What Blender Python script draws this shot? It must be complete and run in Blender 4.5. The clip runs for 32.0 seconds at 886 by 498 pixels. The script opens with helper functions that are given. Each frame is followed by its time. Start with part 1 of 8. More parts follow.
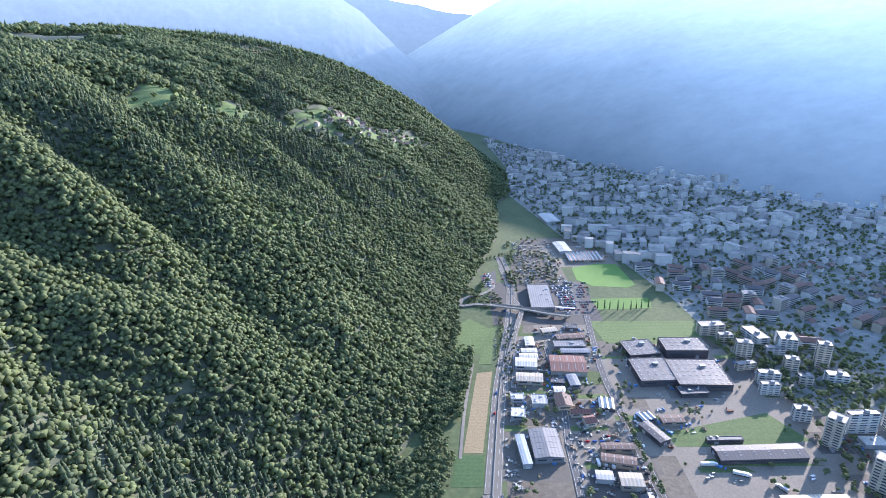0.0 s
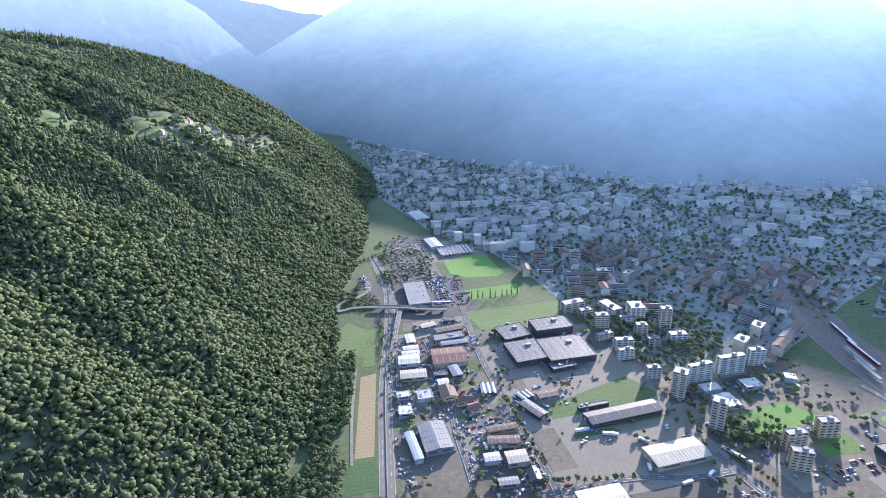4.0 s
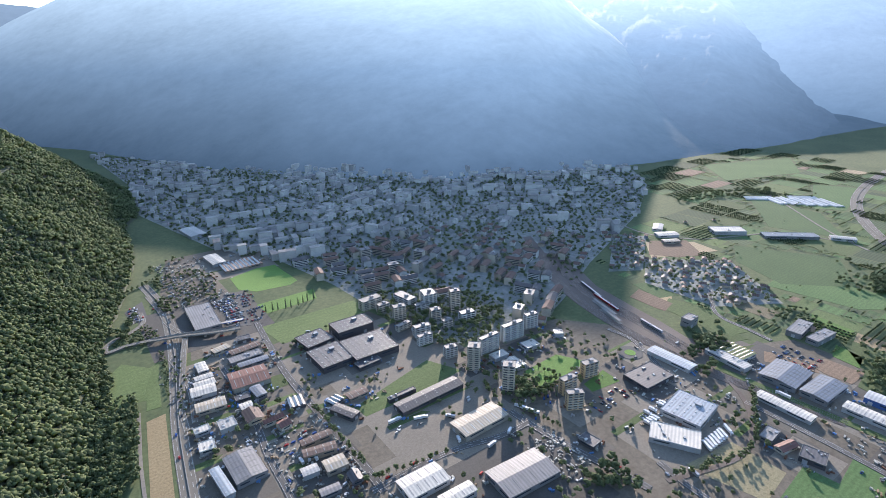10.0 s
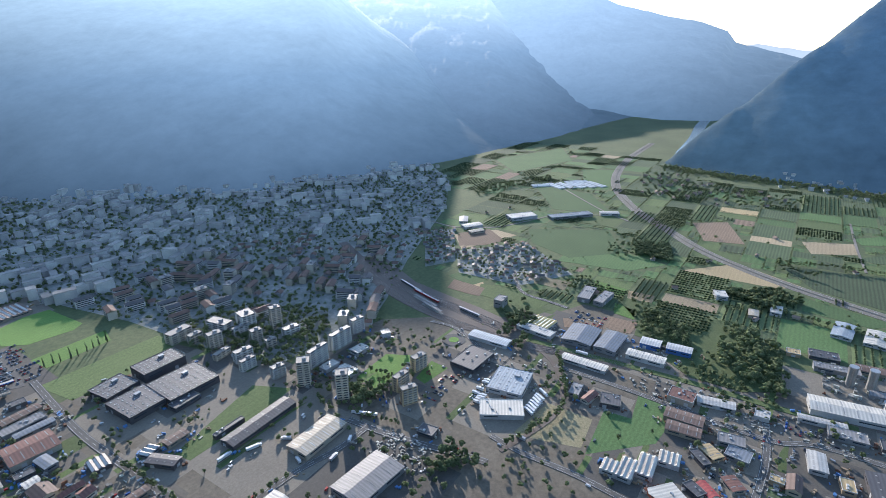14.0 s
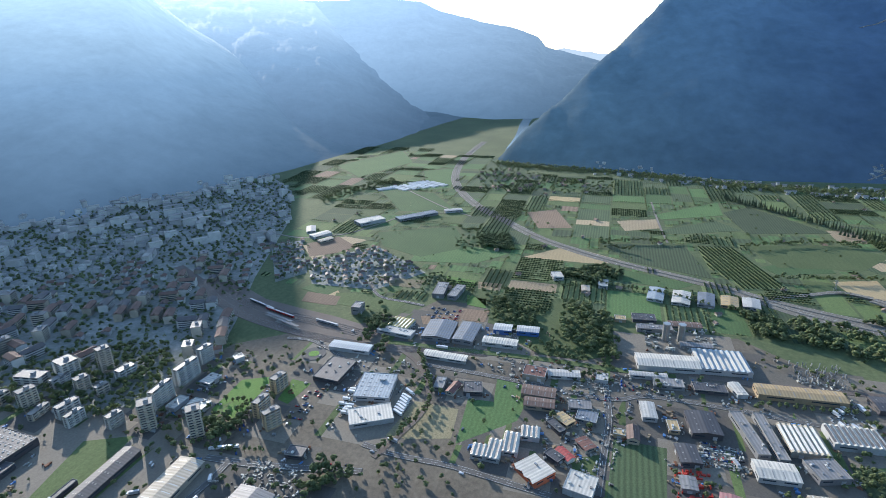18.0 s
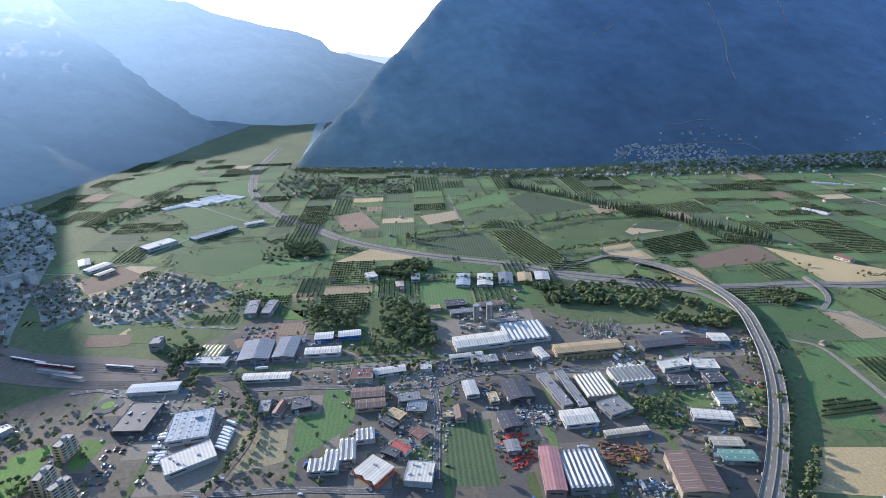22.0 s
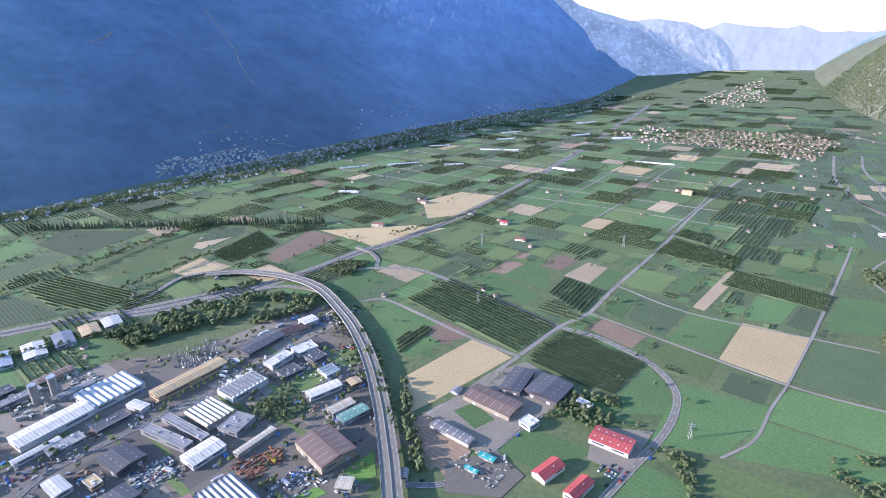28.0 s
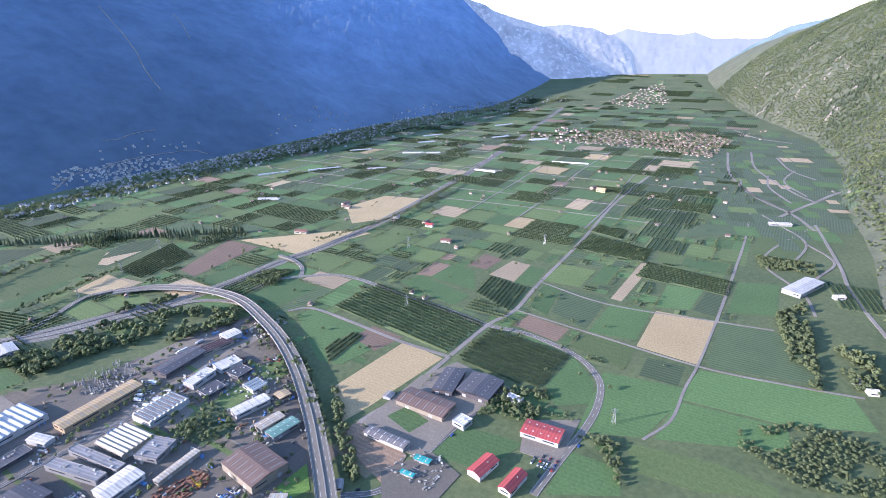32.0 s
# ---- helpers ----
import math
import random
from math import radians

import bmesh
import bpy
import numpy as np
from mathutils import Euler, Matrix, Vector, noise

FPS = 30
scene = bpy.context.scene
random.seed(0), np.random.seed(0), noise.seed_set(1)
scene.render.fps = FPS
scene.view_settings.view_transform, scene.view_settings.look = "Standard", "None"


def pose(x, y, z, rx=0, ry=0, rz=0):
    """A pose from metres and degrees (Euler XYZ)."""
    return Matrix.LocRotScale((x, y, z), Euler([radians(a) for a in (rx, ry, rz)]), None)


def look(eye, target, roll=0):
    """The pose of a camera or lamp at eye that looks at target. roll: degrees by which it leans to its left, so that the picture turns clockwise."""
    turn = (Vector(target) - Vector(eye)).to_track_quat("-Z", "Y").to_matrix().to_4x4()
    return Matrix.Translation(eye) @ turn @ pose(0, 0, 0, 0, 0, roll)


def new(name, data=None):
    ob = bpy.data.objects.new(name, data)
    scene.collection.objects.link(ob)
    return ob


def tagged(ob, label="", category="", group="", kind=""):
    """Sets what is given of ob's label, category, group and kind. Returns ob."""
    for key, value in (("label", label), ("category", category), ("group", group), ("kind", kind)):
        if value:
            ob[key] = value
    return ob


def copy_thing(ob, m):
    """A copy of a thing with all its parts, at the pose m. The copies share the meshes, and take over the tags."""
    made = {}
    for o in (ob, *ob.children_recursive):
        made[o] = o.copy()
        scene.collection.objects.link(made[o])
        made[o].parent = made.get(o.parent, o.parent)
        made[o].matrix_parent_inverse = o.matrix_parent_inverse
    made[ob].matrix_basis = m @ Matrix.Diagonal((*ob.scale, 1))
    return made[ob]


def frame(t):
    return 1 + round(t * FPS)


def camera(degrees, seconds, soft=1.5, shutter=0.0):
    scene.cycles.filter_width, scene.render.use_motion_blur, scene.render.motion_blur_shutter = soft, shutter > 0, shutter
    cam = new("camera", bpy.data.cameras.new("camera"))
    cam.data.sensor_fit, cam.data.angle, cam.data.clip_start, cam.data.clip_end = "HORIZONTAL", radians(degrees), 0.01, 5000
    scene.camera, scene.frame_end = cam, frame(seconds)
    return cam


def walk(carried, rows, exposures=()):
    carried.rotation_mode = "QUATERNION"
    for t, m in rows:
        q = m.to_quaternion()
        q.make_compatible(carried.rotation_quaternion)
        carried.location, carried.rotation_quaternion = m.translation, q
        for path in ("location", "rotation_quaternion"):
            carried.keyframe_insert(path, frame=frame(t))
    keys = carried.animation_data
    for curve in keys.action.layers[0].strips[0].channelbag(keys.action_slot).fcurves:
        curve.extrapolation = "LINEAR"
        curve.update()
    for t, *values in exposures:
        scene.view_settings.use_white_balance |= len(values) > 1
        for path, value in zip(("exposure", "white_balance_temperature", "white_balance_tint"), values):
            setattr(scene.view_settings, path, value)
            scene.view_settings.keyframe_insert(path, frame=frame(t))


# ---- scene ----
cam = camera(78.4, 32.0, soft=0.45)
PATH = [
    (0.0, pose(0, 0, 350, 69.97, 1.54, 1.33)),
    (0.5, pose(0, 0, 350, 69.94, 1.51, 0.70)),
    (1.0, pose(0, 0, 350, 69.89, 1.49, -0.73)),
    (1.5, pose(0, 0, 350, 69.85, 1.49, -2.67)),
    (2.0, pose(0, 0, 350, 69.81, 1.53, -5.06)),
    (2.5, pose(0, 0, 350, 69.76, 1.57, -7.46)),
    (3.0, pose(0, 0, 350, 69.71, 1.63, -9.60)),
    (3.5, pose(0, 0, 350, 69.68, 1.67, -11.32)),
    (5.5, pose(0, 0, 350, 69.42, 1.77, -18.51)),
    (6.0, pose(0, 0, 350, 69.39, 1.75, -20.74)),
    (6.5, pose(0, 0, 350, 69.35, 1.71, -22.79)),
    (7.0, pose(0, 0, 350, 69.31, 1.65, -25.23)),
    (7.5, pose(0, 0, 350, 69.27, 1.57, -27.57)),
    (8.0, pose(0, 0, 350, 69.25, 1.45, -29.71)),
    (8.5, pose(0, 0, 350, 69.24, 1.33, -31.41)),
    (9.0, pose(0, 0, 350, 69.23, 1.20, -32.99)),
    (9.5, pose(0, 0, 350, 69.21, 1.08, -34.44)),
    (10.0, pose(0, 0, 350, 69.22, 1.01, -35.94)),
    (10.5, pose(0, 0, 350, 69.22, 0.95, -37.54)),
    (11.0, pose(0, 0, 350, 69.21, 0.90, -39.33)),
    (11.5, pose(0, 0, 350, 69.20, 0.86, -41.31)),
    (12.0, pose(0, 0, 350, 69.20, 0.83, -43.78)),
    (12.5, pose(0, 0, 350, 69.23, 0.80, -46.53)),
    (13.0, pose(0, 0, 350, 69.28, 0.79, -49.78)),
    (13.5, pose(0, 0, 350, 69.34, 0.80, -52.84)),
    (14.0, pose(0, 0, 350, 69.39, 0.84, -56.25)),
    (14.5, pose(0, 0, 350, 69.44, 0.90, -59.21)),
    (15.0, pose(0, 0, 350, 69.47, 0.95, -62.34)),
    (15.5, pose(0, 0, 350, 69.49, 0.99, -64.69)),
    (17.5, pose(0, 0, 350, 69.59, 1.07, -71.50)),
    (18.0, pose(0, 0, 350, 69.60, 1.07, -72.92)),
    (18.5, pose(0, 0, 350, 69.62, 1.06, -74.18)),
    (19.0, pose(0, 0, 350, 69.64, 1.05, -75.57)),
    (19.5, pose(0, 0, 350, 69.65, 1.05, -77.29)),
    (20.0, pose(0, 0, 350, 69.65, 1.08, -79.34)),
    (20.5, pose(0, 0, 350, 69.63, 1.10, -81.81)),
    (21.0, pose(0, 0, 350, 69.61, 1.11, -84.92)),
    (21.5, pose(0, 0, 350, 69.58, 1.13, -88.72)),
    (22.0, pose(0, 0, 350, 69.53, 1.17, -94.02)),
    (22.5, pose(0, 0, 350, 69.48, 1.23, -99.03)),
    (23.0, pose(0, 0, 350, 69.44, 1.25, -103.92)),
    (23.5, pose(0, 0, 350, 69.40, 1.26, -108.39)),
    (24.0, pose(0, 0, 350, 69.37, 1.29, -113.73)),
    (24.5, pose(0, 0, 350, 69.35, 1.34, -118.05)),
    (25.0, pose(0, 0, 350, 69.33, 1.39, -122.61)),
    (25.5, pose(0, 0, 350, 69.32, 1.44, -125.94)),
    (26.0, pose(0, 0, 350, 69.30, 1.45, -129.33)),
    (26.5, pose(0, 0, 350, 69.28, 1.45, -132.52)),
    (28.5, pose(0, 0, 350, 69.26, 1.46, -141.56)),
    (29.0, pose(0, 0, 350, 69.28, 1.44, -143.12)),
    (29.5, pose(0, 0, 350, 69.31, 1.40, -144.19)),
    (30.0, pose(0, 0, 350, 69.33, 1.35, -145.01)),
    (30.5, pose(0, 0, 350, 69.35, 1.29, -145.92)),
    (31.0, pose(0, 0, 350, 69.37, 1.20, -146.88)),
    (31.5, pose(0, 0, 350, 69.40, 1.11, -147.55)),
    (32.0, pose(0, 0, 350, 69.41, 1.05, -147.86)),
]
walk(cam, PATH, [(0, 2.2, 6100, 20), (3, 2.22, 6150, 20), (6, 1.92, 6650, 18), (10, 1.68, 6800, 16), (13, 1.5, 6550, 13), (18, 1.42, 6450, 8), (20, 1.42, 6450, 9), (23, 1.67, 6350, 17), (26, 2.0, 6200, 21), (32, 2.04, 6100, 25)])

# ---- world and sun ----
SUN_AZ, SUN_EL = 42.0, 15.5
world = bpy.data.worlds.new("world")
scene.world = world
world.use_nodes = True
wn, wl = world.node_tree.nodes, world.node_tree.links
sky = wn.new("ShaderNodeTexSky")
sky.sky_type, sky.sun_disc = "NISHITA", False
sky.sun_elevation, sky.sun_rotation = radians(SUN_EL), radians(SUN_AZ)
sky.altitude, sky.air_density, sky.dust_density, sky.ozone_density = 500, 1.0, 0.4, 2.5
wn["Background"].inputs["Strength"].default_value = 0.13
wl.new(sky.outputs[0], wn["Background"].inputs["Color"])
lamp = bpy.data.lights.new("sun", "SUN")
lamp.energy, lamp.angle, lamp.color = 2.7, radians(0.55), (1.0, 0.93, 0.86)
sun = new("sun", lamp)
sun_way = Vector((math.sin(radians(SUN_AZ)) * math.cos(radians(SUN_EL)), math.cos(radians(SUN_AZ)) * math.cos(radians(SUN_EL)), math.sin(radians(SUN_EL))))
sun.matrix_world = look(sun_way * 3000, (0, 0, 0))


# ---- materials ----
def node_mat(name):
    m = bpy.data.materials.new(name)
    m.use_nodes = True
    return m, m.node_tree.nodes, m.node_tree.links, m.node_tree.nodes["Principled BSDF"]


def noise_node(nt, ln, scale, detail=4, coord="Object"):
    tc, nz = nt.new("ShaderNodeTexCoord"), nt.new("ShaderNodeTexNoise")
    nz.inputs["Scale"].default_value, nz.inputs["Detail"].default_value = scale, detail
    ln.new(tc.outputs[coord], nz.inputs["Vector"])
    return nz


def ramp_node(nt, ln, source, stops):
    r = nt.new("ShaderNodeValToRGB")
    while len(r.color_ramp.elements) < len(stops):
        r.color_ramp.elements.new(0.5)
    for e, (p, c) in zip(r.color_ramp.elements, stops):
        e.position, e.color = p, (*c, 1)
    ln.new(source, r.inputs["Fac"])
    return r


def mixed(nt, ln, fac, a, b, mode="MIX"):
    m = nt.new("ShaderNodeMix")
    m.data_type, m.blend_type = "RGBA", mode
    if isinstance(fac, (int, float)):
        m.inputs["Factor"].default_value = fac
    else:
        ln.new(fac, m.inputs["Factor"])
    for k, v in ((6, a), (7, b)):
        if isinstance(v, tuple):
            m.inputs[k].default_value = (*v, 1)
        else:
            ln.new(v, m.inputs[k])
    return m.outputs[2]


def surface(name, low, high, coarse=0.03, fine=0.6, rough=0.85, bump=0.3, spread=0.35, metal=0.0, piece=0.0, island=0.0, depth=0.3, grit=0.0):
    """A weathered surface: two noises between two colours; piece / island vary its value per object / per loose piece."""
    m, nt, ln, bs = node_mat(name)
    n1, n2 = noise_node(nt, ln, coarse), noise_node(nt, ln, fine, 6)
    ad = nt.new("ShaderNodeMath")
    ad.operation = "ADD"
    s1, s2 = nt.new("ShaderNodeMath"), nt.new("ShaderNodeMath")
    for s, n, k in ((s1, n1, 0.55), (s2, n2, 0.45)):
        s.operation = "MULTIPLY"
        s.inputs[1].default_value = k
        ln.new(n.outputs["Fac"], s.inputs[0])
    ln.new(s1.outputs[0], ad.inputs[0])
    ln.new(s2.outputs[0], ad.inputs[1])
    col = ramp_node(nt, ln, ad.outputs[0], [(0.5 - spread / 2, low), (0.5 + spread / 2, high)]).outputs["Color"]
    if grit:
        n3 = noise_node(nt, ln, fine * 1.6, 8)
        n3.inputs["Roughness"].default_value = 0.8
        g = ramp_node(nt, ln, n3.outputs["Fac"], [(0.32, (1 - grit,) * 3), (0.68, (1 + grit,) * 3)])
        col = mixed(nt, ln, 1.0, col, g.outputs["Color"], "MULTIPLY")
    for amount, node, out in ((piece, "ShaderNodeObjectInfo", "Random"), (island, "ShaderNodeNewGeometry", "Random Per Island")):
        if amount:
            o = nt.new(node)
            r = ramp_node(nt, ln, o.outputs[out], [(0, (1 - amount,) * 3), (1, (1 + amount * 0.6, 1 + amount * 0.6, 1 + amount * 0.4))])
            col = mixed(nt, ln, 1.0, col, r.outputs["Color"], "MULTIPLY")
    ln.new(col, bs.inputs["Base Color"])
    bs.inputs["Roughness"].default_value, bs.inputs["Metallic"].default_value = rough, metal
    if bump:
        b = nt.new("ShaderNodeBump")
        b.inputs["Strength"].default_value, b.inputs["Distance"].default_value = bump, depth
        ln.new(n2.outputs["Fac"], b.inputs["Height"])
        ln.new(b.outputs[0], bs.inputs["Normal"])
    return m


def haze_glow_mat(name, low, high, glow_low, glow_high, top, strength, rock=None, ahead=None, grain=0.04, middle=None):
    """Far mountain sides: woods and rock behind kilometres of lit air. The haze is painted as emission, stronger with
    height.
    """
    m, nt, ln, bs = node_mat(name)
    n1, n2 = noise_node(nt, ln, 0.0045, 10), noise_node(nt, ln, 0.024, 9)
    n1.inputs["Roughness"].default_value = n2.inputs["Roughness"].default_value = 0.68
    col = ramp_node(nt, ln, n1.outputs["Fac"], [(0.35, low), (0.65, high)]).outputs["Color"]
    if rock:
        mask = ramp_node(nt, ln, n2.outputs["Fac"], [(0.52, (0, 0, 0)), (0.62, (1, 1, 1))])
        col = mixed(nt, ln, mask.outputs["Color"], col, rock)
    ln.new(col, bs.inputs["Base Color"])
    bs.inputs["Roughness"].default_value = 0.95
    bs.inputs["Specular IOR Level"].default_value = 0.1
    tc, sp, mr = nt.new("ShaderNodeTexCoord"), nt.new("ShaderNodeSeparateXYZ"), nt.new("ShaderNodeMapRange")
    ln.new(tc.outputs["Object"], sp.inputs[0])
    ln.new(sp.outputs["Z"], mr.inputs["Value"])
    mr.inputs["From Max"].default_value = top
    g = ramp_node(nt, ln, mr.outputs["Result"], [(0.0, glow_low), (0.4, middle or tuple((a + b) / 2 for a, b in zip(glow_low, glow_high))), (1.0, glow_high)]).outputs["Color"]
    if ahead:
        # scales the painted haze glow by how near a bearing lies to the sun
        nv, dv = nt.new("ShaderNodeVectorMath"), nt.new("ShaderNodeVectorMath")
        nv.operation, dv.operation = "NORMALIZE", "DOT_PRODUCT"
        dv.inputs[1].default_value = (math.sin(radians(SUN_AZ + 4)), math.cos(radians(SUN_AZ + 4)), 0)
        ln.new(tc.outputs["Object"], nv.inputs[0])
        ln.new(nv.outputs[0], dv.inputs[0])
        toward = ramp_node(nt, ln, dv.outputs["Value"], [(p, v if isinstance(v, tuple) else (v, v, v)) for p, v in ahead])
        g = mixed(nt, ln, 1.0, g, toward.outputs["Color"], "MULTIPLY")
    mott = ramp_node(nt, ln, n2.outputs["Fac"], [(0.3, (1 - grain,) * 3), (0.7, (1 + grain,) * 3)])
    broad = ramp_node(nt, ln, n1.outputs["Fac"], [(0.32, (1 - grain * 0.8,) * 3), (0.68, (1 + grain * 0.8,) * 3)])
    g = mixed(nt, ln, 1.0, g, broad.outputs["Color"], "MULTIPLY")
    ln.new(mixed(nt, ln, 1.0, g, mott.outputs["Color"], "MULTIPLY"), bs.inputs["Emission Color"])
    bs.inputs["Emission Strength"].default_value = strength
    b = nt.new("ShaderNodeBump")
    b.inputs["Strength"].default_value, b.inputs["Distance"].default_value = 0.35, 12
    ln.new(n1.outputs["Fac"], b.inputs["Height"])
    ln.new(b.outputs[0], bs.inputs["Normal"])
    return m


def leaf_mat(name, low, high, island):
    """Leaves that let light through."""
    m = surface(name, low, high, 0.012, 0.5, 0.75, 0.0, 0.4, island=island)
    nt, ln = m.node_tree.nodes, m.node_tree.links
    bs = nt["Principled BSDF"]
    bs.inputs["Specular IOR Level"].default_value = 0.15
    src = bs.inputs["Base Color"].links[0].from_socket
    tr, mx = nt.new("ShaderNodeBsdfTranslucent"), nt.new("ShaderNodeMixShader")
    mx.inputs[0].default_value = 0.58
    ln.new(src, tr.inputs["Color"])
    ln.new(bs.outputs[0], mx.inputs[1])
    ln.new(tr.outputs[0], mx.inputs[2])
    ln.new(mx.outputs[0], nt["Material Output"].inputs["Surface"])
    return m


M_GROUND = surface("valley_grass", (0.06, 0.092, 0.036), (0.125, 0.15, 0.062), 0.008, 0.12, 0.95, 0.2, grit=0.3)
M_SLOPE = surface("forest_floor", (0.055, 0.07, 0.045), (0.125, 0.135, 0.085), 0.02, 0.2, 0.95, 0.3)
# haze on these mountain sides is emission; M_NORTH's last stops paint its sunlit flank
M_NORTH = haze_glow_mat("hazed_north_side", (0.016, 0.028, 0.026), (0.034, 0.048, 0.042), (0.022, 0.053, 0.135), (0.034, 0.092, 0.265), 650, 0.34, None, ((0.0, 1.5), (0.12, 1.02), (0.3, 0.84), (0.45, 0.9), (0.6, (1.4, 1.34, 1.1)), (0.8, (2.0, 1.85, 1.3))), 0.16)
M_SOUTH = haze_glow_mat("hazed_south_side", (0.02, 0.035, 0.03), (0.05, 0.06, 0.05), (0.026, 0.05, 0.092), (0.28, 0.405, 0.55), 640, 0.8, None, ((0.72, 0.7), (0.88, 0.82), (0.97, 1.1), (1.0, 1.18)), 0.07, (0.09, 0.152, 0.245))
M_SPUR = haze_glow_mat("hazy_spur_side", (0.008, 0.013, 0.012), (0.016, 0.022, 0.02), (0.036, 0.068, 0.122), (0.37, 0.52, 0.72), 760, 0.72, None, ((0.2, 0.5), (0.72, 0.72), (0.88, 0.9), (1.0, 1.15)), 0.06, (0.12, 0.2, 0.32))
M_WEST = haze_glow_mat("hazed_west_side", (0.02, 0.035, 0.03), (0.05, 0.06, 0.05), (0.075, 0.135, 0.23), (0.29, 0.43, 0.64), 760, 0.7, None, ((0.2, 0.42), (0.72, 0.48), (0.8, 0.64), (0.88, 0.85), (1.0, 1.15)), 0.05)
# far ranges: dark rock and woods, paled by haze painted as emission
M_FAR = haze_glow_mat("hazed_bare_rock_side", (0.09, 0.085, 0.08), (0.16, 0.145, 0.13), (0.1, 0.16, 0.28), (0.12, 0.19, 0.33), 500, 0.42, (0.24, 0.21, 0.185), None, 0.25)
M_HAZEROCK = haze_glow_mat("hazed_rock_side", (0.08, 0.08, 0.085), (0.12, 0.12, 0.12), (0.2, 0.29, 0.43), (0.22, 0.31, 0.46), 500, 0.33, (0.15, 0.145, 0.14), None, 0.12)
M_PALE = haze_glow_mat("hazed_peak_side", (0.05, 0.05, 0.055), (0.07, 0.07, 0.075), (0.36, 0.47, 0.61), (0.4, 0.5, 0.64), 500, 0.28, None, None, 0.06)
M_PALEWEST = haze_glow_mat("hazed_west_peak_side", (0.05, 0.05, 0.055), (0.07, 0.07, 0.075), (0.36, 0.47, 0.61), (0.4, 0.5, 0.64), 500, 0.55, None, None, 0.05)
M_EASTSLOPE = haze_glow_mat("hazy_green_side", (0.05, 0.07, 0.05), (0.1, 0.12, 0.08), (0.1, 0.16, 0.24), (0.11, 0.19, 0.3), 500, 0.5, None, None, 0.2)
M_LEAF = leaf_mat("broad_leaves", (0.15, 0.2, 0.105), (0.29, 0.335, 0.17), 0.24)
M_FRUIT = leaf_mat("fruit_tree_leaves", (0.06, 0.1, 0.055), (0.11, 0.15, 0.075), 0.25)
M_LEAF2 = leaf_mat("conifer_needles", (0.125, 0.175, 0.115), (0.22, 0.27, 0.165), 0.22)


# ---- mesh helpers ----
def mesh_of(name, verts, faces, material):
    me = bpy.data.meshes.new(name)
    me.from_pydata([tuple(v) for v in verts], [], [tuple(f) for f in faces])
    me.materials.append(material)
    me.update()
    return me


def big_mesh(name, verts, tris, material, soft=False):
    """A mesh from arrays of corners and triangles."""
    me = bpy.data.meshes.new(name)
    me.vertices.add(len(verts))
    me.vertices.foreach_set("co", np.asarray(verts, dtype=np.float32).ravel())
    me.loops.add(len(tris) * 3)
    me.loops.foreach_set("vertex_index", np.asarray(tris, dtype=np.int32).ravel())
    me.polygons.add(len(tris))
    me.polygons.foreach_set("loop_start", np.arange(0, len(tris) * 3, 3, dtype=np.int32))
    me.materials.append(material)
    if soft:
        me.polygons.foreach_set("use_smooth", np.ones(len(tris), dtype=bool))
    me.update(calc_edges=True)
    return me


def waves(x, y, step, seed, octaves=4):
    """Smooth value noise on arrays, about -1 to 1."""
    out, amp, tot = np.zeros_like(x, dtype=float), 1.0, 0.0
    for k in range(octaves):
        u, v = x / step + 37.1 * seed + k * 11.3, y / step - 17.7 * seed + k * 5.9
        iu, iv = np.floor(u), np.floor(v)
        fu, fv = u - iu, v - iv
        fu, fv = fu * fu * (3 - 2 * fu), fv * fv * (3 - 2 * fv)

        def h(a, b):
            q = np.sin(a * 127.1 + b * 311.7 + seed * 74.7) * 43758.5453
            return (q - np.floor(q)) * 2 - 1
        out += amp * ((h(iu, iv) * (1 - fu) + h(iu + 1, iv) * fu) * (1 - fv) + (h(iu, iv + 1) * (1 - fu) + h(iu + 1, iv + 1) * fu) * fv)
        tot += amp
        amp, step = amp * 0.5, step / 2.03
    return out / tot


def grid_sheet(name, us, vs, place, material, keep=None):
    """A sheet over two rows of parameters; place(u, v) gives x, y, z arrays."""
    U, V = np.meshgrid(us, vs, indexing="ij")
    X, Y, Z = place(U, V)
    n, m = U.shape
    idx = np.arange(n * m).reshape(n, m)
    a, b, c, d = idx[:-1, :-1].ravel(), idx[1:, :-1].ravel(), idx[1:, 1:].ravel(), idx[:-1, 1:].ravel()
    if keep is not None:
        ok = keep(X, Y, Z).ravel()
        sel = ok[a] | ok[b] | ok[c] | ok[d]
        a, b, c, d = a[sel], b[sel], c[sel], d[sel]
    tris = np.concatenate([np.stack([a, b, c], 1), np.stack([a, c, d], 1)])
    me = big_mesh(name, np.stack([X.ravel(), Y.ravel(), Z.ravel()], 1), tris, material)
    me.polygons.foreach_set("use_smooth", np.ones(len(tris), dtype=bool))
    return new(name, me)


# ---- the land ----
FOOT_Y = [-4900, -4500, -4070, -3000, -2400, -1900, -1500, -1100, -720, -300, 0, 350, 450, 560, 720, 850, 1020, 1270, 1345, 1600, 1900, 2300, 3000]
FOOT_X = [760, 640, 480, 130, -85, -150, -130, -160, -146, -120, -100, -80, -45, -28, -8, 30, 70, 90, 125, 135, 60, -200, -800]


def foot(y):
    return np.interp(y, FOOT_Y, FOOT_X)


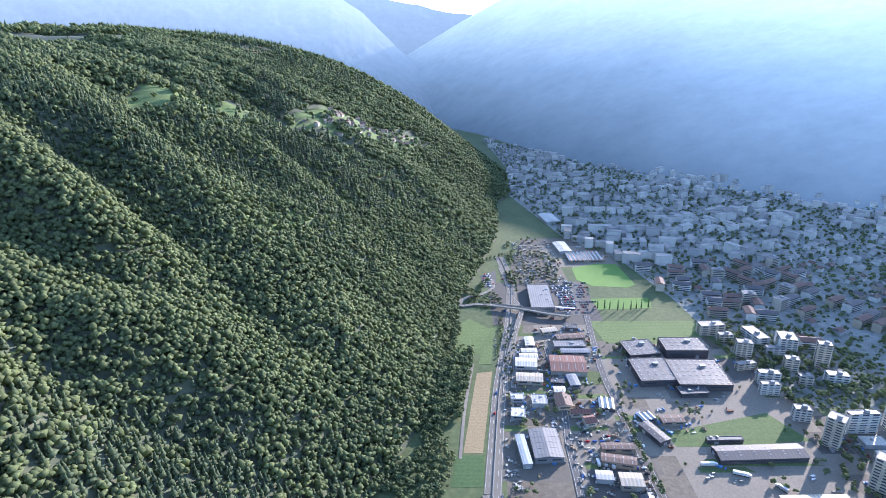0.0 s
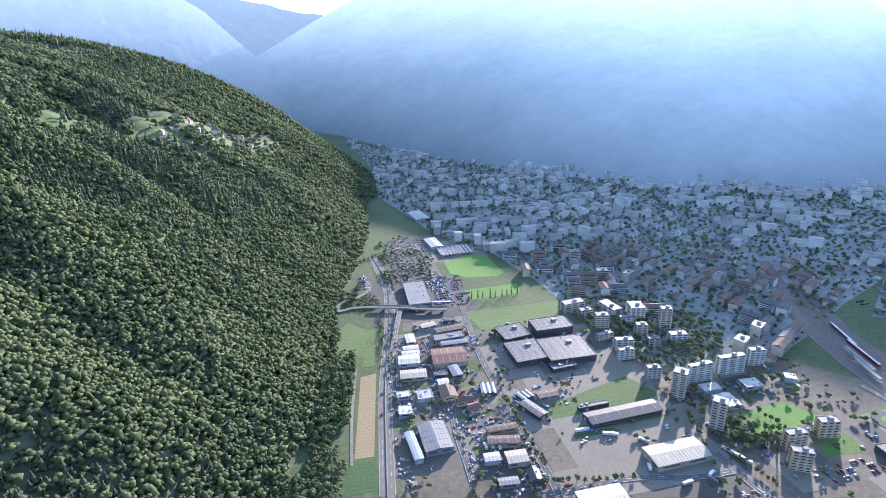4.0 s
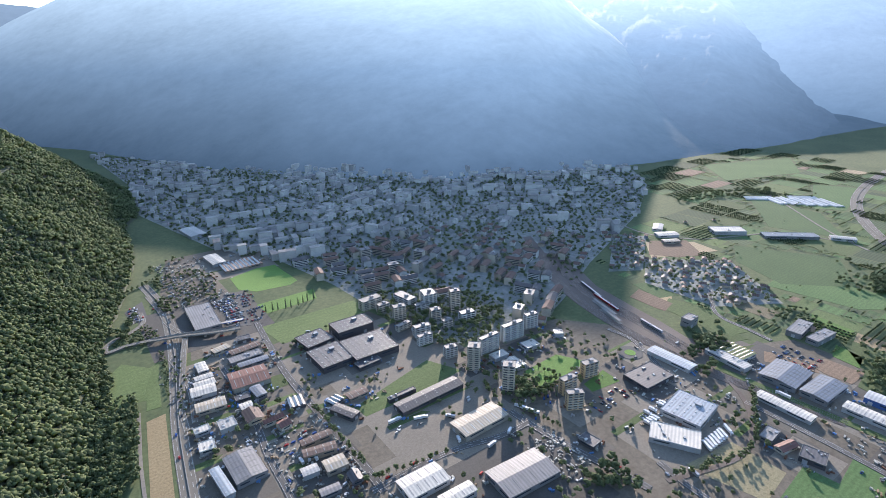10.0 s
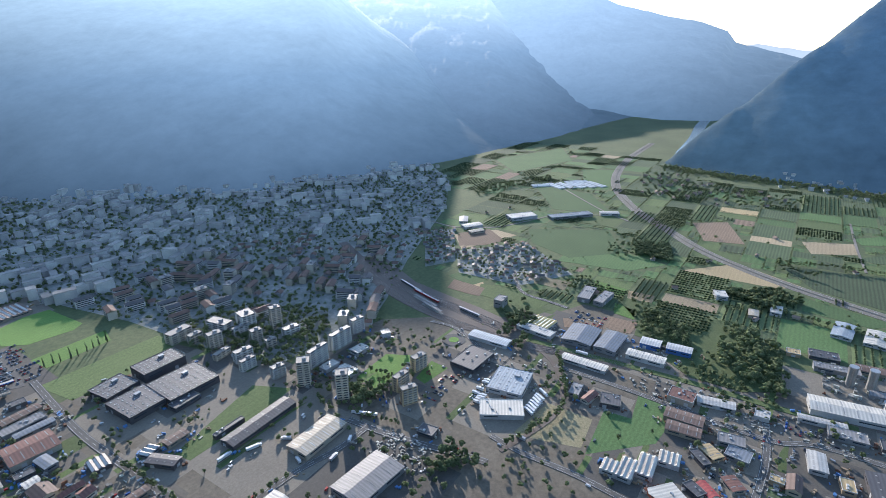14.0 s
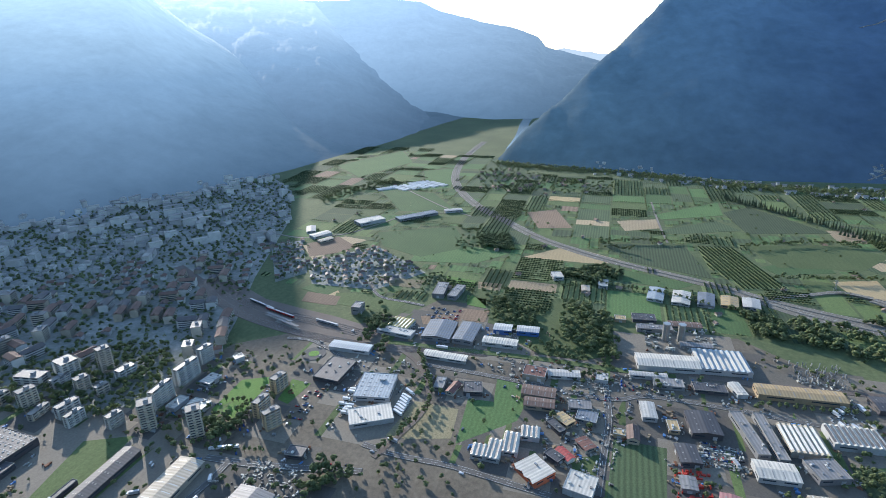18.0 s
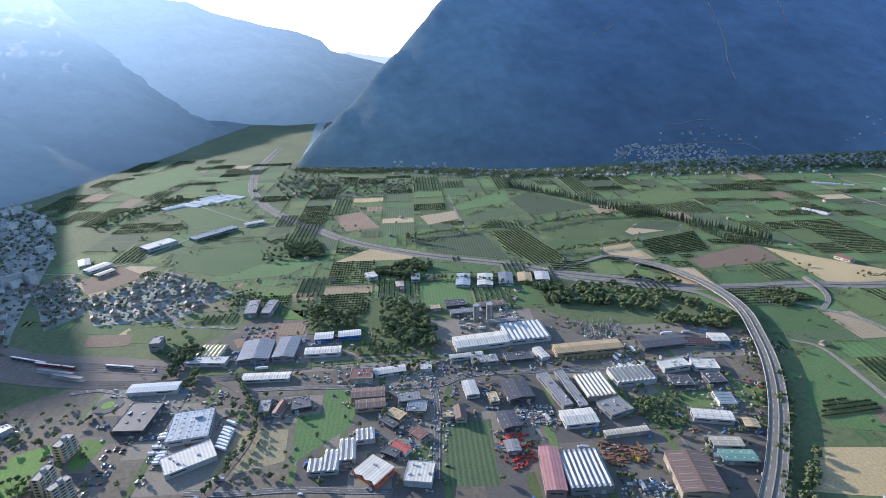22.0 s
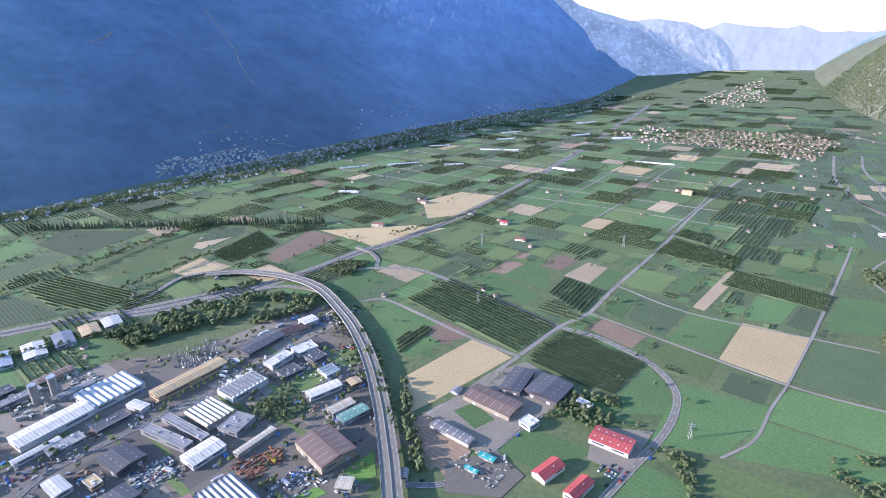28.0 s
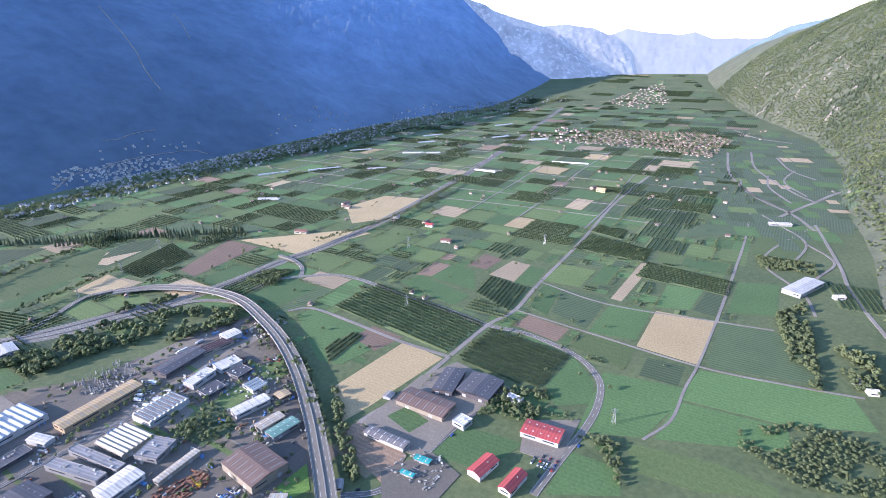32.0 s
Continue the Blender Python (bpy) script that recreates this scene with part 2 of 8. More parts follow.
GULLIES = [([(-420, 425), (-378, 420), (-318, 407), (-260, 440), (-218, 450), (-183, 444), (-130, 455)], 30, 30), ([(-413, 569), (-364, 556), (-325, 540), (-283, 514), (-238, 509), (-180, 498)], 24, 34),
           ([(-110, 590), (-84, 530), (-79, 467), (-81, 431), (-91, 394), (-90, 330)], 16, 15), ([(-380, 980), (-301, 916), (-242, 931), (-177, 994), (-63, 1162)], 20, 40), ([(-345, 350), (-306, 337), (-285, 318), (-251, 312), (-190, 322)], 18, 24), ([(-480, 760), (-400, 690), (-330, 660), (-270, 690)], 20, 35)]


def hill(x, y):
    """Height of the wooded hillside, cut by its gullies."""
    d = foot(y) - x
    scale = np.interp(y, [-4800, -4300, -3500, -1800], [1.0, 1.2, 1.5, 1.0])
    h = scale * (405 * np.tanh(np.maximum(d, 0) / 500) + 0.03 * np.maximum(d, 0))
    fade = np.clip(d / 220, 0, 1)
    gully = waves(y - 0.35 * d, d * 0.12, 210, 3, 2)
    h += fade * (16 * waves(x, y, 380, 5, 3) - 15 * np.exp(-(gully / 0.14) ** 2) + 7 * waves(y, d * 0.2, 90, 6, 2))
    if np.max(y) > 200:
        for pts, deep, wide in GULLIES:
            near = np.full_like(h, 1e6)
            for (x0, y0), (x1, y1) in zip(pts, pts[1:]):
                t = np.clip(((x - x0) * (x1 - x0) + (y - y0) * (y1 - y0)) / ((x1 - x0) ** 2 + (y1 - y0) ** 2), 0, 1)
                near = np.minimum(near, np.hypot(x - x0 - t * (x1 - x0), y - y0 - t * (y1 - y0)))
            h = h + fade * (0.3 * deep * np.exp(-((near - 2 * wide) / wide) ** 2) - 0.7 * deep * np.exp(-(near / wide) ** 2))
    return np.where(d < 0, np.maximum(d * 0.3, -9), h)


def floor_z(x, y):
    """The valley floor, which rises a little far up the valley."""
    r = np.hypot(x, y)
    return 95 * np.clip((r - 3300) / 1500, 0, 1) ** 1.5


ground = grid_sheet("ground", np.concatenate([np.linspace(0.1, 2000, 30), np.linspace(2150, 5150, 22)]), np.linspace(0, 2 * math.pi, 97),
                    lambda r, a: (r * np.sin(a), r * np.cos(a), floor_z(r * np.sin(a), r * np.cos(a))), M_GROUND)
tagged(ground, "flat green valley floor of meadows and orchards", "ground", kind="structure")
hillside = grid_sheet("hillside", np.linspace(-1500, 1050, 171), np.linspace(-4850, 2900, 388), lambda x, y: (x, y, hill(x, y)), M_SLOPE, lambda X, Y, Z: Z > -8)
tagged(hillside, "steep forested hillside beside the valley floor", "hillside", kind="structure")

U_SUN = (math.sin(radians(46)), math.cos(radians(46)))


def south_height(a, s):
    f = np.interp(s, [-1900, -1232, -680, -338, -23, 287, 662, 984, 1102, 1400, 1680, 2300, 3600], [2900, 2425, 1985, 1720, 1540, 1420, 1440, 1490, 1540, 1640, 1760, 1900, 2000])
    top = np.interp(s, [-1900, -792, -545, -398, -317, -190, -98, 0, 60, 360, 900, 1500, 2000, 2500, 2870, 3183, 3460, 3900], [20, 60, 200, 340, 405, 490, 570, 660, 735, 705, 675, 710, 760, 770, 700, 600, 490, 420])
    q = np.clip((a - f) / (3300 - f), -0.05, 1.0)
    h = top * np.where(q > 0, 1 - (1 - np.maximum(q, 0)) ** 1.25, q * 0.6)
    return h + np.clip(q * 3, 0, 1) * (34 * waves(a, s, 420, 7, 5) * (1 - q * 0.6))


# blue haze here is M_SOUTH's painted emission, darker at the foot
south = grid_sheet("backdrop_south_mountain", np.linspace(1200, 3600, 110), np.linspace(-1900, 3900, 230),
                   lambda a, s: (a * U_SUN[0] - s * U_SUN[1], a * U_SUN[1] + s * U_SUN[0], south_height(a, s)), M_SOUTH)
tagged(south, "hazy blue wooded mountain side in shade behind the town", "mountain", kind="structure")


def north_height(x, y):
    fx = np.interp(y, [-4900, -4058, -2873, -2213, -1401, -720, -370, 56, 351], [1560, 1560, 1540, 1680, 1680, 1640, 1600, 1640, 1740])
    d1 = x - fx
    d2 = (x - 1753) * -0.527 + (y - 351) * -0.85
    h = np.where(d1 > 0, 0.52 * d1, d1 * 0.4) + np.minimum(0, d2) * 1.1
    h = np.where(h > 700, 700 + (h - 700) * 0.5, h)
    return np.maximum(h + np.clip(d1 / 250, 0, 1) * (42 * waves(x, y, 420, 11, 5) + 14 * waves(y * 1.6, x * 0.4, 130, 12, 2)), -30)


# the dark blue is air glow painted by M_NORTH's emission
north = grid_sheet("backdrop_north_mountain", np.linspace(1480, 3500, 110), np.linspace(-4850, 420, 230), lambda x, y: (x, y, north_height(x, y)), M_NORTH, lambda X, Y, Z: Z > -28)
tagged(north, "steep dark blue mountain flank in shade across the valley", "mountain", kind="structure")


def far_ridge(name, label, line, r0, r1, material, seed, craggy=0.0, rough=0.12):
    """A distant ridge: line pairs bearings with skyline elevations; r0 is the distance of its foot, or pairs of bearing and distance."""
    azs, els = [p[0] for p in line], [p[1] for p in line]

    def place(q, a):
        el = np.interp(a, azs, els) + rough * waves(a * 40, a * 0, 60, seed + 8, 5)
        foot_r = np.interp(a, [p[0] for p in r0], [p[1] for p in r0]) if isinstance(r0, list) else r0
        r = foot_r + (r1 - foot_r) * q
        top = 350 + r1 * np.tan(np.radians(el))
        z = -20 + (top + 20) * q ** 0.85 + (waves(a * 60, r, 90, seed, 4) * 26) * q * (1 - q) * 4
        z += craggy * q * (1 - q) * (0.35 - np.abs(waves(a * 75 + r * 0.25, r * 0.8, 70, seed + 3, 5))) * 4
        return r * np.sin(np.radians(a)), r * np.cos(np.radians(a)), z
    n = int((max(azs) - min(azs)) * 9)
    ob = grid_sheet(name, np.linspace(0, 1, 36), np.linspace(min(azs), max(azs), n), place, material)
    return tagged(ob, label, "mountain", kind="structure")


# paleness of these ridges is haze painted into their emission
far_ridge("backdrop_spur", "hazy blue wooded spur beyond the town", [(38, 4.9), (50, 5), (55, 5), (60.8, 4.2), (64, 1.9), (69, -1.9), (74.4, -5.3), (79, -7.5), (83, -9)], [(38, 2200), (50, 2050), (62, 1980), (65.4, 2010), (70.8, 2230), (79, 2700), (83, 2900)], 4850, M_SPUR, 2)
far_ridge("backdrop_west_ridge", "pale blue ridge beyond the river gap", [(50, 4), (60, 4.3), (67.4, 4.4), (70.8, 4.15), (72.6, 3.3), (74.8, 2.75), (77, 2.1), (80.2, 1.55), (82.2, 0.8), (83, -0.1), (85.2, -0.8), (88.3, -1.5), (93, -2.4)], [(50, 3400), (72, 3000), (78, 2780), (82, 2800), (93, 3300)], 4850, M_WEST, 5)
far_ridge("backdrop_west_peaks", "far peaks beyond the river gap, paled by painted haze", [(80, 0), (83, -0.7), (84.7, -0.35), (86.4, -0.65), (88.6, -0.85), (93, -1.2)], 4800, 4950, M_PALEWEST, 15)
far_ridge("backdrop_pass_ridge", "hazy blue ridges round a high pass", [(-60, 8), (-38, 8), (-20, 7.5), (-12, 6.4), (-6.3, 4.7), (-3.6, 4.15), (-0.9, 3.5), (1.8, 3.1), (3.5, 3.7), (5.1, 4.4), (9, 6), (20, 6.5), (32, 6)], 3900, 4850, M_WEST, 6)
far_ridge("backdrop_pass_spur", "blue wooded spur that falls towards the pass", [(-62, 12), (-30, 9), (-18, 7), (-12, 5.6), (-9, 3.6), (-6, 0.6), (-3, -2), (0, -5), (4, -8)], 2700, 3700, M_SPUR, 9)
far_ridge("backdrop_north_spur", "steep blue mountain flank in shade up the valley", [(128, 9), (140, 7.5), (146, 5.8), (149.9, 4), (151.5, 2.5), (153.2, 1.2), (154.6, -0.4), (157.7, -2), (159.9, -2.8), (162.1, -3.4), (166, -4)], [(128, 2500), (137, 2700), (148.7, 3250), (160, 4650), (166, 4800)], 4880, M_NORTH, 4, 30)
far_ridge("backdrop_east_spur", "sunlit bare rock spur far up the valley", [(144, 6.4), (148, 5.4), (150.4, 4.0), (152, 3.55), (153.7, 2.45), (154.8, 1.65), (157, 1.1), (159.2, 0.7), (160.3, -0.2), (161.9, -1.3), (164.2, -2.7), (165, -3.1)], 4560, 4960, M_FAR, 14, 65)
far_ridge("backdrop_east_range", "rocky range far up the valley, paled by painted haze", [(144, 6), (150.4, 4.05), (152.6, 3.1), (155.9, 2.0), (157.5, 1.5), (159.6, 1.65), (162.3, 1.25), (164.9, 0), (166.1, -1), (166.7, -2.3), (167.5, -3.2)], 4800, 5090, M_HAZEROCK, 24, 60)
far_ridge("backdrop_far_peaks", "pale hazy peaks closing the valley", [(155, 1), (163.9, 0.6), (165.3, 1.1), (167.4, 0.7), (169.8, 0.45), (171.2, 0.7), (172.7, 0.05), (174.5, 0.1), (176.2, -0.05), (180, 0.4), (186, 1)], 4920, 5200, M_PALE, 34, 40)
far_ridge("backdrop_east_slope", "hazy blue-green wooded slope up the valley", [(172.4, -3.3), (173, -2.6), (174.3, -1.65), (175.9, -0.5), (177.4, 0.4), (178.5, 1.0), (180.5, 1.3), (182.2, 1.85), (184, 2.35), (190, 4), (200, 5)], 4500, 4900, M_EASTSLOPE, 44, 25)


# ---- woods on the hillside ----
def clump_tree(rng, clumps, tall, wide, conifer=False, simple=False):
    """Corners and triangles of one tree crown of rough leaf clumps, base at 0, about 1 unit high."""
    if simple:
        ico = np.array([(1, 0, 0), (0, 1, 0), (-1, 0, 0), (0, -1, 0), (0, 0, 1), (0, 0, -1)], float)
        turn = rng.uniform(0, 1.5)
        tri = np.array([(0, 1, 4), (1, 2, 4), (2, 3, 4), (3, 0, 4), (1, 0, 5), (2, 1, 5), (3, 2, 5), (0, 3, 5)])
    t = (1 + 5 ** 0.5) / 2
    ico = ico if simple else np.array([(-1, t, 0), (1, t, 0), (-1, -t, 0), (1, -t, 0), (0, -1, t), (0, 1, t), (0, -1, -t), (0, 1, -t), (t, 0, -1), (t, 0, 1), (-t, 0, -1), (-t, 0, 1)]) / 1.9
    tri = tri if simple else np.array([(0, 11, 5), (0, 5, 1), (0, 1, 7), (0, 7, 10), (0, 10, 11), (1, 5, 9), (5, 11, 4), (11, 10, 2), (10, 7, 6), (7, 1, 8), (3, 9, 4), (3, 4, 2), (3, 2, 6), (3, 6, 8), (3, 8, 9), (4, 9, 5), (2, 4, 11), (6, 2, 10), (8, 6, 7), (9, 8, 1)])
    vs, fs = [], []
    for k in range(clumps):
        q = (k + 0.5) / clumps
        if conifer:
            size, c = np.array([wide * (1.05 - q) * 0.9, wide * (1.05 - q) * 0.9, tall * 0.75 / clumps]), np.array([0, 0, tall * (0.15 + 0.8 * q)])
        else:
            a, rad = k * 2.4 + rng.uniform(0, 1), wide * 0.55 * (1 if 0 < k else 0.2)
            size = np.array([1, 1, 0.85]) * wide * rng.uniform(0.42, 0.62)
            c = np.array([rad * math.cos(a), rad * math.sin(a), tall * rng.uniform(0.45, 0.8)])
            if k == 0:
                c[2] = tall * 0.8
        n = len(ico)
        v = ico * rng.uniform(0.7, 1.3, (n, 1))
        a, b = rng.uniform(0, 6.28), rng.uniform(-0.5, 0.5)
        v = v @ np.array([(math.cos(a), math.sin(a), 0), (-math.sin(a), math.cos(a), 0), (0, 0, 1)]) @ np.array([(1, 0, 0), (0, math.cos(b), math.sin(b)), (0, -math.sin(b), math.cos(b))])
        v = v * size + c
        fs.append(tri + n * len(vs))
        vs.append(v)
    return np.concatenate(vs), np.concatenate(fs)


def scatter(name, label, xs, ys, zs, sizes, variants, material, seed):
    """Many trees joined into one mesh."""
    rng = np.random.default_rng(seed)
    pick = rng.integers(0, len(variants), len(xs))
    V, F, base = [], [], 0
    for k, (bv, bf) in enumerate(variants):
        sel = np.where(pick == k)[0]
        if not len(sel):
            continue
        an = rng.uniform(0, 6.283, len(sel))
        c, s = np.cos(an), np.sin(an)
        sc = sizes[sel]
        x = (bv[None, :, 0] * c[:, None] - bv[None, :, 1] * s[:, None]) * sc[:, None] + xs[sel][:, None]
        y = (bv[None, :, 0] * s[:, None] + bv[None, :, 1] * c[:, None]) * sc[:, None] + ys[sel][:, None]
        z = bv[None, :, 2] * sc[:, None] * rng.uniform(0.85, 1.2, len(sel))[:, None] + zs[sel][:, None]
        V.append(np.stack([x, y, z], 2).reshape(-1, 3))
        F.append((bf[None] + (np.arange(len(sel)) * len(bv))[:, None, None] + base).reshape(-1, 3))
        base += len(sel) * len(bv)
    ob = new(name, big_mesh(name, np.concatenate(V), np.concatenate(F), material, True))
    return tagged(ob, label, "trees", kind="stuff")


def hill_points(y0, y1, d0, d1, step, seed, stray=0.45):
    rng = np.random.default_rng(seed)
    Y, D = np.meshgrid(np.arange(y0, y1, step), np.arange(d0, d1, step))
    Y, D = Y.ravel() + rng.uniform(-stray, stray, Y.size) * step, D.ravel() + rng.uniform(-stray, stray, D.size) * step
    return foot(Y) - D, Y


CLEARINGS = [(-395, 812, 118, 42, 58), (-547, 1483, 95, 66, -25), (-190, 1120, 195, 46, 61), (-215, 618, 55, 14, 61), (-180, 775, 40, 12, 52),
             (171, -3546, 90, 45, 80), (26, -2965, 90, 50, 75), (-135, -2573, 70, 32, 80), (-117, -2891, 70, 30, 100), (108, -3108, 50, 28, 70), (-278, -2480, 80, 14, 95), (-3, -3343, 90, 24, 60), (-180, -1548, 60, 13, 145)]


def wood(name, label, y0, y1, d0, d1, step, size, clumps, seed, r0=0, r1=9e9, share=0.3):
    X, Y = hill_points(y0, y1, d0, d1, step, seed, 2.5 if y1 < 0 else 0.45)
    r = np.hypot(X, Y)
    ok = (r >= r0) & (r < r1)
    loose = np.random.default_rng(seed + 9).uniform(0, 1, len(X))
    wild = waves(X, Y, 45, 17, 3)
    for k, (cx, cy, ra, rb, turn) in enumerate(CLEARINGS):
        c, s = math.cos(radians(turn)), math.sin(radians(turn))
        u, v = (X - cx) * c + (Y - cy) * s, -(X - cx) * s + (Y - cy) * c
        ok &= ((u / ra) ** 2 + (v / rb) ** 2 > 1 + 1.3 * wild) | (loose < (0.55 if k in (3, 4) or k > 4 else 0.14))
    X, Y = X[ok], Y[ok]
    rng = np.random.default_rng(seed + 1)
    con = (waves(X, Y, 160, 21, 2) + rng.uniform(-0.5, 0.5, len(X))) > (0.55 - share)
    Z = hill(X, Y)
    S = size * rng.uniform(0.7, 1.3, len(X))
    broad = [clump_tree(rng, clumps, 0.9, 0.54, False, True) for _ in range(8)]
    fir = [clump_tree(rng, max(min(2, clumps), clumps - 2), 1.1, 0.42, True, True) for _ in range(4)]
    scatter(name, label + ", broad-leaved", X[~con], Y[~con], Z[~con] - 0.8, S[~con], broad, M_LEAF, seed + 2)
    scatter(name, label + ", conifers", X[con], Y[con], Z[con] - 0.8, S[con], fir, M_LEAF2, seed + 3)


wood("near_wood", "dense green summer woods on the near slope", 150, 1100, 2, 700, 5.4, 9.8, 5, 100, 0, 900, 0.22)
wood("middle_wood", "dense green summer woods along the hillside", 300, 1800, 2, 800, 7.4, 12, 5, 200, 900, 1500, 0.25)
wood("far_wood", "dense green woods on the far hillside", 900, 2700, 2, 1150, 10.5, 14.5, 3, 300, 1500, 2900, 0.2)
wood("scrub_wood", "open scrubby woods on the dry slope up the valley", -4100, -600, 14, 850, 7.6, 11, 1, 400, 0, 9e9, 0.1)


# ---- building materials ----
def paint(name, c, rough=0.7, metal=0.0, v=0.26, coarse=0.09, fine=1.2):
    return surface(name, tuple(k * (1 - v) for k in c), tuple(min(1, k * (1 + v)) for k in c), coarse, fine, rough, 0.15, 0.5, metal, piece=0.12, depth=0.05)


ROOF = {k: paint(k + "_roof", c, r) for k, c, r in (
    ("white", (0.6, 0.56, 0.49), 0.6), ("bluewall", (0.55, 0.54, 0.52), 0.6), ("lightgrey", (0.45, 0.43, 0.4), 0.6), ("grey", (0.25, 0.24, 0.235), 0.6), ("dark", (0.085, 0.083, 0.09), 0.6),
    ("bluegrey", (0.2, 0.215, 0.24), 0.5), ("lightblue", (0.36, 0.4, 0.43), 0.5), ("blue", (0.05, 0.16, 0.5), 0.5), ("beige", (0.42, 0.36, 0.28), 0.7),
    ("tan", (0.45, 0.33, 0.18), 0.7), ("yellow", (0.6, 0.46, 0.2), 0.7), ("brown", (0.16, 0.105, 0.085), 0.75), ("redbrown", (0.2, 0.095, 0.075), 0.75),
    ("red", (0.42, 0.075, 0.07), 0.65), ("pink", (0.42, 0.2, 0.19), 0.65), ("green", (0.14, 0.27, 0.22), 0.6), ("teal", (0.03, 0.36, 0.33), 0.6),
    ("stripes", (0.2, 0.18, 0.17), 0.6), ("cream", (0.36, 0.33, 0.3), 0.7))}
WALL = {k: paint(k + "_wall", c, 0.8) for k, c in (
    ("white", (0.56, 0.55, 0.52)), ("cream", (0.5, 0.45, 0.37)), ("beige", (0.42, 0.36, 0.28)), ("grey", (0.34, 0.34, 0.35)), ("red", (0.5, 0.14, 0.07)),
    ("blue", (0.06, 0.18, 0.5)), ("tan", (0.55, 0.4, 0.24)), ("pink", (0.5, 0.34, 0.3)), ("brown", (0.25, 0.16, 0.11)), ("dark", (0.12, 0.11, 0.12)))}
# hall walls: paints darkened to 0.62, shade put into the colour of every side
SHADED_WALL = {k: paint(k + "_shaded_wall", tuple(v * 0.62 for v in c), 0.6) for k, c in (
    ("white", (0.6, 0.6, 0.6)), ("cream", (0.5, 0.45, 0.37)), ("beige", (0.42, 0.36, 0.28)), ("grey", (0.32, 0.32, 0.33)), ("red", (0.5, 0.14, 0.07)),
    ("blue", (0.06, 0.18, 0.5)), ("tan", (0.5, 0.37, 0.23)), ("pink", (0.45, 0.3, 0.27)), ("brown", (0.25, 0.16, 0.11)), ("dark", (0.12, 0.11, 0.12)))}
WALL_OF = dict(white="white", bluewall="blue", lightgrey="white", grey="grey", dark="dark", bluegrey="grey", lightblue="white", blue="blue", beige="cream", tan="tan", yellow="white",
               brown="beige", redbrown="cream", red="white", pink="pink", green="grey", teal="grey", stripes="white", cream="cream")
M_GLASS = paint("window_glass", (0.05, 0.06, 0.075), 0.15)
M_SKYLIGHT = paint("skylight_plastic", (0.56, 0.555, 0.53), 0.4)
M_DIMLIGHT = paint("grimy_skylight_plastic", (0.27, 0.26, 0.245), 0.5)
M_SHUTTER = paint("roller_door_steel", (0.4, 0.41, 0.42), 0.45)
M_VENT = paint("zinc_sheet", (0.42, 0.43, 0.44), 0.4, 0.6)
M_CONC = paint("weathered_concrete", (0.27, 0.26, 0.24), 0.85)
M_TILE = paint("clay_tiles", (0.19, 0.115, 0.09), 0.85, 0, 0.3)
M_SLATE = paint("slate_tiles", (0.12, 0.11, 0.11), 0.7, 0, 0.3)
M_TARMAC = surface("asphalt", (0.085, 0.081, 0.076), (0.14, 0.134, 0.124), 0.03, 0.5, 0.9, 0.1, 0.5, grit=0.15)
M_ROAD = surface("road_asphalt", (0.145, 0.13, 0.106), (0.215, 0.195, 0.16), 0.02, 0.3, 0.9, 0.1, 0.5)
M_YARD = surface("industrial_yard", (0.086, 0.072, 0.053), (0.2, 0.168, 0.124), 0.014, 0.17, 0.9, 0.1, 0.42, grit=0.28)
M_LINE = paint("road_paint", (0.5, 0.5, 0.48), 0.6)
M_GRAVEL = surface("track_gravel", (0.17, 0.15, 0.13), (0.3, 0.27, 0.23), 0.02, 0.4, 0.95, 0.3)
M_BALLAST = surface("rail_ballast", (0.12, 0.095, 0.08), (0.2, 0.165, 0.14), 0.02, 0.6, 0.95, 0.3)
M_STEEL = paint("rail_steel", (0.3, 0.28, 0.27), 0.35, 0.8)
M_BARK = surface("bark", (0.07, 0.05, 0.035), (0.14, 0.1, 0.07), 1.0, 6, 0.95, 0.4)
M_WATER = surface("river_water", (0.12, 0.16, 0.17), (0.2, 0.24, 0.25), 0.01, 0.2, 0.12, 0.1)
M_TYRE = paint("tyre_rubber", (0.03, 0.03, 0.03), 0.9)
CAR = [paint("car_paint_" + n, c, 0.3, 0.2) for n, c in (("white", (0.75, 0.75, 0.75)), ("silver", (0.45, 0.46, 0.48)), ("black", (0.03, 0.03, 0.035)), ("blue", (0.04, 0.1, 0.3)), ("red", (0.45, 0.04, 0.03)), ("grey", (0.15, 0.16, 0.17)))]
def striped(m, gap, amount, lengthwise=True):
    """Adds drilled or mown rows, a few metres apart, to a field's colour."""
    nt, ln = m.node_tree.nodes, m.node_tree.links
    bs = nt["Principled BSDF"]
    src = bs.inputs["Base Color"].links[0].from_socket
    tc, wv = nt.new("ShaderNodeTexCoord"), nt.new("ShaderNodeTexWave")
    wv.bands_direction = "Y" if lengthwise else "X"
    wv.inputs["Scale"].default_value, wv.inputs["Distortion"].default_value = 6.283 / gap / 20, 1.2
    wv.inputs["Detail"].default_value, wv.inputs["Detail Scale"].default_value = 2, 0.2
    ln.new(tc.outputs["Object"], wv.inputs["Vector"])
    r = ramp_node(nt, ln, wv.outputs["Fac"], [(0, (1 - amount,) * 3), (1, (1 + amount * 0.7,) * 3)])
    ln.new(mixed(nt, ln, 1.0, src, r.outputs["Color"], "MULTIPLY"), bs.inputs["Base Color"])
    return m


for sheet in ROOF.values():
    striped(sheet, 3.2, 0.17, False)


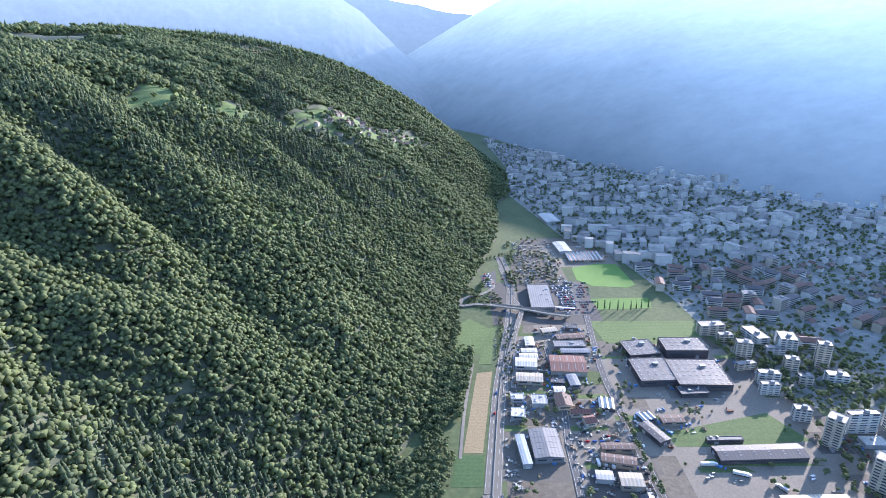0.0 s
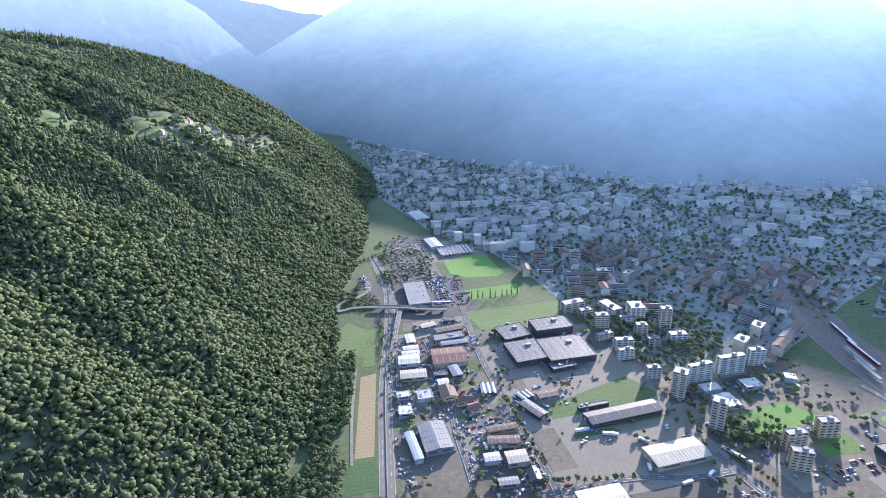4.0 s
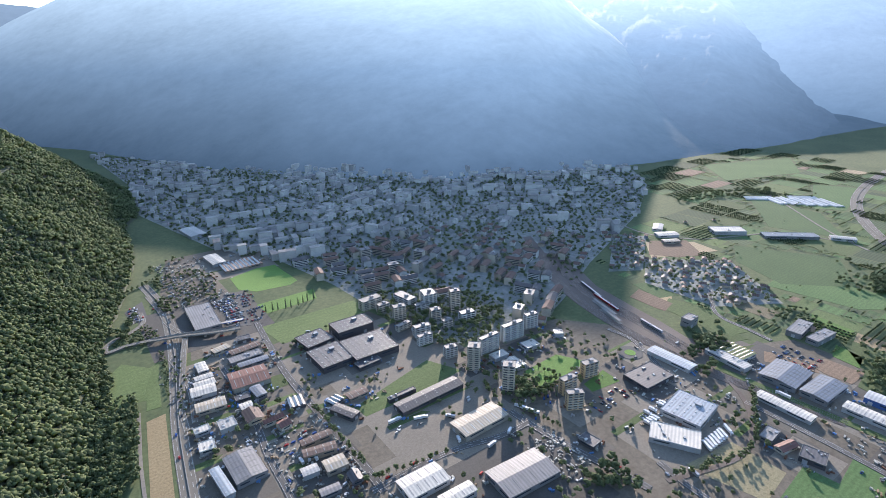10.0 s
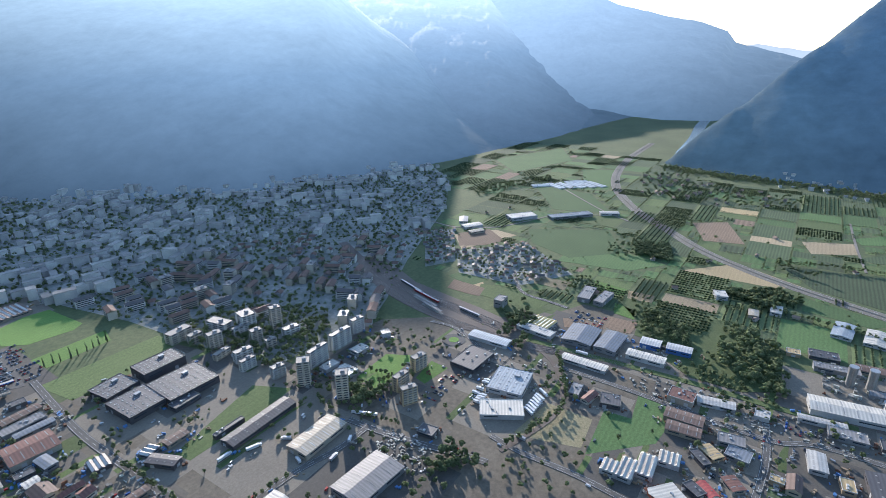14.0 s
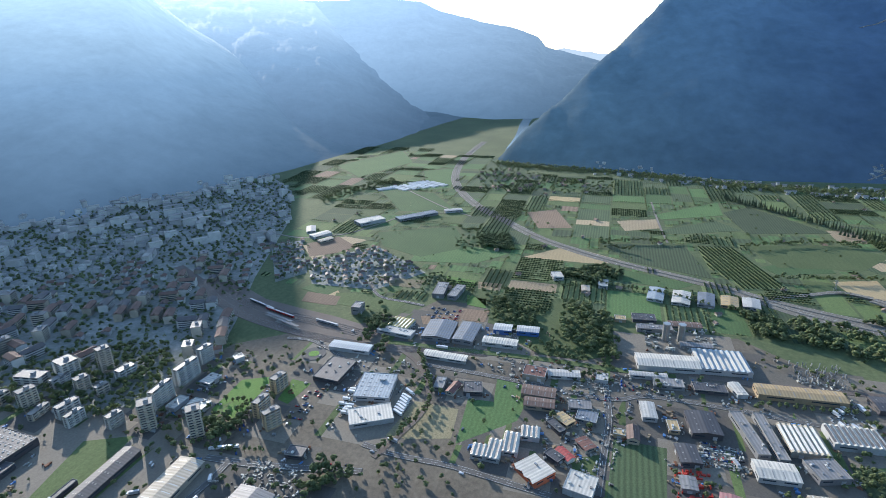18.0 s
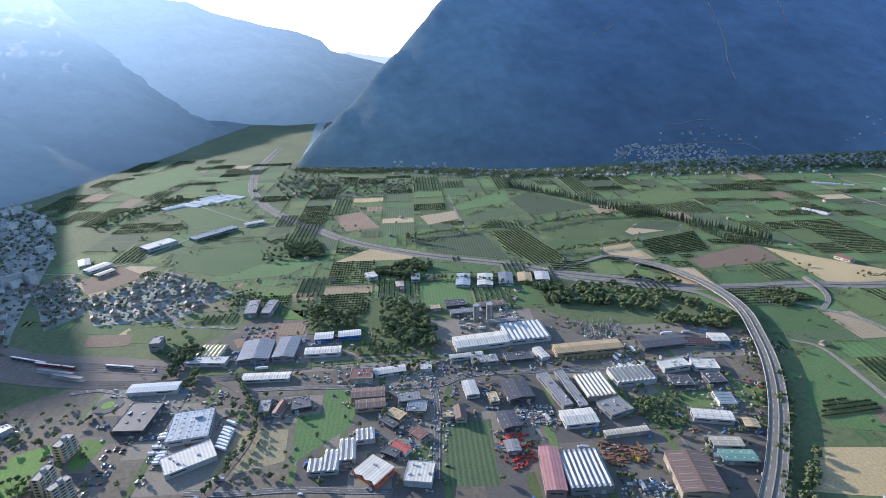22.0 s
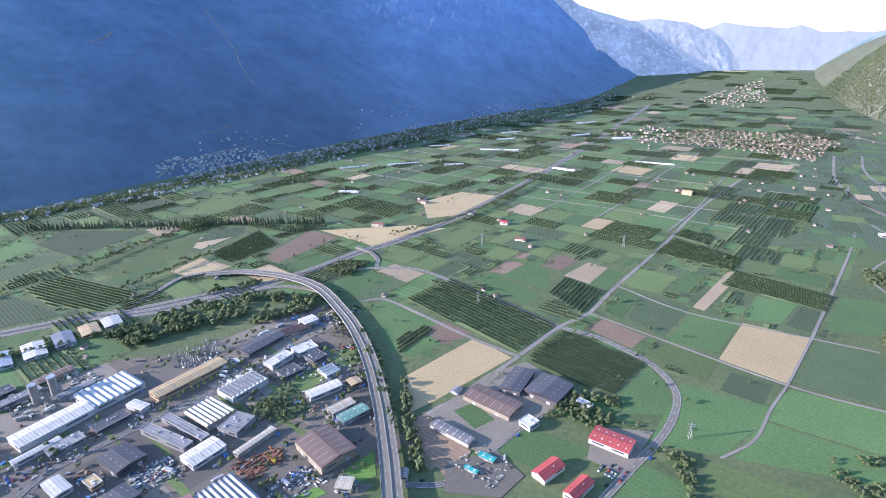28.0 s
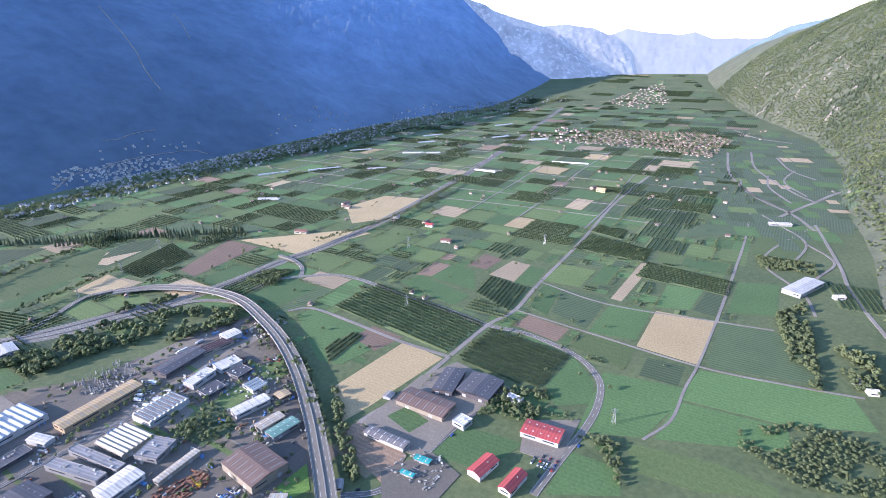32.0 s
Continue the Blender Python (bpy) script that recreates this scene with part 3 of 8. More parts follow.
FIELD = {k: surface(k + "_field", a, b, c, f, 0.95, 0.25, 0.6, piece=0.3, depth=0.4, grit=0.36) for k, a, b, c, f in (
    ("lawn", (0.1, 0.2, 0.04), (0.15, 0.27, 0.06), 0.03, 0.3), ("meadow", (0.078, 0.125, 0.038), (0.135, 0.18, 0.066), 0.02, 0.25), ("crop", (0.062, 0.13, 0.042), (0.11, 0.19, 0.066), 0.015, 0.25),
    ("darkcrop", (0.055, 0.09, 0.042), (0.09, 0.13, 0.06), 0.03, 0.4), ("orchard", (0.12, 0.165, 0.065), (0.18, 0.215, 0.095), 0.03, 0.4), ("vineyard", (0.08, 0.125, 0.065), (0.13, 0.18, 0.1), 0.03, 0.4), ("stubble", (0.36, 0.265, 0.14), (0.47, 0.36, 0.2), 0.02, 0.3),
    ("tan", (0.33, 0.25, 0.15), (0.45, 0.35, 0.23), 0.02, 0.3), ("brown", (0.2, 0.135, 0.09), (0.29, 0.2, 0.14), 0.02, 0.3), ("dry", (0.19, 0.16, 0.09), (0.3, 0.26, 0.16), 0.025, 0.3), ("dryfield", (0.32, 0.24, 0.13), (0.42, 0.32, 0.19), 0.02, 0.3))}
FAR_FIELD = {}
for k in ("crop", "darkcrop", "meadow", "orchard", "tan", "brown", "stubble"):
    FAR_FIELD[k] = FIELD[k].copy()
    FAR_FIELD[k].name = "far_" + k
    for node in FAR_FIELD[k].node_tree.nodes:
        if node.type == "OBJECT_INFO":
            geo = FAR_FIELD[k].node_tree.nodes.new("ShaderNodeNewGeometry")
            FAR_FIELD[k].node_tree.links.new(geo.outputs["Random Per Island"], node.outputs["Random"].links[0].to_socket)
for k, gap, amount, way in (("crop", 5, 0.07, True), ("darkcrop", 5, 0.24, True), ("vineyard", 5, 0.2, False), ("stubble", 5, 0.035, True), ("tan", 6, 0.08, True), ("brown", 5, 0.1, True), ("meadow", 9, 0.04, True), ("lawn", 9, 0.02, True), ("dryfield", 6, 0.04, True)):
    striped(FIELD[k], gap, amount, way)
    if k in FAR_FIELD:
        striped(FAR_FIELD[k], gap * 1.8, min(0.26, amount * 1.8), way)
FIELD_WORDS = dict(vineyard="green vineyard plots below the slope", lawn="bright mown green lawn", meadow="rough green meadow grass", crop="even green field of young crop", darkcrop="dark green field of tall crop", orchard="orchard grass under rows of fruit trees",
                   stubble="pale golden stubble field after harvest", tan="bare pale earth field", brown="freshly ploughed brown field", dry="dry yellowish waste grass", dryfield="dry straw-coloured field")


# ---- parts ----
def box_data(w, d, h, x=0, y=0, z=0):
    vs = [(x + sx * w / 2, y + sy * d / 2, z + sz * h) for sz in (0, 1) for sx, sy in ((-1, -1), (1, -1), (1, 1), (-1, 1))]
    return vs, [(0, 3, 2, 1), (4, 5, 6, 7), (0, 1, 5, 4), (1, 2, 6, 5), (2, 3, 7, 6), (3, 0, 4, 7)]


def piece(name, vs, fs, material, parent=None, label=""):
    ob = new(name, mesh_of(name, vs, fs, material))
    ob.parent = parent
    if label:
        ob["label"] = label
    return ob


UNIT = {}


def block(name, material, parent, x, y, z, w, d, h, turn=0.0, label=""):
    """A box part that shares one mesh per material; z is its underside."""
    if material.name not in UNIT:
        UNIT[material.name] = mesh_of("block", *box_data(1, 1, 1), material)
    ob = new(name, UNIT[material.name])
    ob.parent = parent
    ob.location, ob.scale, ob.rotation_euler = (x, y, z), (w, d, h), (0, 0, turn)
    if label:
        ob["label"] = label
    return ob


def gable(name, w, d, z, rise, thick, over, material, parent, along_x=True, label=""):
    """A ridged roof with eaves and real thickness."""
    a, b = (w / 2 + over, d / 2 + over) if along_x else (d / 2 + over, w / 2 + over)
    sec = [(-b, z), (0, z + rise), (b, z), (b, z + thick), (0, z + rise + thick), (-b, z + thick)]
    vs = [(s * a, y, q) for s in (-1, 1) for y, q in sec]
    if not along_x:
        vs = [(-y, x, q) for x, y, q in vs]
    fs = [(0, 1, 4, 5), (1, 2, 3, 4), (11, 10, 7, 6), (10, 9, 8, 7), (5, 4, 10, 11), (4, 3, 9, 10), (0, 6, 7, 1), (1, 7, 8, 2), (0, 5, 11, 6), (2, 8, 9, 3)]
    return piece(name, vs, fs, material, parent, label)


def thing(name, label, category, x, y, turn, z=0.0, group=""):
    ob = new(name)
    ob.empty_display_size = 0.5
    ob.matrix_basis = pose(x, y, z, 0, 0, turn)
    return tagged(ob, label, category, group)


def side_openings(ob, w, d, h, rng, glass_rows=1, doors=True):
    """Windows and roller doors on all four sides, set slightly proud of the wall."""
    for s, (length, off, axis) in enumerate(((w, d / 2, 0), (w, -d / 2, 0), (d, w / 2, 1), (d, -w / 2, 1))):
        sign = 1 if off > 0 else -1
        n = max(1, min(2, int(length / 9)))
        for k in range(n):
            u = (k + 0.5) / n * length - length / 2
            isdoor = doors and rng.random() < 0.35
            ww, hh, zz = (min(4, length / n * 0.7), min(4.2, h * 0.6), 0.05) if isdoor else (length / n * 0.62, 1.3, h * 0.5)
            mat = M_SHUTTER if isdoor else M_GLASS
            x, y, a, b = (u, off + sign * 0.03, ww, 0.14) if axis == 0 else (off + sign * 0.03, u, 0.14, ww)
            block("roller_door" if isdoor else "window", mat, ob, x, y, zz, a, b, hh)


COLOUR_WORDS = dict(white="white", bluewall="white and blue", lightgrey="light grey", grey="grey", dark="dark", bluegrey="blue-grey", lightblue="pale blue", blue="blue", beige="beige", tan="tan", yellow="yellow",
                    brown="brown", redbrown="reddish brown", red="red", pink="dusty pink", green="green", teal="teal", stripes="striped grey", cream="cream")


def building(style, x, y, w, d, turn, h, colour):
    """One building of the valley: walls, roof, openings and what stands on the roof."""
    rng = random.Random(int(x * 7 + y * 13))
    word = COLOUR_WORDS[colour]
    # all but flats and houses use the wall paints with painted-in shade
    wall, roof = (WALL if style in ("slab", "house") else SHADED_WALL)[WALL_OF[colour]], ROOF[colour]
    if style == "slab":
        return apartment(x, y, w, d, turn, h, colour, rng)
    kind = dict(hall="warehouse", flat="commercial_building", saw="factory_hall", zig="factory_hall", solar="factory_hall", dormer="depot", house="house")[style]
    text = dict(hall="industrial hall with a low ridged sheet roof", flat="flat-roofed commercial building with parapet and roof vents", saw="factory hall with a roof of glazed bays",
                zig="hall with a stepped zigzag front and red walls", solar="large flat factory hall dotted with roof domes", dormer="long depot with rows of roof lights", house="house with a pitched roof")[style]
    ob = thing(kind, word + " " + text, kind.replace("_", " "), x, y, turn)
    if style == "zig":
        wall = WALL["red"]
    if style in ("hall", "dormer"):
        along = w >= d
        rise = min(w, d) * (0.06 if style == "hall" else 0.12)
        eave = h - rise * 0.5
        piece("wall", *box_data(w, d, eave), wall, ob)
        gable("roof", w, d, eave - 0.02, rise, 0.28, 0.5, roof, ob, along)
        long, short = (w, d) if along else (d, w)
        n = max(2, min(6, int(long / 7)))
        slope = math.atan2(rise, short / 2)
        for k in range(n):
            u = (k + 0.5) / n * long - long / 2
            for s in ((-1, 1) if style == "hall" else (-1, -0.4, 0.4, 1)):
                q = 0.52 if abs(s) == 1 else 0.55
                v = s * short / 2 * q
                zz = eave + rise * (1 - abs(v) / (short / 2)) + 0.18
                long_light = colour in ("beige", "stripes", "brown", "white", "bluegrey", "redbrown", "tan", "grey")
                lw, ld = (0.9, short * 0.34) if (style == "hall" and long_light) else (1.5, 1.4)
                sk = block("skylight", M_DIMLIGHT if colour in ("brown", "redbrown", "dark", "grey", "tan", "pink", "bluegrey") else M_SKYLIGHT if colour != "white" else ROOF["lightgrey"], ob, *((u, v) if along else (-v, u)), zz, *((lw, ld) if along else (ld, lw)), 0.22)
                sk.rotation_euler = (-s / abs(s) * slope, 0, 0) if along else (0, -s / abs(s) * slope, 0)
        side_openings(ob, w, d, eave, rng)
    elif style in ("flat", "solar"):
        piece("wall", *box_data(w, d, h - 0.25), wall, ob)
        piece("roof", *box_data(w - 0.5, d - 0.5, 0.2, z=h - 0.25), roof, ob)
        pm = M_CONC if colour in ("dark", "grey") else M_SKYLIGHT
        for px, py, pw, pd in ((0, d / 2, w + 0.3, 0.35), (0, -d / 2, w + 0.3, 0.35), (w / 2, 0, 0.35, d - 0.35), (-w / 2, 0, 0.35, d - 0.35)):
            block("parapet", pm if style == "flat" else roof, ob, px, py, h - 0.27, pw, pd, 0.6)
        if style == "flat":
            for k in range(max(2, min(7, int(w * d / 70)))):
                s = rng.uniform(0.9, 2.4)
                block("roof_vent", rng.choice((M_VENT, M_SKYLIGHT, M_CONC)), ob, rng.uniform(-0.4, 0.4) * w, rng.uniform(-0.4, 0.4) * d, h - 0.06, s, s * rng.uniform(0.7, 1.5), rng.uniform(0.5, 1.3))
        else:
            nx, ny = max(2, int(w / 7)), max(2, int(d / 7))
            for i in range(nx):
                block("roof_seam", M_VENT, ob, (i + 0.5) / nx * w - w / 2 + 2.5, 0, h - 0.06, 0.3, d - 1.5, 0.14)
                for j in range(ny):
                    block("roof_dome", M_SKYLIGHT, ob, (i + 0.5) / nx * w - w / 2, (j + 0.5) / ny * d - d / 2, h - 0.06, 1.3, 1.3, 0.5)
            block("plant_room", M_VENT, ob, w * 0.15, d * 0.2, h - 0.06, 6, 4, 2.2)
        side_openings(ob, w, d, h, rng)
    elif style == "saw":
        piece("wall", *box_data(w, d, h - 1.2), wall, ob)
        n = max(3, min(9, int(w / 4.5)))
        bay = w / n
        for k in range(n):
            x0 = k * bay - w / 2
            vs = [(x0, -d / 2, h - 1.2), (x0 + bay, -d / 2, h - 1.2), (x0 + bay * 0.5, -d / 2, h), (x0, d / 2, h - 1.2), (x0 + bay, d / 2, h - 1.2), (x0 + bay * 0.5, d / 2, h)]
            piece("roof_bay", vs, [(0, 1, 2), (3, 5, 4), (0, 2, 5, 3), (2, 1, 4, 5)], roof, ob)
            g = block("bay_glazing", M_SKYLIGHT if colour not in ("white", "lightblue") else ROOF["dark" if colour == "white" else "white"], ob, x0 + bay * 0.25, 0, h - 0.66, bay * 0.42, d * 0.86, 0.12)
            g.rotation_euler = (0, -math.atan2(1.2, bay * 0.5), 0)
        side_openings(ob, w, d, h - 1.2, rng)
    elif style == "zig":
        piece("wall", *box_data(w, d, h - 0.3), wall, ob)
        n = 5
        for k in range(n):
            q = w / n
            vs = [(k * q - w / 2, -d / 2 - 0.6 - 2.4 * (k % 2), h - 0.3), ((k + 1) * q - w / 2, -d / 2 - 3.0 + 2.4 * (k % 2), h - 0.3), ((k + 1) * q - w / 2, d / 2 + 0.4, h - 0.3), (k * q - w / 2, d / 2 + 0.4, h - 0.3)]
            vs += [(a, b, c + 0.35) for a, b, c in vs]
            piece("roof_bay", vs, [(0, 3, 2, 1), (4, 5, 6, 7), (0, 1, 5, 4), (1, 2, 6, 5), (2, 3, 7, 6), (3, 0, 4, 7)], roof, ob)
        block("roof_vent", M_VENT, ob, -2, 3, h, 3, 1.5, 1.4)
        side_openings(ob, w, d, h, rng)
    else:
        along = w >= d
        eave = h * 0.66
        piece("wall", *box_data(w, d, eave), wall, ob)
        gable("roof", w, d, eave - 0.02, h - eave, 0.25, 0.6, roof, ob, along)
        a, b, r = (w / 2, d / 2, h - eave - 0.05) if along else (d / 2, w / 2, h - eave - 0.05)
        for s in (-1, 1):
            tri = [(s * (a - 0.02), -b, eave), (s * (a - 0.02), b, eave), (s * (a - 0.02), 0, eave + r)]
            tri += [(p - s * 0.3, q, z) for p, q, z in tri]
            if not along:
                tri = [(-q, p, z) for p, q, z in tri]
            piece("gable_wall", tri, [(0, 1, 2), (3, 5, 4), (0, 3, 4, 1), (1, 4, 5, 2), (2, 5, 3, 0)], wall, ob)
        block("chimney", M_CONC, ob, w * 0.2, d * 0.12, h - 1.4, 0.8, 0.8, 1.9)
        side_openings(ob, w, d, eave, rng)
    return ob


def apartment(x, y, w, d, turn, h, colour, rng):
    """A block of flats: floors with windows and balconies, a flat roof with its edge and lift house."""
    floors = max(2, round(h / 2.85))
    step = h / floors
    ob = thing("apartment_block", "%s plastered block of flats, %d storeys, with balconies" % (COLOUR_WORDS[colour], floors), "apartment block", x, y, turn)
    piece("wall", *box_data(w, d, h), WALL[WALL_OF[colour]], ob)
    block("roof", ROOF["cream" if colour != "white" else "grey"], ob, 0, 0, h + 0.004, w - 0.4, d - 0.4, 0.12)
    for px, py, pw, pd in ((0, d / 2, w + 0.5, 0.3), (0, -d / 2, w + 0.5, 0.3), (w / 2, 0, 0.3, d - 0.3), (-w / 2, 0, 0.3, d - 0.3)):
        block("roof_edge", M_CONC, ob, px, py, h - 0.1, pw, pd, 0.6)
    block("lift_house", WALL["grey"], ob, w * 0.1, 0, h + 0.12, 4, min(4, d * 0.4), 2.4)
    cols = max(2, min(3, int(w / 5)))
    for f in range(floors):
        z = f * step
        for s in (-1, 1):
            if f:
                block("balcony", M_SKYLIGHT if colour == "white" else WALL["cream"], ob, 0, s * (d / 2 + 0.55), z + 0.05, w * 0.9, 1.1, 1.0)
            for c in range(cols):
                u = (c + 0.5) / cols * w - w / 2
                block("window", M_GLASS, ob, u, s * (d / 2 + 0.02), z + 1.06, w / cols * 0.62, 0.12, step * 0.5)
        for s in (-1, 1):
            block("window", M_GLASS, ob, s * (w / 2 + 0.02), 0, z + 1.06, 0.12, d * 0.45, step * 0.5)
    return ob


# ---- roads and fields ----
def smooth(pts, n=5):
    """Rounds a line of points (Catmull-Rom)."""
    p = [np.array(q, float) for q in pts]
    p = [2 * p[0] - p[1]] + p + [2 * p[-1] - p[-2]]
    out = []
    for i in range(1, len(p) - 2):
        for k in range(n):
            t = k / n
            out.append(0.5 * ((2 * p[i]) + (p[i + 1] - p[i - 1]) * t + (2 * p[i - 1] - 5 * p[i] + 4 * p[i + 1] - p[i + 2]) * t * t + (3 * p[i] - p[i - 1] - 3 * p[i + 1] + p[i + 2]) * t ** 3))
    out.append(p[-2])
    return np.array(out)


ROAD_LINES = []


def band(line, o0, o1, z0, z1):
    """Corners of a strip along a line between two sideways offsets; heights per point."""
    t = np.gradient(line, axis=0)
    t /= np.linalg.norm(t, axis=1)[:, None] + 1e-9
    nrm = np.stack([-t[:, 1], t[:, 0]], 1)
    n = len(line)
    L, R = line + nrm * o0, line + nrm * o1
    vs = [(*L[i], z1[i]) for i in range(n)] + [(*R[i], z1[i]) for i in range(n)] + [(*L[i], z0[i]) for i in range(n)] + [(*R[i], z0[i]) for i in range(n)]
    fs = []
    for i in range(n - 1):
        fs += [(i, i + n, i + n + 1, i + 1), (i, i + 1, i + 1 + 2 * n, i + 2 * n), (i + n, i + 3 * n, i + 1 + 3 * n, i + 1 + n), (i + 2 * n, i + 2 * n + 1, i + 3 * n + 1, i + 3 * n)]
    fs += [(0, 2 * n, 3 * n, n), (n - 1, 2 * n - 1, 4 * n - 1, 3 * n - 1)]
    return vs, fs


def road(name, label, pts, width, material, heights=None, lines=True, raised=False):
    """A road slab along a line, with its painted lines; raised ones get parapets and piers."""
    line = smooth(pts)
    ROAD_LINES.append((line, width))
    k = len(ROAD_LINES) * 0.007
    if heights is None:
        top = np.full(len(line), 0.26 + k)
    else:
        top = np.interp(np.linspace(0, 1, len(line)), np.linspace(0, 1, len(heights)), heights) + 0.26 + k
    fl = np.array([float(floor_z(a, b)) for a, b in line])
    top = top + fl
    low = top - 1.1 if raised else np.minimum(top - 0.3, fl - 0.1)
    ob = piece(name, *band(line, -width / 2, width / 2, low, top), material)
    tagged(ob, label, "road", kind="structure")
    if lines:
        for o in (-width / 2 + 0.7, width / 2 - 0.95):
            piece("edge_line", *band(line, o, o + 0.22, top - 0.02, top + 0.02), M_LINE, ob)
        dash_v, dash_f = [], []
        dense = smooth(pts, 24)
        ztop = np.interp(np.linspace(0, 1, len(dense)), np.linspace(0, 1, len(line)), top)
        run = np.concatenate([[0], np.cumsum(np.linalg.norm(np.diff(dense, axis=0), axis=1))])
        for o in ((0,) if width < 12 else (-width / 4, width / 4)):
            s = 0
            while s + 6 < run[-1]:
                q = np.array([[np.interp(s + e, run, dense[:, 0]), np.interp(s + e, run, dense[:, 1])] for e in (0, 6)])
                z = np.interp(s, run, ztop)
                v, f = band(q, o - 0.15, o + 0.15, [z - 0.02] * 2, [z + 0.02] * 2)
                dash_f += [tuple(i + len(dash_v) for i in g) for g in f]
                dash_v += v
                s += 14
        if dash_v:
            tagged(piece("lane_marking", dash_v, dash_f, M_LINE, ob), kind="stuff")
        if width >= 14:
            piece("median_barrier", *band(line, -0.45, 0.45, top - 0.05, top + 0.8), M_CONC, ob)
    if raised:
        for o in (-width / 2 - 0.3, width / 2):
            piece("parapet", *band(line, o, o + 0.3, top - 0.9, top + 0.9), M_CONC, ob)
        for i in range(2, len(line) - 1, 3):
            if low[i] - fl[i] > 1.5:
                block("pier", M_CONC, ob, *line[i], fl[i] - 0.3, 3.0, 3.0, low[i] - fl[i] + 0.32)
    return ob


FIELDS = []


def inside(px, py, poly):
    hit, n = False, len(poly)
    for i in range(n):
        (x0, y0), (x1, y1) = poly[i], poly[i - 1]
        if (y0 > py) != (y1 > py) and px < (x1 - x0) * (py - y0) / (y1 - y0) + x0:
            hit = not hit
    return hit


def field(kind, pts, level=0.12, words=""):
    """A piece of farmland or lawn, slightly proud of the ground."""
    k = len(FIELDS) * 0.0008 if level > 0.1 else 0
    n = len(pts)
    vs = [(x, y, float(floor_z(x, y)) + level + k) for x, y in pts] + [(x, y, float(floor_z(x, y)) - 0.2) for x, y in pts]
    area = sum(pts[i - 1][0] * pts[i][1] - pts[i][0] * pts[i - 1][1] for i in range(n))
    order = tuple(range(n)) if area > 0 else tuple(reversed(range(n)))
    fs = [order] + [(order[i], order[i - 1], order[i - 1] + n, order[i] + n) for i in range(n)]
    ob = piece("field", vs, fs, FIELD[kind])
    tagged(ob, words or FIELD_WORDS[kind], "field", kind="structure")
    FIELDS.append((kind, pts))
    return ob


def orchard_rows(polys, gap, step, size, seed, leaves=None, name="orchard_trees"):
    """Rows of small fruit trees along each plot's longer side, joined in one mesh."""
    rng = np.random.default_rng(seed)
    oct_v = np.array([(1, 0, 0.5), (0, 1, 0.5), (-1, 0, 0.5), (0, -1, 0.5), (0, 0, 1.05), (0, 0, 0)])
    oct_f = np.array([(0, 1, 4), (1, 2, 4), (2, 3, 4), (3, 0, 4), (1, 0, 5), (2, 1, 5), (3, 2, 5), (0, 3, 5)])
    var = [oct_v * np.array([0.62 * step / size, 0.56, 1.0]) * rng.uniform(0.8, 1.2, (6, 1)) for _ in range(5)]
    V, F, n = [], [], 0
    for pts in polys:
        sides = [(pts[i][0] - pts[i - 1][0], pts[i][1] - pts[i - 1][1]) for i in range(len(pts))]
        ex, ey = max(sides, key=lambda v: math.hypot(*v))
        c, s = ex / math.hypot(ex, ey), ey / math.hypot(ex, ey)
        us, vs = [p[0] * c + p[1] * s for p in pts], [-p[0] * s + p[1] * c for p in pts]
        for v in np.arange(min(vs) + gap / 2, max(vs), gap):
            for u in np.arange(min(us) + 1, max(us), step):
                x, y = u * c - v * s, u * s + v * c
                if inside(x, y, pts) and rng.random() > 0.05:
                    k = var[n % 5] * size * rng.uniform(0.8, 1.15)
                    V.append(np.stack([k[:, 0] * c - k[:, 1] * s + x, k[:, 0] * s + k[:, 1] * c + y, k[:, 2] + float(floor_z(x, y))], 1))
                    F.append(oct_f + 6 * n)
                    n += 1
    if n:
        ob = new(name, big_mesh(name, np.concatenate(V), np.concatenate(F), leaves or M_FRUIT, True))
        tagged(ob, "long rows of clipped dark green fruit trees", "orchard", kind="stuff")


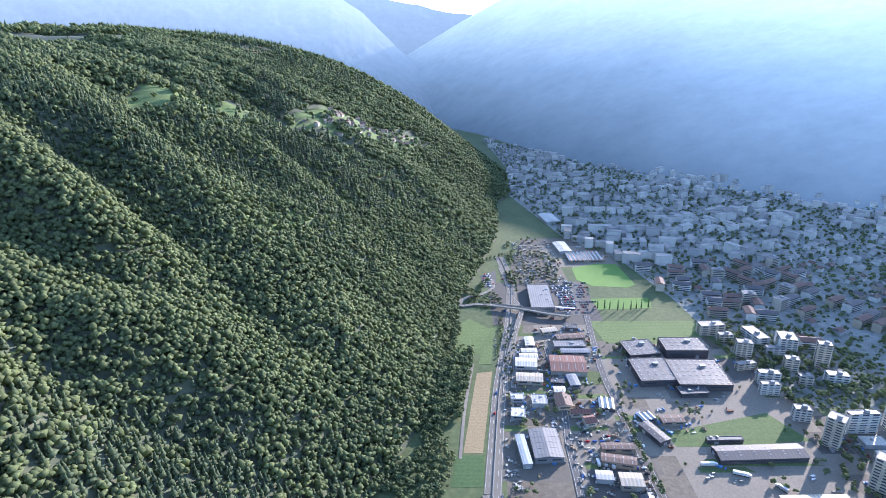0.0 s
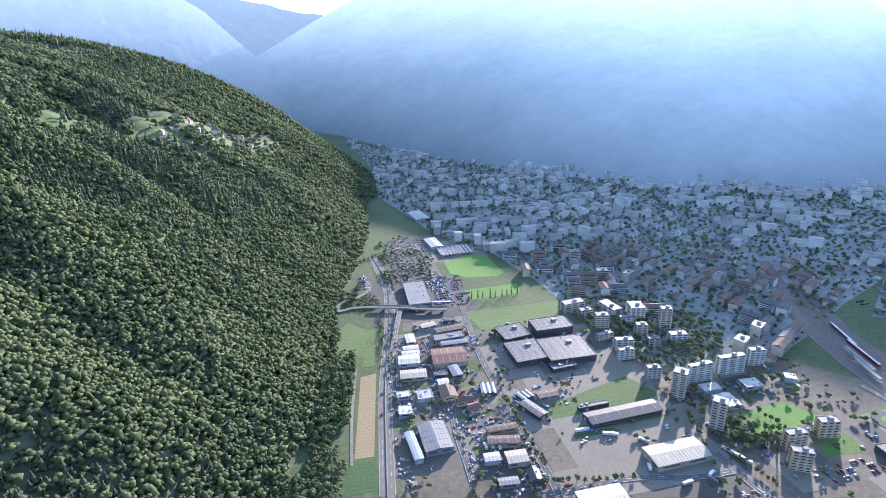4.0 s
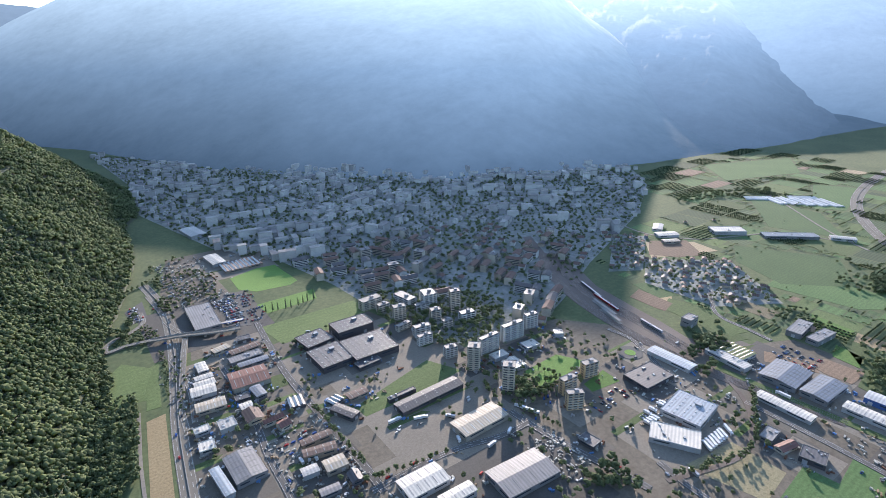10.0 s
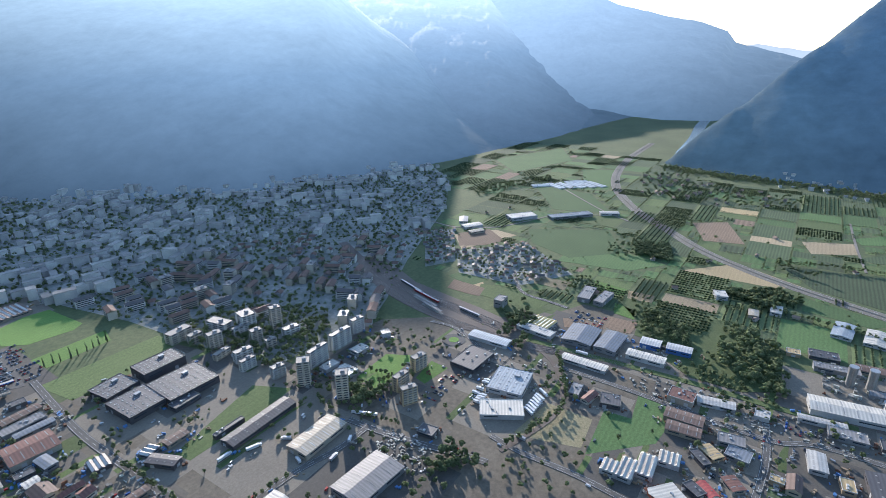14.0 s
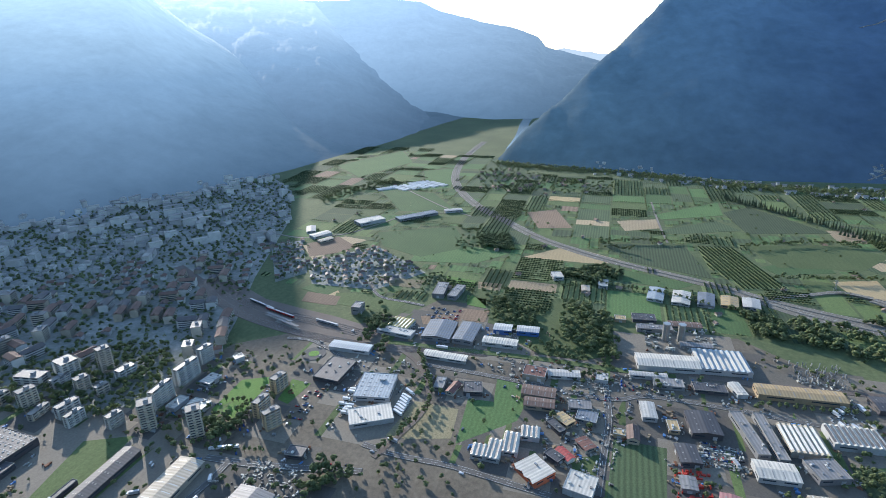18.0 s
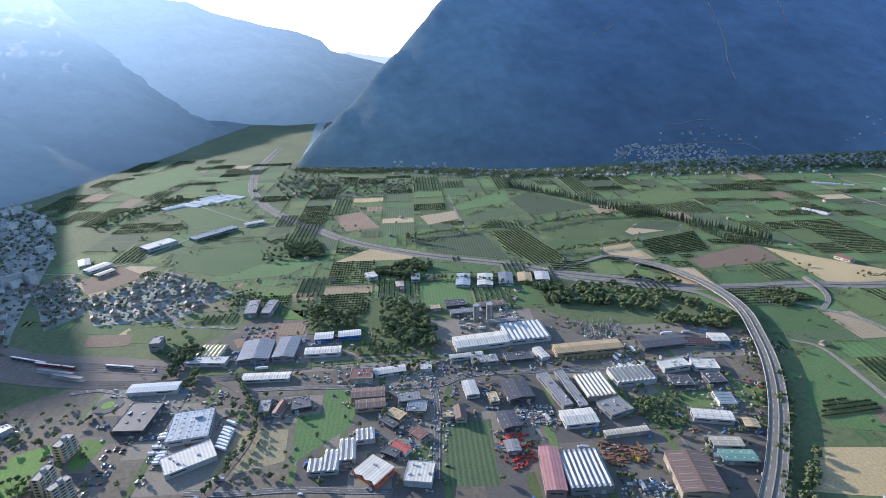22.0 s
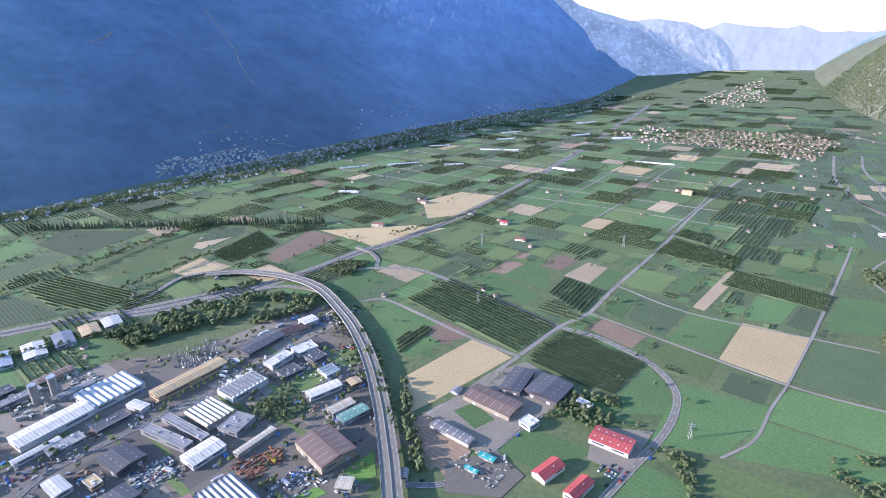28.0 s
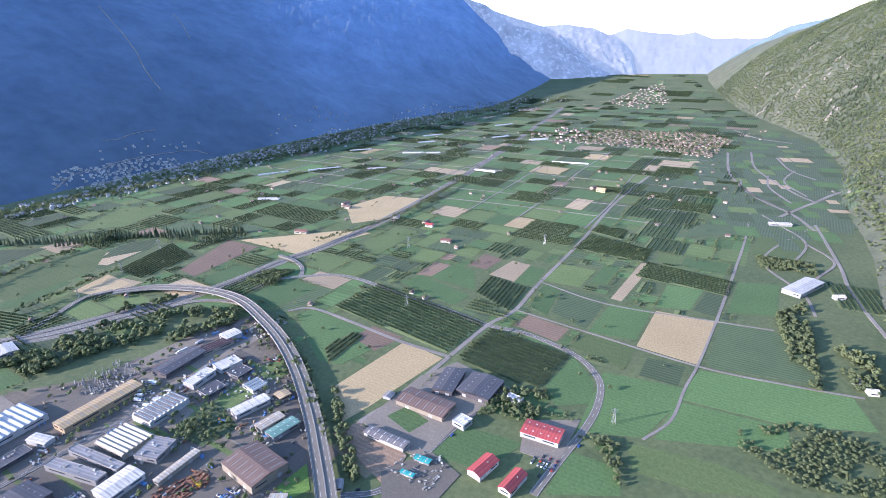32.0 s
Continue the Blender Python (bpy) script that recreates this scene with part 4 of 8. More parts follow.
# ---- trees ----
def tree_proto(name, label, tall, wide, seed, conifer=False, material=None, clumps=16, trunk=0.28):
    rng = np.random.default_rng(seed)
    ob = thing(name, label, "tree", 0, 0, 0)
    n = 7
    vs = [(math.cos(6.283 * k / n) * r, math.sin(6.283 * k / n) * r, z) for r, z in ((trunk * 1.3, -0.3), (trunk, tall * 0.2), (trunk * 0.5, tall * 0.62)) for k in range(n)]
    fs = [(j * n + k, j * n + (k + 1) % n, (j + 1) * n + (k + 1) % n, (j + 1) * n + k) for j in range(2) for k in range(n)] + [tuple(2 * n + k for k in range(n))]
    for k in range(4):
        a, base = k * 1.6 + rng.uniform(0, 1), len(vs)
        p0, p1 = np.array([0, 0, tall * (0.25 + 0.07 * k)]), np.array([math.cos(a) * wide * 0.6, math.sin(a) * wide * 0.6, tall * (0.45 + 0.08 * k)])
        for p, r in ((p0, trunk * 0.45), (p1, trunk * 0.12)):
            vs += [tuple(p + np.array([r, 0, 0])), tuple(p + np.array([-r * 0.5, r * 0.87, 0])), tuple(p + np.array([-r * 0.5, -r * 0.87, 0]))]
        fs += [(base + i, base + (i + 1) % 3, base + 3 + (i + 1) % 3, base + 3 + i) for i in range(3)]
    piece("trunk", vs, fs, M_BARK, ob)
    V, F = [], []
    for k in range(clumps):
        v, f = clump_tree(rng, 1, 1, 1)
        q = (k + 0.5) / clumps
        if conifer:
            a, r, z = k * 2.4, wide * 0.35 * rng.uniform(0.2, 1), tall * (0.12 + 0.86 * q)
            s = wide * rng.uniform(0.5, 0.8) * (1.1 - 0.55 * q)
            c = np.array([math.cos(a) * r, math.sin(a) * r, z])
            v = (v - (0, 0, 0.8)) * np.array([s, s, s * 1.5]) + c
        else:
            a, r = k * 2.4 + rng.uniform(-0.3, 0.3), wide * math.sqrt(rng.uniform(0.05, 1)) * 0.75
            z = tall * rng.uniform(0.36, 0.92)
            r *= math.sqrt(max(0.1, 1 - ((z / tall - 0.6) / 0.42) ** 2))
            s = wide * rng.uniform(0.55, 0.9)
            v = (v - (0, 0, 0.8)) * np.array([s, s, s * 0.8]) + np.array([math.cos(a) * r, math.sin(a) * r, z])
        F.append(f + sum(len(q2) for q2 in V))
        V.append(v)
    crown = new("crown", big_mesh("crown", np.concatenate(V), np.concatenate(F), material or M_LEAF))
    crown.parent = ob
    return ob


TREE_SPOTS = []


def tree_row(pts, tall, gap, protos, group, seed, wob=1.5):
    """A row of single trees; a far row is one joined hedge."""
    rng = random.Random(seed)
    far = min(math.hypot(*p) for p in pts) > 800
    xs, ys = [], []
    line = smooth(pts, 30)
    run = np.concatenate([[0], np.cumsum(np.linalg.norm(np.diff(line, axis=0), axis=1))])
    s = 0
    while s < run[-1]:
        x, y = np.interp(s, run, line[:, 0]) + rng.uniform(-wob, wob), np.interp(s, run, line[:, 1]) + rng.uniform(-wob, wob)
        s += gap * rng.uniform(0.8, 1.25) * (0.6 if far else 1)
        if far:
            xs.append(x)
            ys.append(y)
            continue
        k = tall / 10 * rng.uniform(0.75, 1.2)
        ob = copy_thing(rng.choice(protos), pose(x, y, float(floor_z(x, y)), 0, 0, rng.uniform(0, 360)) @ Matrix.Scale(k, 4))
        ob["group"] = group
    if far:
        gen = np.random.default_rng(seed)
        xs, ys = np.array(xs), np.array(ys)
        scatter("hedgerow", "long dark green row of tall trees between fields", xs, ys, floor_z(xs, ys) - 0.2, tall * gen.uniform(0.8, 1.3, len(xs)), [clump_tree(gen, 8, 1.2, 0.27, protos is POPLARS, True) for _ in range(4)], M_LEAF2 if protos is POPLARS else M_LEAF, seed)


def wood_patch(pts, tall, gap, seed, label, gaps=-0.28):
    """A dense stand of trees over a patch of flat ground, joined in one mesh."""
    rng = np.random.default_rng(seed)
    x0, x1, y0, y1 = min(p[0] for p in pts), max(p[0] for p in pts), min(p[1] for p in pts), max(p[1] for p in pts)
    X, Y = np.meshgrid(np.arange(x0, x1, gap), np.arange(y0, y1, gap))
    X, Y = X.ravel() + rng.uniform(-0.45, 0.45, X.size) * gap, Y.ravel() + rng.uniform(-0.45, 0.45, Y.size) * gap
    ok = np.array([inside(a, b, pts) for a, b in zip(X, Y)]) & (waves(X, Y, 26, 41, 2) > gaps)
    if not ok.any():
        return
    X, Y = X[ok], Y[ok]
    S = tall * 0.8 * rng.uniform(0.6, 1.3, len(X))
    scatter("wood", label, X, Y, floor_z(X, Y) - 0.2, S, [clump_tree(rng, 10, 1.0, 0.44, False, True) for _ in range(6)], M_LEAF, seed)


# ---- paved ground and gardens ----
def ground_patch(name, label, pts, material, level):
    n = len(pts)
    vs = [(x, y, level) for x, y in pts] + [(x, y, -0.3) for x, y in pts]
    area = sum(pts[i - 1][0] * pts[i][1] - pts[i][0] * pts[i - 1][1] for i in range(n))
    order = tuple(range(n)) if area > 0 else tuple(reversed(range(n)))
    ob = piece(name, vs, [order] + [(order[i], order[i - 1], order[i - 1] + n, order[i] + n) for i in range(n)], material)
    return tagged(ob, label, "ground", kind="structure")


M_TOWN = surface("town_gardens", (0.16, 0.18, 0.15), (0.33, 0.33, 0.31), 0.018, 0.12, 0.95, 0.2, 0.3, grit=0.3)
YARD = [(30, 250), (40, 420), (52, 500), (72, 600), (92, 690), (85, 860), (120, 1010), (215, 1010), (255, 890), (170, 860), (176, 690), (168, 610), (190, 612), (310, 620), (330, 520), (300, 470), (330, 420),
        (420, 460), (500, 440), (548, 380), (620, 260), (690, 225), (690, 170), (640, 60), (630, -60), (680, -170), (610, -250), (620, -400), (560, -440), (480, -400), (400, -325), (300, -240), (200, -100), (120, 60), (60, 200)]
ground_patch("pavement", "grey asphalt and concrete yards of the industrial estate", YARD, M_YARD, 0.05)
TOWN = [(128, 1344), (150, 1700), (105, 2260), (206, 2130), (388, 1740), (560, 1590), (830, 1215), (1120, 1065), (1340, 930), (1220, 800), (995, 665), (691, 543), (553, 476), (465, 440), (410, 470), (335, 470), (320, 620), (310, 731), (280, 880), (204, 1010)]
ground_patch("town_ground", "streets and gardens between the houses of the town", TOWN, M_TOWN, 0.04)
SUBURBS = [[(776, 495), (883, 408), (784, 278), (700, 331), (694, 439)], [(841, 611), (877, 564), (733, 470), (685, 500)]]
for area in SUBURBS:
    ground_patch("suburb_ground", "gardens between the houses of a suburb", area, M_TOWN, 0.045)
river = road("river", "pale glacial river bending out of the valley", [(1943, 345), (2089, 353), (2287, 368), (2656, 410), (2876, 423)], 44, M_WATER, lines=False)
river["category"] = "river"
ROAD_LINES.clear()


# ---- yards, roads and fields ----
road("expressway", "grey two-carriageway expressway with a central barrier", [[70, 913], [77, 842], [79, 783], [72, 702], [63, 637], [51, 568], [40, 500], [30, 412], [24, 357]], 15, M_ROAD)
road("viaduct", "curved expressway viaduct on concrete piers", [(24, 357), (35, 240), (85, 60), (160, -100), (220, -190), [270, -238], [313, -274], [361, -312], [431, -360], [502, -399], [572, -427], [629, -445], [679, -448], [733, -437], [794, -409], [837, -369]], 17, M_ROAD, heights=[0, 0, 2, 5, 6.5, 6.8, 6.8, 6.8, 6.8, 6.8, 6.8, 6.8, 6.8, 6.8, 6, 4], raised=True)
road("motorway", "pale asphalt motorway along the valley", [[2088, 479], [1771, 470], [1519, 434], [1346, 377], [1196, 290], [1098, 206], [1005, 123], [947, 44], [912, -17], [882, -82], [845, -167], [802, -242], [773, -312], [751, -380]], 23, M_ROAD)
road("motorway", "pale asphalt motorway running up the valley", [[820, -205], [778, -258], [751, -322], [731, -387], [723, -439], [716, -507], [715, -603], [703, -674], [702, -817], [729, -1086], [792, -1461], [919, -2075], [1127, -3081]], 23, M_ROAD)
road("slip_road", "narrow curving slip road of grey asphalt", [[847, -374], [861, -337], [838, -285], [819, -240]], 8, M_ROAD, heights=[3.0, 1.5, 0])
road("slip_road", "narrow curving slip road of grey asphalt", [[609, -447], [660, -442], [704, -416], [725, -374], [743, -317]], 8, M_ROAD, heights=[2.0, 1.0, 0])
road("country_road", "smooth grey country road with painted edges", [[663, -486], [662, -530], [634, -564], [591, -597], [537, -602], [462, -591], [367, -582], [296, -571], [246, -576], [189, -564], [155, -547], [129, -517], [119, -477], [118, -437], [123, -389], [127, -347], [128, -332]], 8, M_ROAD)
road("slip_road", "narrow curving slip road of grey asphalt", [[736, -609], [697, -606], [662, -591], [635, -563]], 7, M_ROAD, heights=[3.0, 1.5, 0])
road("farm_road", "narrow pale farm track between the fields", [[299, -482], [296, -571], [283, -630], [290, -736], [296, -937], [315, -1271], [303, -1724]], 6, M_GRAVEL, lines=False)
road("farm_road", "narrow pale farm track between the fields", [[560, -465], [537, -489], [459, -486], [377, -478], [299, -478]], 5, M_GRAVEL, lines=False)
road("farm_road", "narrow pale farm track between the fields", [[299, -478], [301, -427], [303, -378], [312, -334], [309, -295]], 6, M_GRAVEL, lines=False)
road("farm_road", "narrow pale farm track between the fields", [[39, -735], [43, -611], [48, -551], [50, -490], [67, -447]], 3, M_GRAVEL, lines=False)
road("farm_road", "narrow pale farm track between the fields", [[39, -735], [37, -904], [36, -1118], [44, -1327]], 4, M_GRAVEL, lines=False)
road("farm_road", "narrow pale farm track between the fields", [[283, -630], [172, -618], [42, -605], [-49, -615], [-113, -627]], 3, M_GRAVEL, lines=False)
road("farm_road", "narrow pale farm track between the fields", [[290, -736], [177, -711], [40, -731], [-27, -742]], 3, M_GRAVEL, lines=False)
road("farm_road", "narrow pale farm track between the fields", [[-72, -812], [-57, -886], [-3, -980], [-11, -1076], [-75, -1259]], 4, M_GRAVEL, lines=False)
road("street", "grey asphalt street through the industrial estate", [[265, -248], [238, -274], [231, -333], [228, -367], [222, -401]], 7, M_TARMAC)
road("railway", "brown ballast bed of the railway tracks", [[701, 704], [652, 616], [600, 537], [568, 464], [549, 378], [542, 293], [544, 233], [557, 175], [563, 123]], 16, M_BALLAST, lines=False)
road("railway", "brown ballast bed of a single railway line", [[580, -104], [577, -172], [587, -267], [586, -369], [593, -440]], 9, M_BALLAST, lines=False)
road("street", "grey asphalt street through the industrial estate", [[174, 681], [161, 547], [161, 458], [162, 405], [163, 350], [162, 318]], 8, M_TARMAC)
road("street", "grey asphalt street through the industrial estate", [[105, 600], [106, 530], [104, 464], [99, 418], [98, 377], [97, 354]], 7, M_TARMAC)
road("bridge", "short concrete road bridge over the expressway", [[48, 707], [88, 694], [121, 679], [150, 672]], 8, M_ROAD, heights=[4.5, 5, 5, 4], raised=True)
road("slip_road", "narrow curving slip road of grey asphalt", [[49, 713], [22, 717], [1, 714], [1, 731], [13, 745], [33, 755], [50, 777], [51, 811]], 6, M_ROAD, heights=[2.0, 1.0, 0])
road("slip_road", "narrow curving slip road of grey asphalt", [[89, 702], [76, 747], [74, 801], [68, 864]], 7, M_ROAD)
road("street", "grey asphalt street through the industrial estate", [[374, 201], [369, 165], [369, 112], [363, 60], [359, 24]], 7, M_TARMAC)
road("street", "grey asphalt street through the industrial estate", [[538, -15], [478, -20], [412, -16], [369, -13]], 7, M_TARMAC)
road("street", "grey asphalt street through the industrial estate", [[520, 199], [518, 129], [514, 69], [508, -21], [525, -73], [517, -250], [517, -335]], 7, M_TARMAC)
road("siding", "curved railway siding in brown ballast", [[563, 264], [541, 226], [517, 196], [479, 171], [439, 162], [397, 171], [360, 184]], 5, M_BALLAST, lines=False)
road("street", "grey asphalt street through the industrial estate", [[154, 324], [200, 325], [241, 322], [284, 311], [322, 309]], 7, M_TARMAC)
road("street", "grey asphalt street through the industrial estate", [[318, 333], [322, 289], [330, 242], [337, 212], [341, 187]], 8, M_TARMAC)
road("street", "grey asphalt street through the industrial estate", [[532, 381], [532, 339], [493, 261]], 6, M_TARMAC)
road("farm_road", "narrow pale farm track between the fields", [[1319, -99], [1158, -105], [1031, -114]], 4, M_GRAVEL, lines=False)
road("farm_road", "narrow pale farm track between the fields", [[1329, 533], [1165, 362], [1109, 282]], 4, M_GRAVEL, lines=False)
road("farm_road", "narrow pale farm track between the fields", [[898, 636], [891, 571], [933, 499], [1008, 460], [1092, 417], [1123, 337]], 4, M_GRAVEL, lines=False)
road("street", "grey asphalt street through the industrial estate", [[747, 365], [682, 319], [671, 267], [666, 240]], 6, M_TARMAC)
road("slip_road", "narrow curving slip road of grey asphalt", [[60, 654], [65, 578], [56, 509]], 6, M_ROAD)

field("lawn", [(188, 857), (235, 873), (266, 869), (272, 782), (257, 772), (206, 780), (186, 804)])
field("lawn", [(191, 734), (279, 735), (270, 701), (195, 698)])
field("meadow", [(172, 664), (309, 661), (314, 619), (238, 600), (181, 604)])
field("meadow", [(194, 434), (304, 463), (324, 421), (240, 414), (197, 414)])
field("lawn", [(378, 376), (434, 379), (451, 346), (372, 340)])
field("meadow", [(139, 542), (162, 540), (163, 516), (132, 514)])
field("lawn", [(413, 319), (451, 324), (449, 299), (409, 304)])
field("stubble", [(17, 540), (35, 543), (18, 407), (0, 408)])
field("crop", [(-8, 404), (19, 404), (17, 366), (-11, 365)])
field("meadow", [(-16, 606), (49, 656), (34, 579), (-13, 583)])
field("dry", [(450, 176), (449, 128), (404, 123), (392, 164), (390, 185)])
field("crop", [(398, 117), (469, 123), (471, 96), (515, 101), (509, 72), (470, 64), (447, 67)])
field("darkcrop", [(445, -25), (445, -72), (357, -66), (361, -20)])
field("meadow", [(407, 12), (423, -20), (393, -18), (391, 8)])
field("meadow", [(464, -234), (478, -273), (444, -270), (438, -235)])
field("meadow", [(469, -274), (478, -313), (453, -301), (445, -276)])
field("meadow", [(465, -231), (467, -294), (461, -316), (447, -286), (448, -249)])
field("meadow", [(309, -236), (308, -255), (285, -233), (301, -222)])
field("dry", [(314, -290), (302, -316), (251, -313), (259, -274)])
field("meadow", [(304, -350), (303, -376), (261, -372), (267, -348)])
field("crop", [(238, -329), (220, -378), (160, -385), (176, -333)])
field("stubble", [(377, -359), (366, -480), (304, -471), (321, -353), (328, -322)])
field("orchard", [(512, -509), (506, -606), (301, -574), (307, -484)])
field("orchard", [(291, -481), (288, -567), (176, -555), (181, -476), (214, -469)])
field("crop", [(178, -475), (172, -553), (135, -515), (125, -476), (156, -454)])
field("brown", [(266, -589), (260, -625), (199, -615), (202, -576)])
field("stubble", [(114, -615), (114, -724), (41, -731), (43, -608)])
field("darkcrop", [(35, -623), (34, -731), (-27, -738), (-65, -701), (-77, -631), (29, -610)])
field("crop", [(39, -598), (-103, -622), (-120, -570), (-47, -538), (55, -529)])
field("crop", [(132, -539), (40, -554), (67, -450), (124, -426)])
field("crop", [(51, -525), (-47, -534), (-53, -497), (-3, -478), (58, -453)])
field("meadow", [(79, -435), (3, -448), (-42, -442), (-45, -431), (15, -404), (65, -402)])
field("crop", [(120, -337), (121, -397), (77, -398), (66, -368)])
field("crop", [(483, -627), (468, -666), (362, -638), (366, -598)])
field("orchard", [(359, -651), (368, -718), (297, -705), (287, -620)])
field("crop", [(540, -462), (534, -486), (384, -475), (400, -398), (431, -393)])
field("brown", [(432, -455), (426, -492), (375, -488), (385, -443)])
field("orchard", [(443, -416), (441, -466), (419, -462), (413, -393)])
field("brown", [(477, -664), (478, -724), (448, -726), (450, -672)])
field("brown", [(422, -741), (422, -801), (383, -793), (387, -739)])
field("tan", [(373, -723), (366, -796), (331, -793), (326, -717)])
field("crop", [(451, -666), (447, -727), (402, -725), (364, -659)])
field("crop", [(324, -713), (329, -788), (301, -788), (295, -715)])
field("tan", [(179, -732), (174, -896), (155, -892), (163, -730)])
field("orchard", [(168, -832), (166, -900), (34, -882), (36, -823)])
field("orchard", [(295, -905), (293, -994), (170, -959), (170, -898)])
field("orchard", [(298, -1010), (297, -1060), (238, -1052), (233, -991)])
field("crop", [(270, -649), (282, -730), (253, -735), (240, -637)])
field("darkcrop", [(237, -648), (251, -731), (182, -726), (181, -625)])
field("meadow", [(293, -743), (286, -824), (229, -823), (231, -747)])
field("crop", [(176, -620), (174, -714), (119, -725), (118, -629)])
field("crop", [(117, -736), (119, -822), (68, -828), (75, -750)])
field("darkcrop", [(71, -752), (63, -826), (33, -818), (42, -746)])
field("meadow", [(185, -574), (174, -613), (113, -608), (113, -559)])
field("stubble", [(874, -633), (739, -773), (675, -793), (720, -633)])
field("brown", [(838, -481), (894, -622), (812, -625), (791, -475)])
field("tan", [(891, -360), (892, -411), (844, -418), (841, -370)])
field("darkcrop", [(1024, -368), (1049, -481), (993, -541), (956, -422)])
field("crop", [(934, -420), (973, -552), (940, -585), (866, -432)])
field("crop", [(945, -251), (1006, -350), (945, -359), (914, -270)])
field("tan", [(1060, -434), (989, -515), (970, -429), (1028, -408)])
field("stubble", [(847, -912), (828, -1035), (733, -1056), (702, -892), (751, -821)])
field("meadow", [(651, -739), (656, -852), (596, -844), (587, -693)])
field("crop", [(826, 322), (843, 208), (903, 160), (923, 227), (895, 325)])
field("crop", [(958, 439), (1030, 298), (922, 237), (849, 310), (885, 397)])
field("dryfield", [(893, 134), (970, 61), (916, -36), (892, 2)])
field("brown", [(1167, 168), (1206, 109), (1079, 63), (1063, 130)])
field("tan", [(1149, -22), (1180, -101), (1120, -108), (1085, -39)])
field("crop", [(1215, -103), (1349, -244), (1242, -240), (1181, -113)])
field("darkcrop", [(1100, -101), (1196, -220), (1140, -257), (1086, -128)])
field("darkcrop", [(1265, -243), (1321, -304), (1162, -417), (1122, -264)])
field("meadow", [(1050, -250), (1088, -405), (1048, -472), (966, -403), (949, -277)])
field("orchard", [(1022, -163), (1031, -226), (861, -273), (841, -209), (921, -169)])
field("darkcrop", [(1000, 4), (1019, -142), (871, -171), (917, -46)])
field("crop", [(877, -35), (843, -140), (817, -112), (828, -34)])
field("crop", [(1534, 539), (1581, 449), (1345, 400), (1311, 449)])
field("tan", [(850, 548), (918, 492), (909, 441), (789, 492)])
field("dryfield", [(656, 427), (682, 386), (652, 362), (633, 405)])
field("crop", [(694, 439), (693, 382), (662, 394), (673, 446)])
field("meadow", [(662, 332), (647, 259), (625, 267), (630, 310)])
field("dry", [(750, 352), (751, 268), (720, 267), (721, 330)])
field("brown", [(634, 234), (658, 189), (635, 175), (612, 223)])
field("crop", [(1548, 836), (1836, 724), (1650, 616), (1411, 697)])
field("crop", [(1297, 582), (1285, 426), (1147, 330), (1111, 450)])
field("meadow", [(1233, -497), (1321, -651), (1222, -707), (1164, -571)])
field("darkcrop", [(1051, -493), (1030, -562), (981, -511), (1014, -439)])
field("dryfield", [(906, -342), (927, -407), (857, -406), (850, -354)])
field("orchard", [(930, -426), (973, -554), (873, -529), (859, -424)])
field("darkcrop", [(149, -1056), (48, -1378), (-75, -1348), (-55, -1209)])
field("darkcrop", [(127, -1825), (-51, -1928), (-78, -1629), (52, -1431)])
field("meadow", [(15, -1209), (-74, -1220), (-56, -1011), (22, -1027)])
field("crop", [(27, -886), (-27, -904), (-28, -788), (30, -766)])
field("orchard", [(-84, -948), (-147, -948), (-153, -858), (-100, -857)])


# ---- the quilt of farmland over the rest of the plain ----
ROAD_BOX = []


def near_road(x, y, extra=3):
    for line, width in ROAD_LINES[len(ROAD_BOX):]:
        ROAD_BOX.append((*line.min(0), *line.max(0)))
    for (line, width), (x0, y0, x1, y1) in zip(ROAD_LINES, ROAD_BOX):
        m = width / 2 + extra
        if x0 - m < x < x1 + m and y0 - m < y < y1 + m and np.min(np.hypot(line[:, 0] - x, line[:, 1] - y)) < m:
            return True
    return False


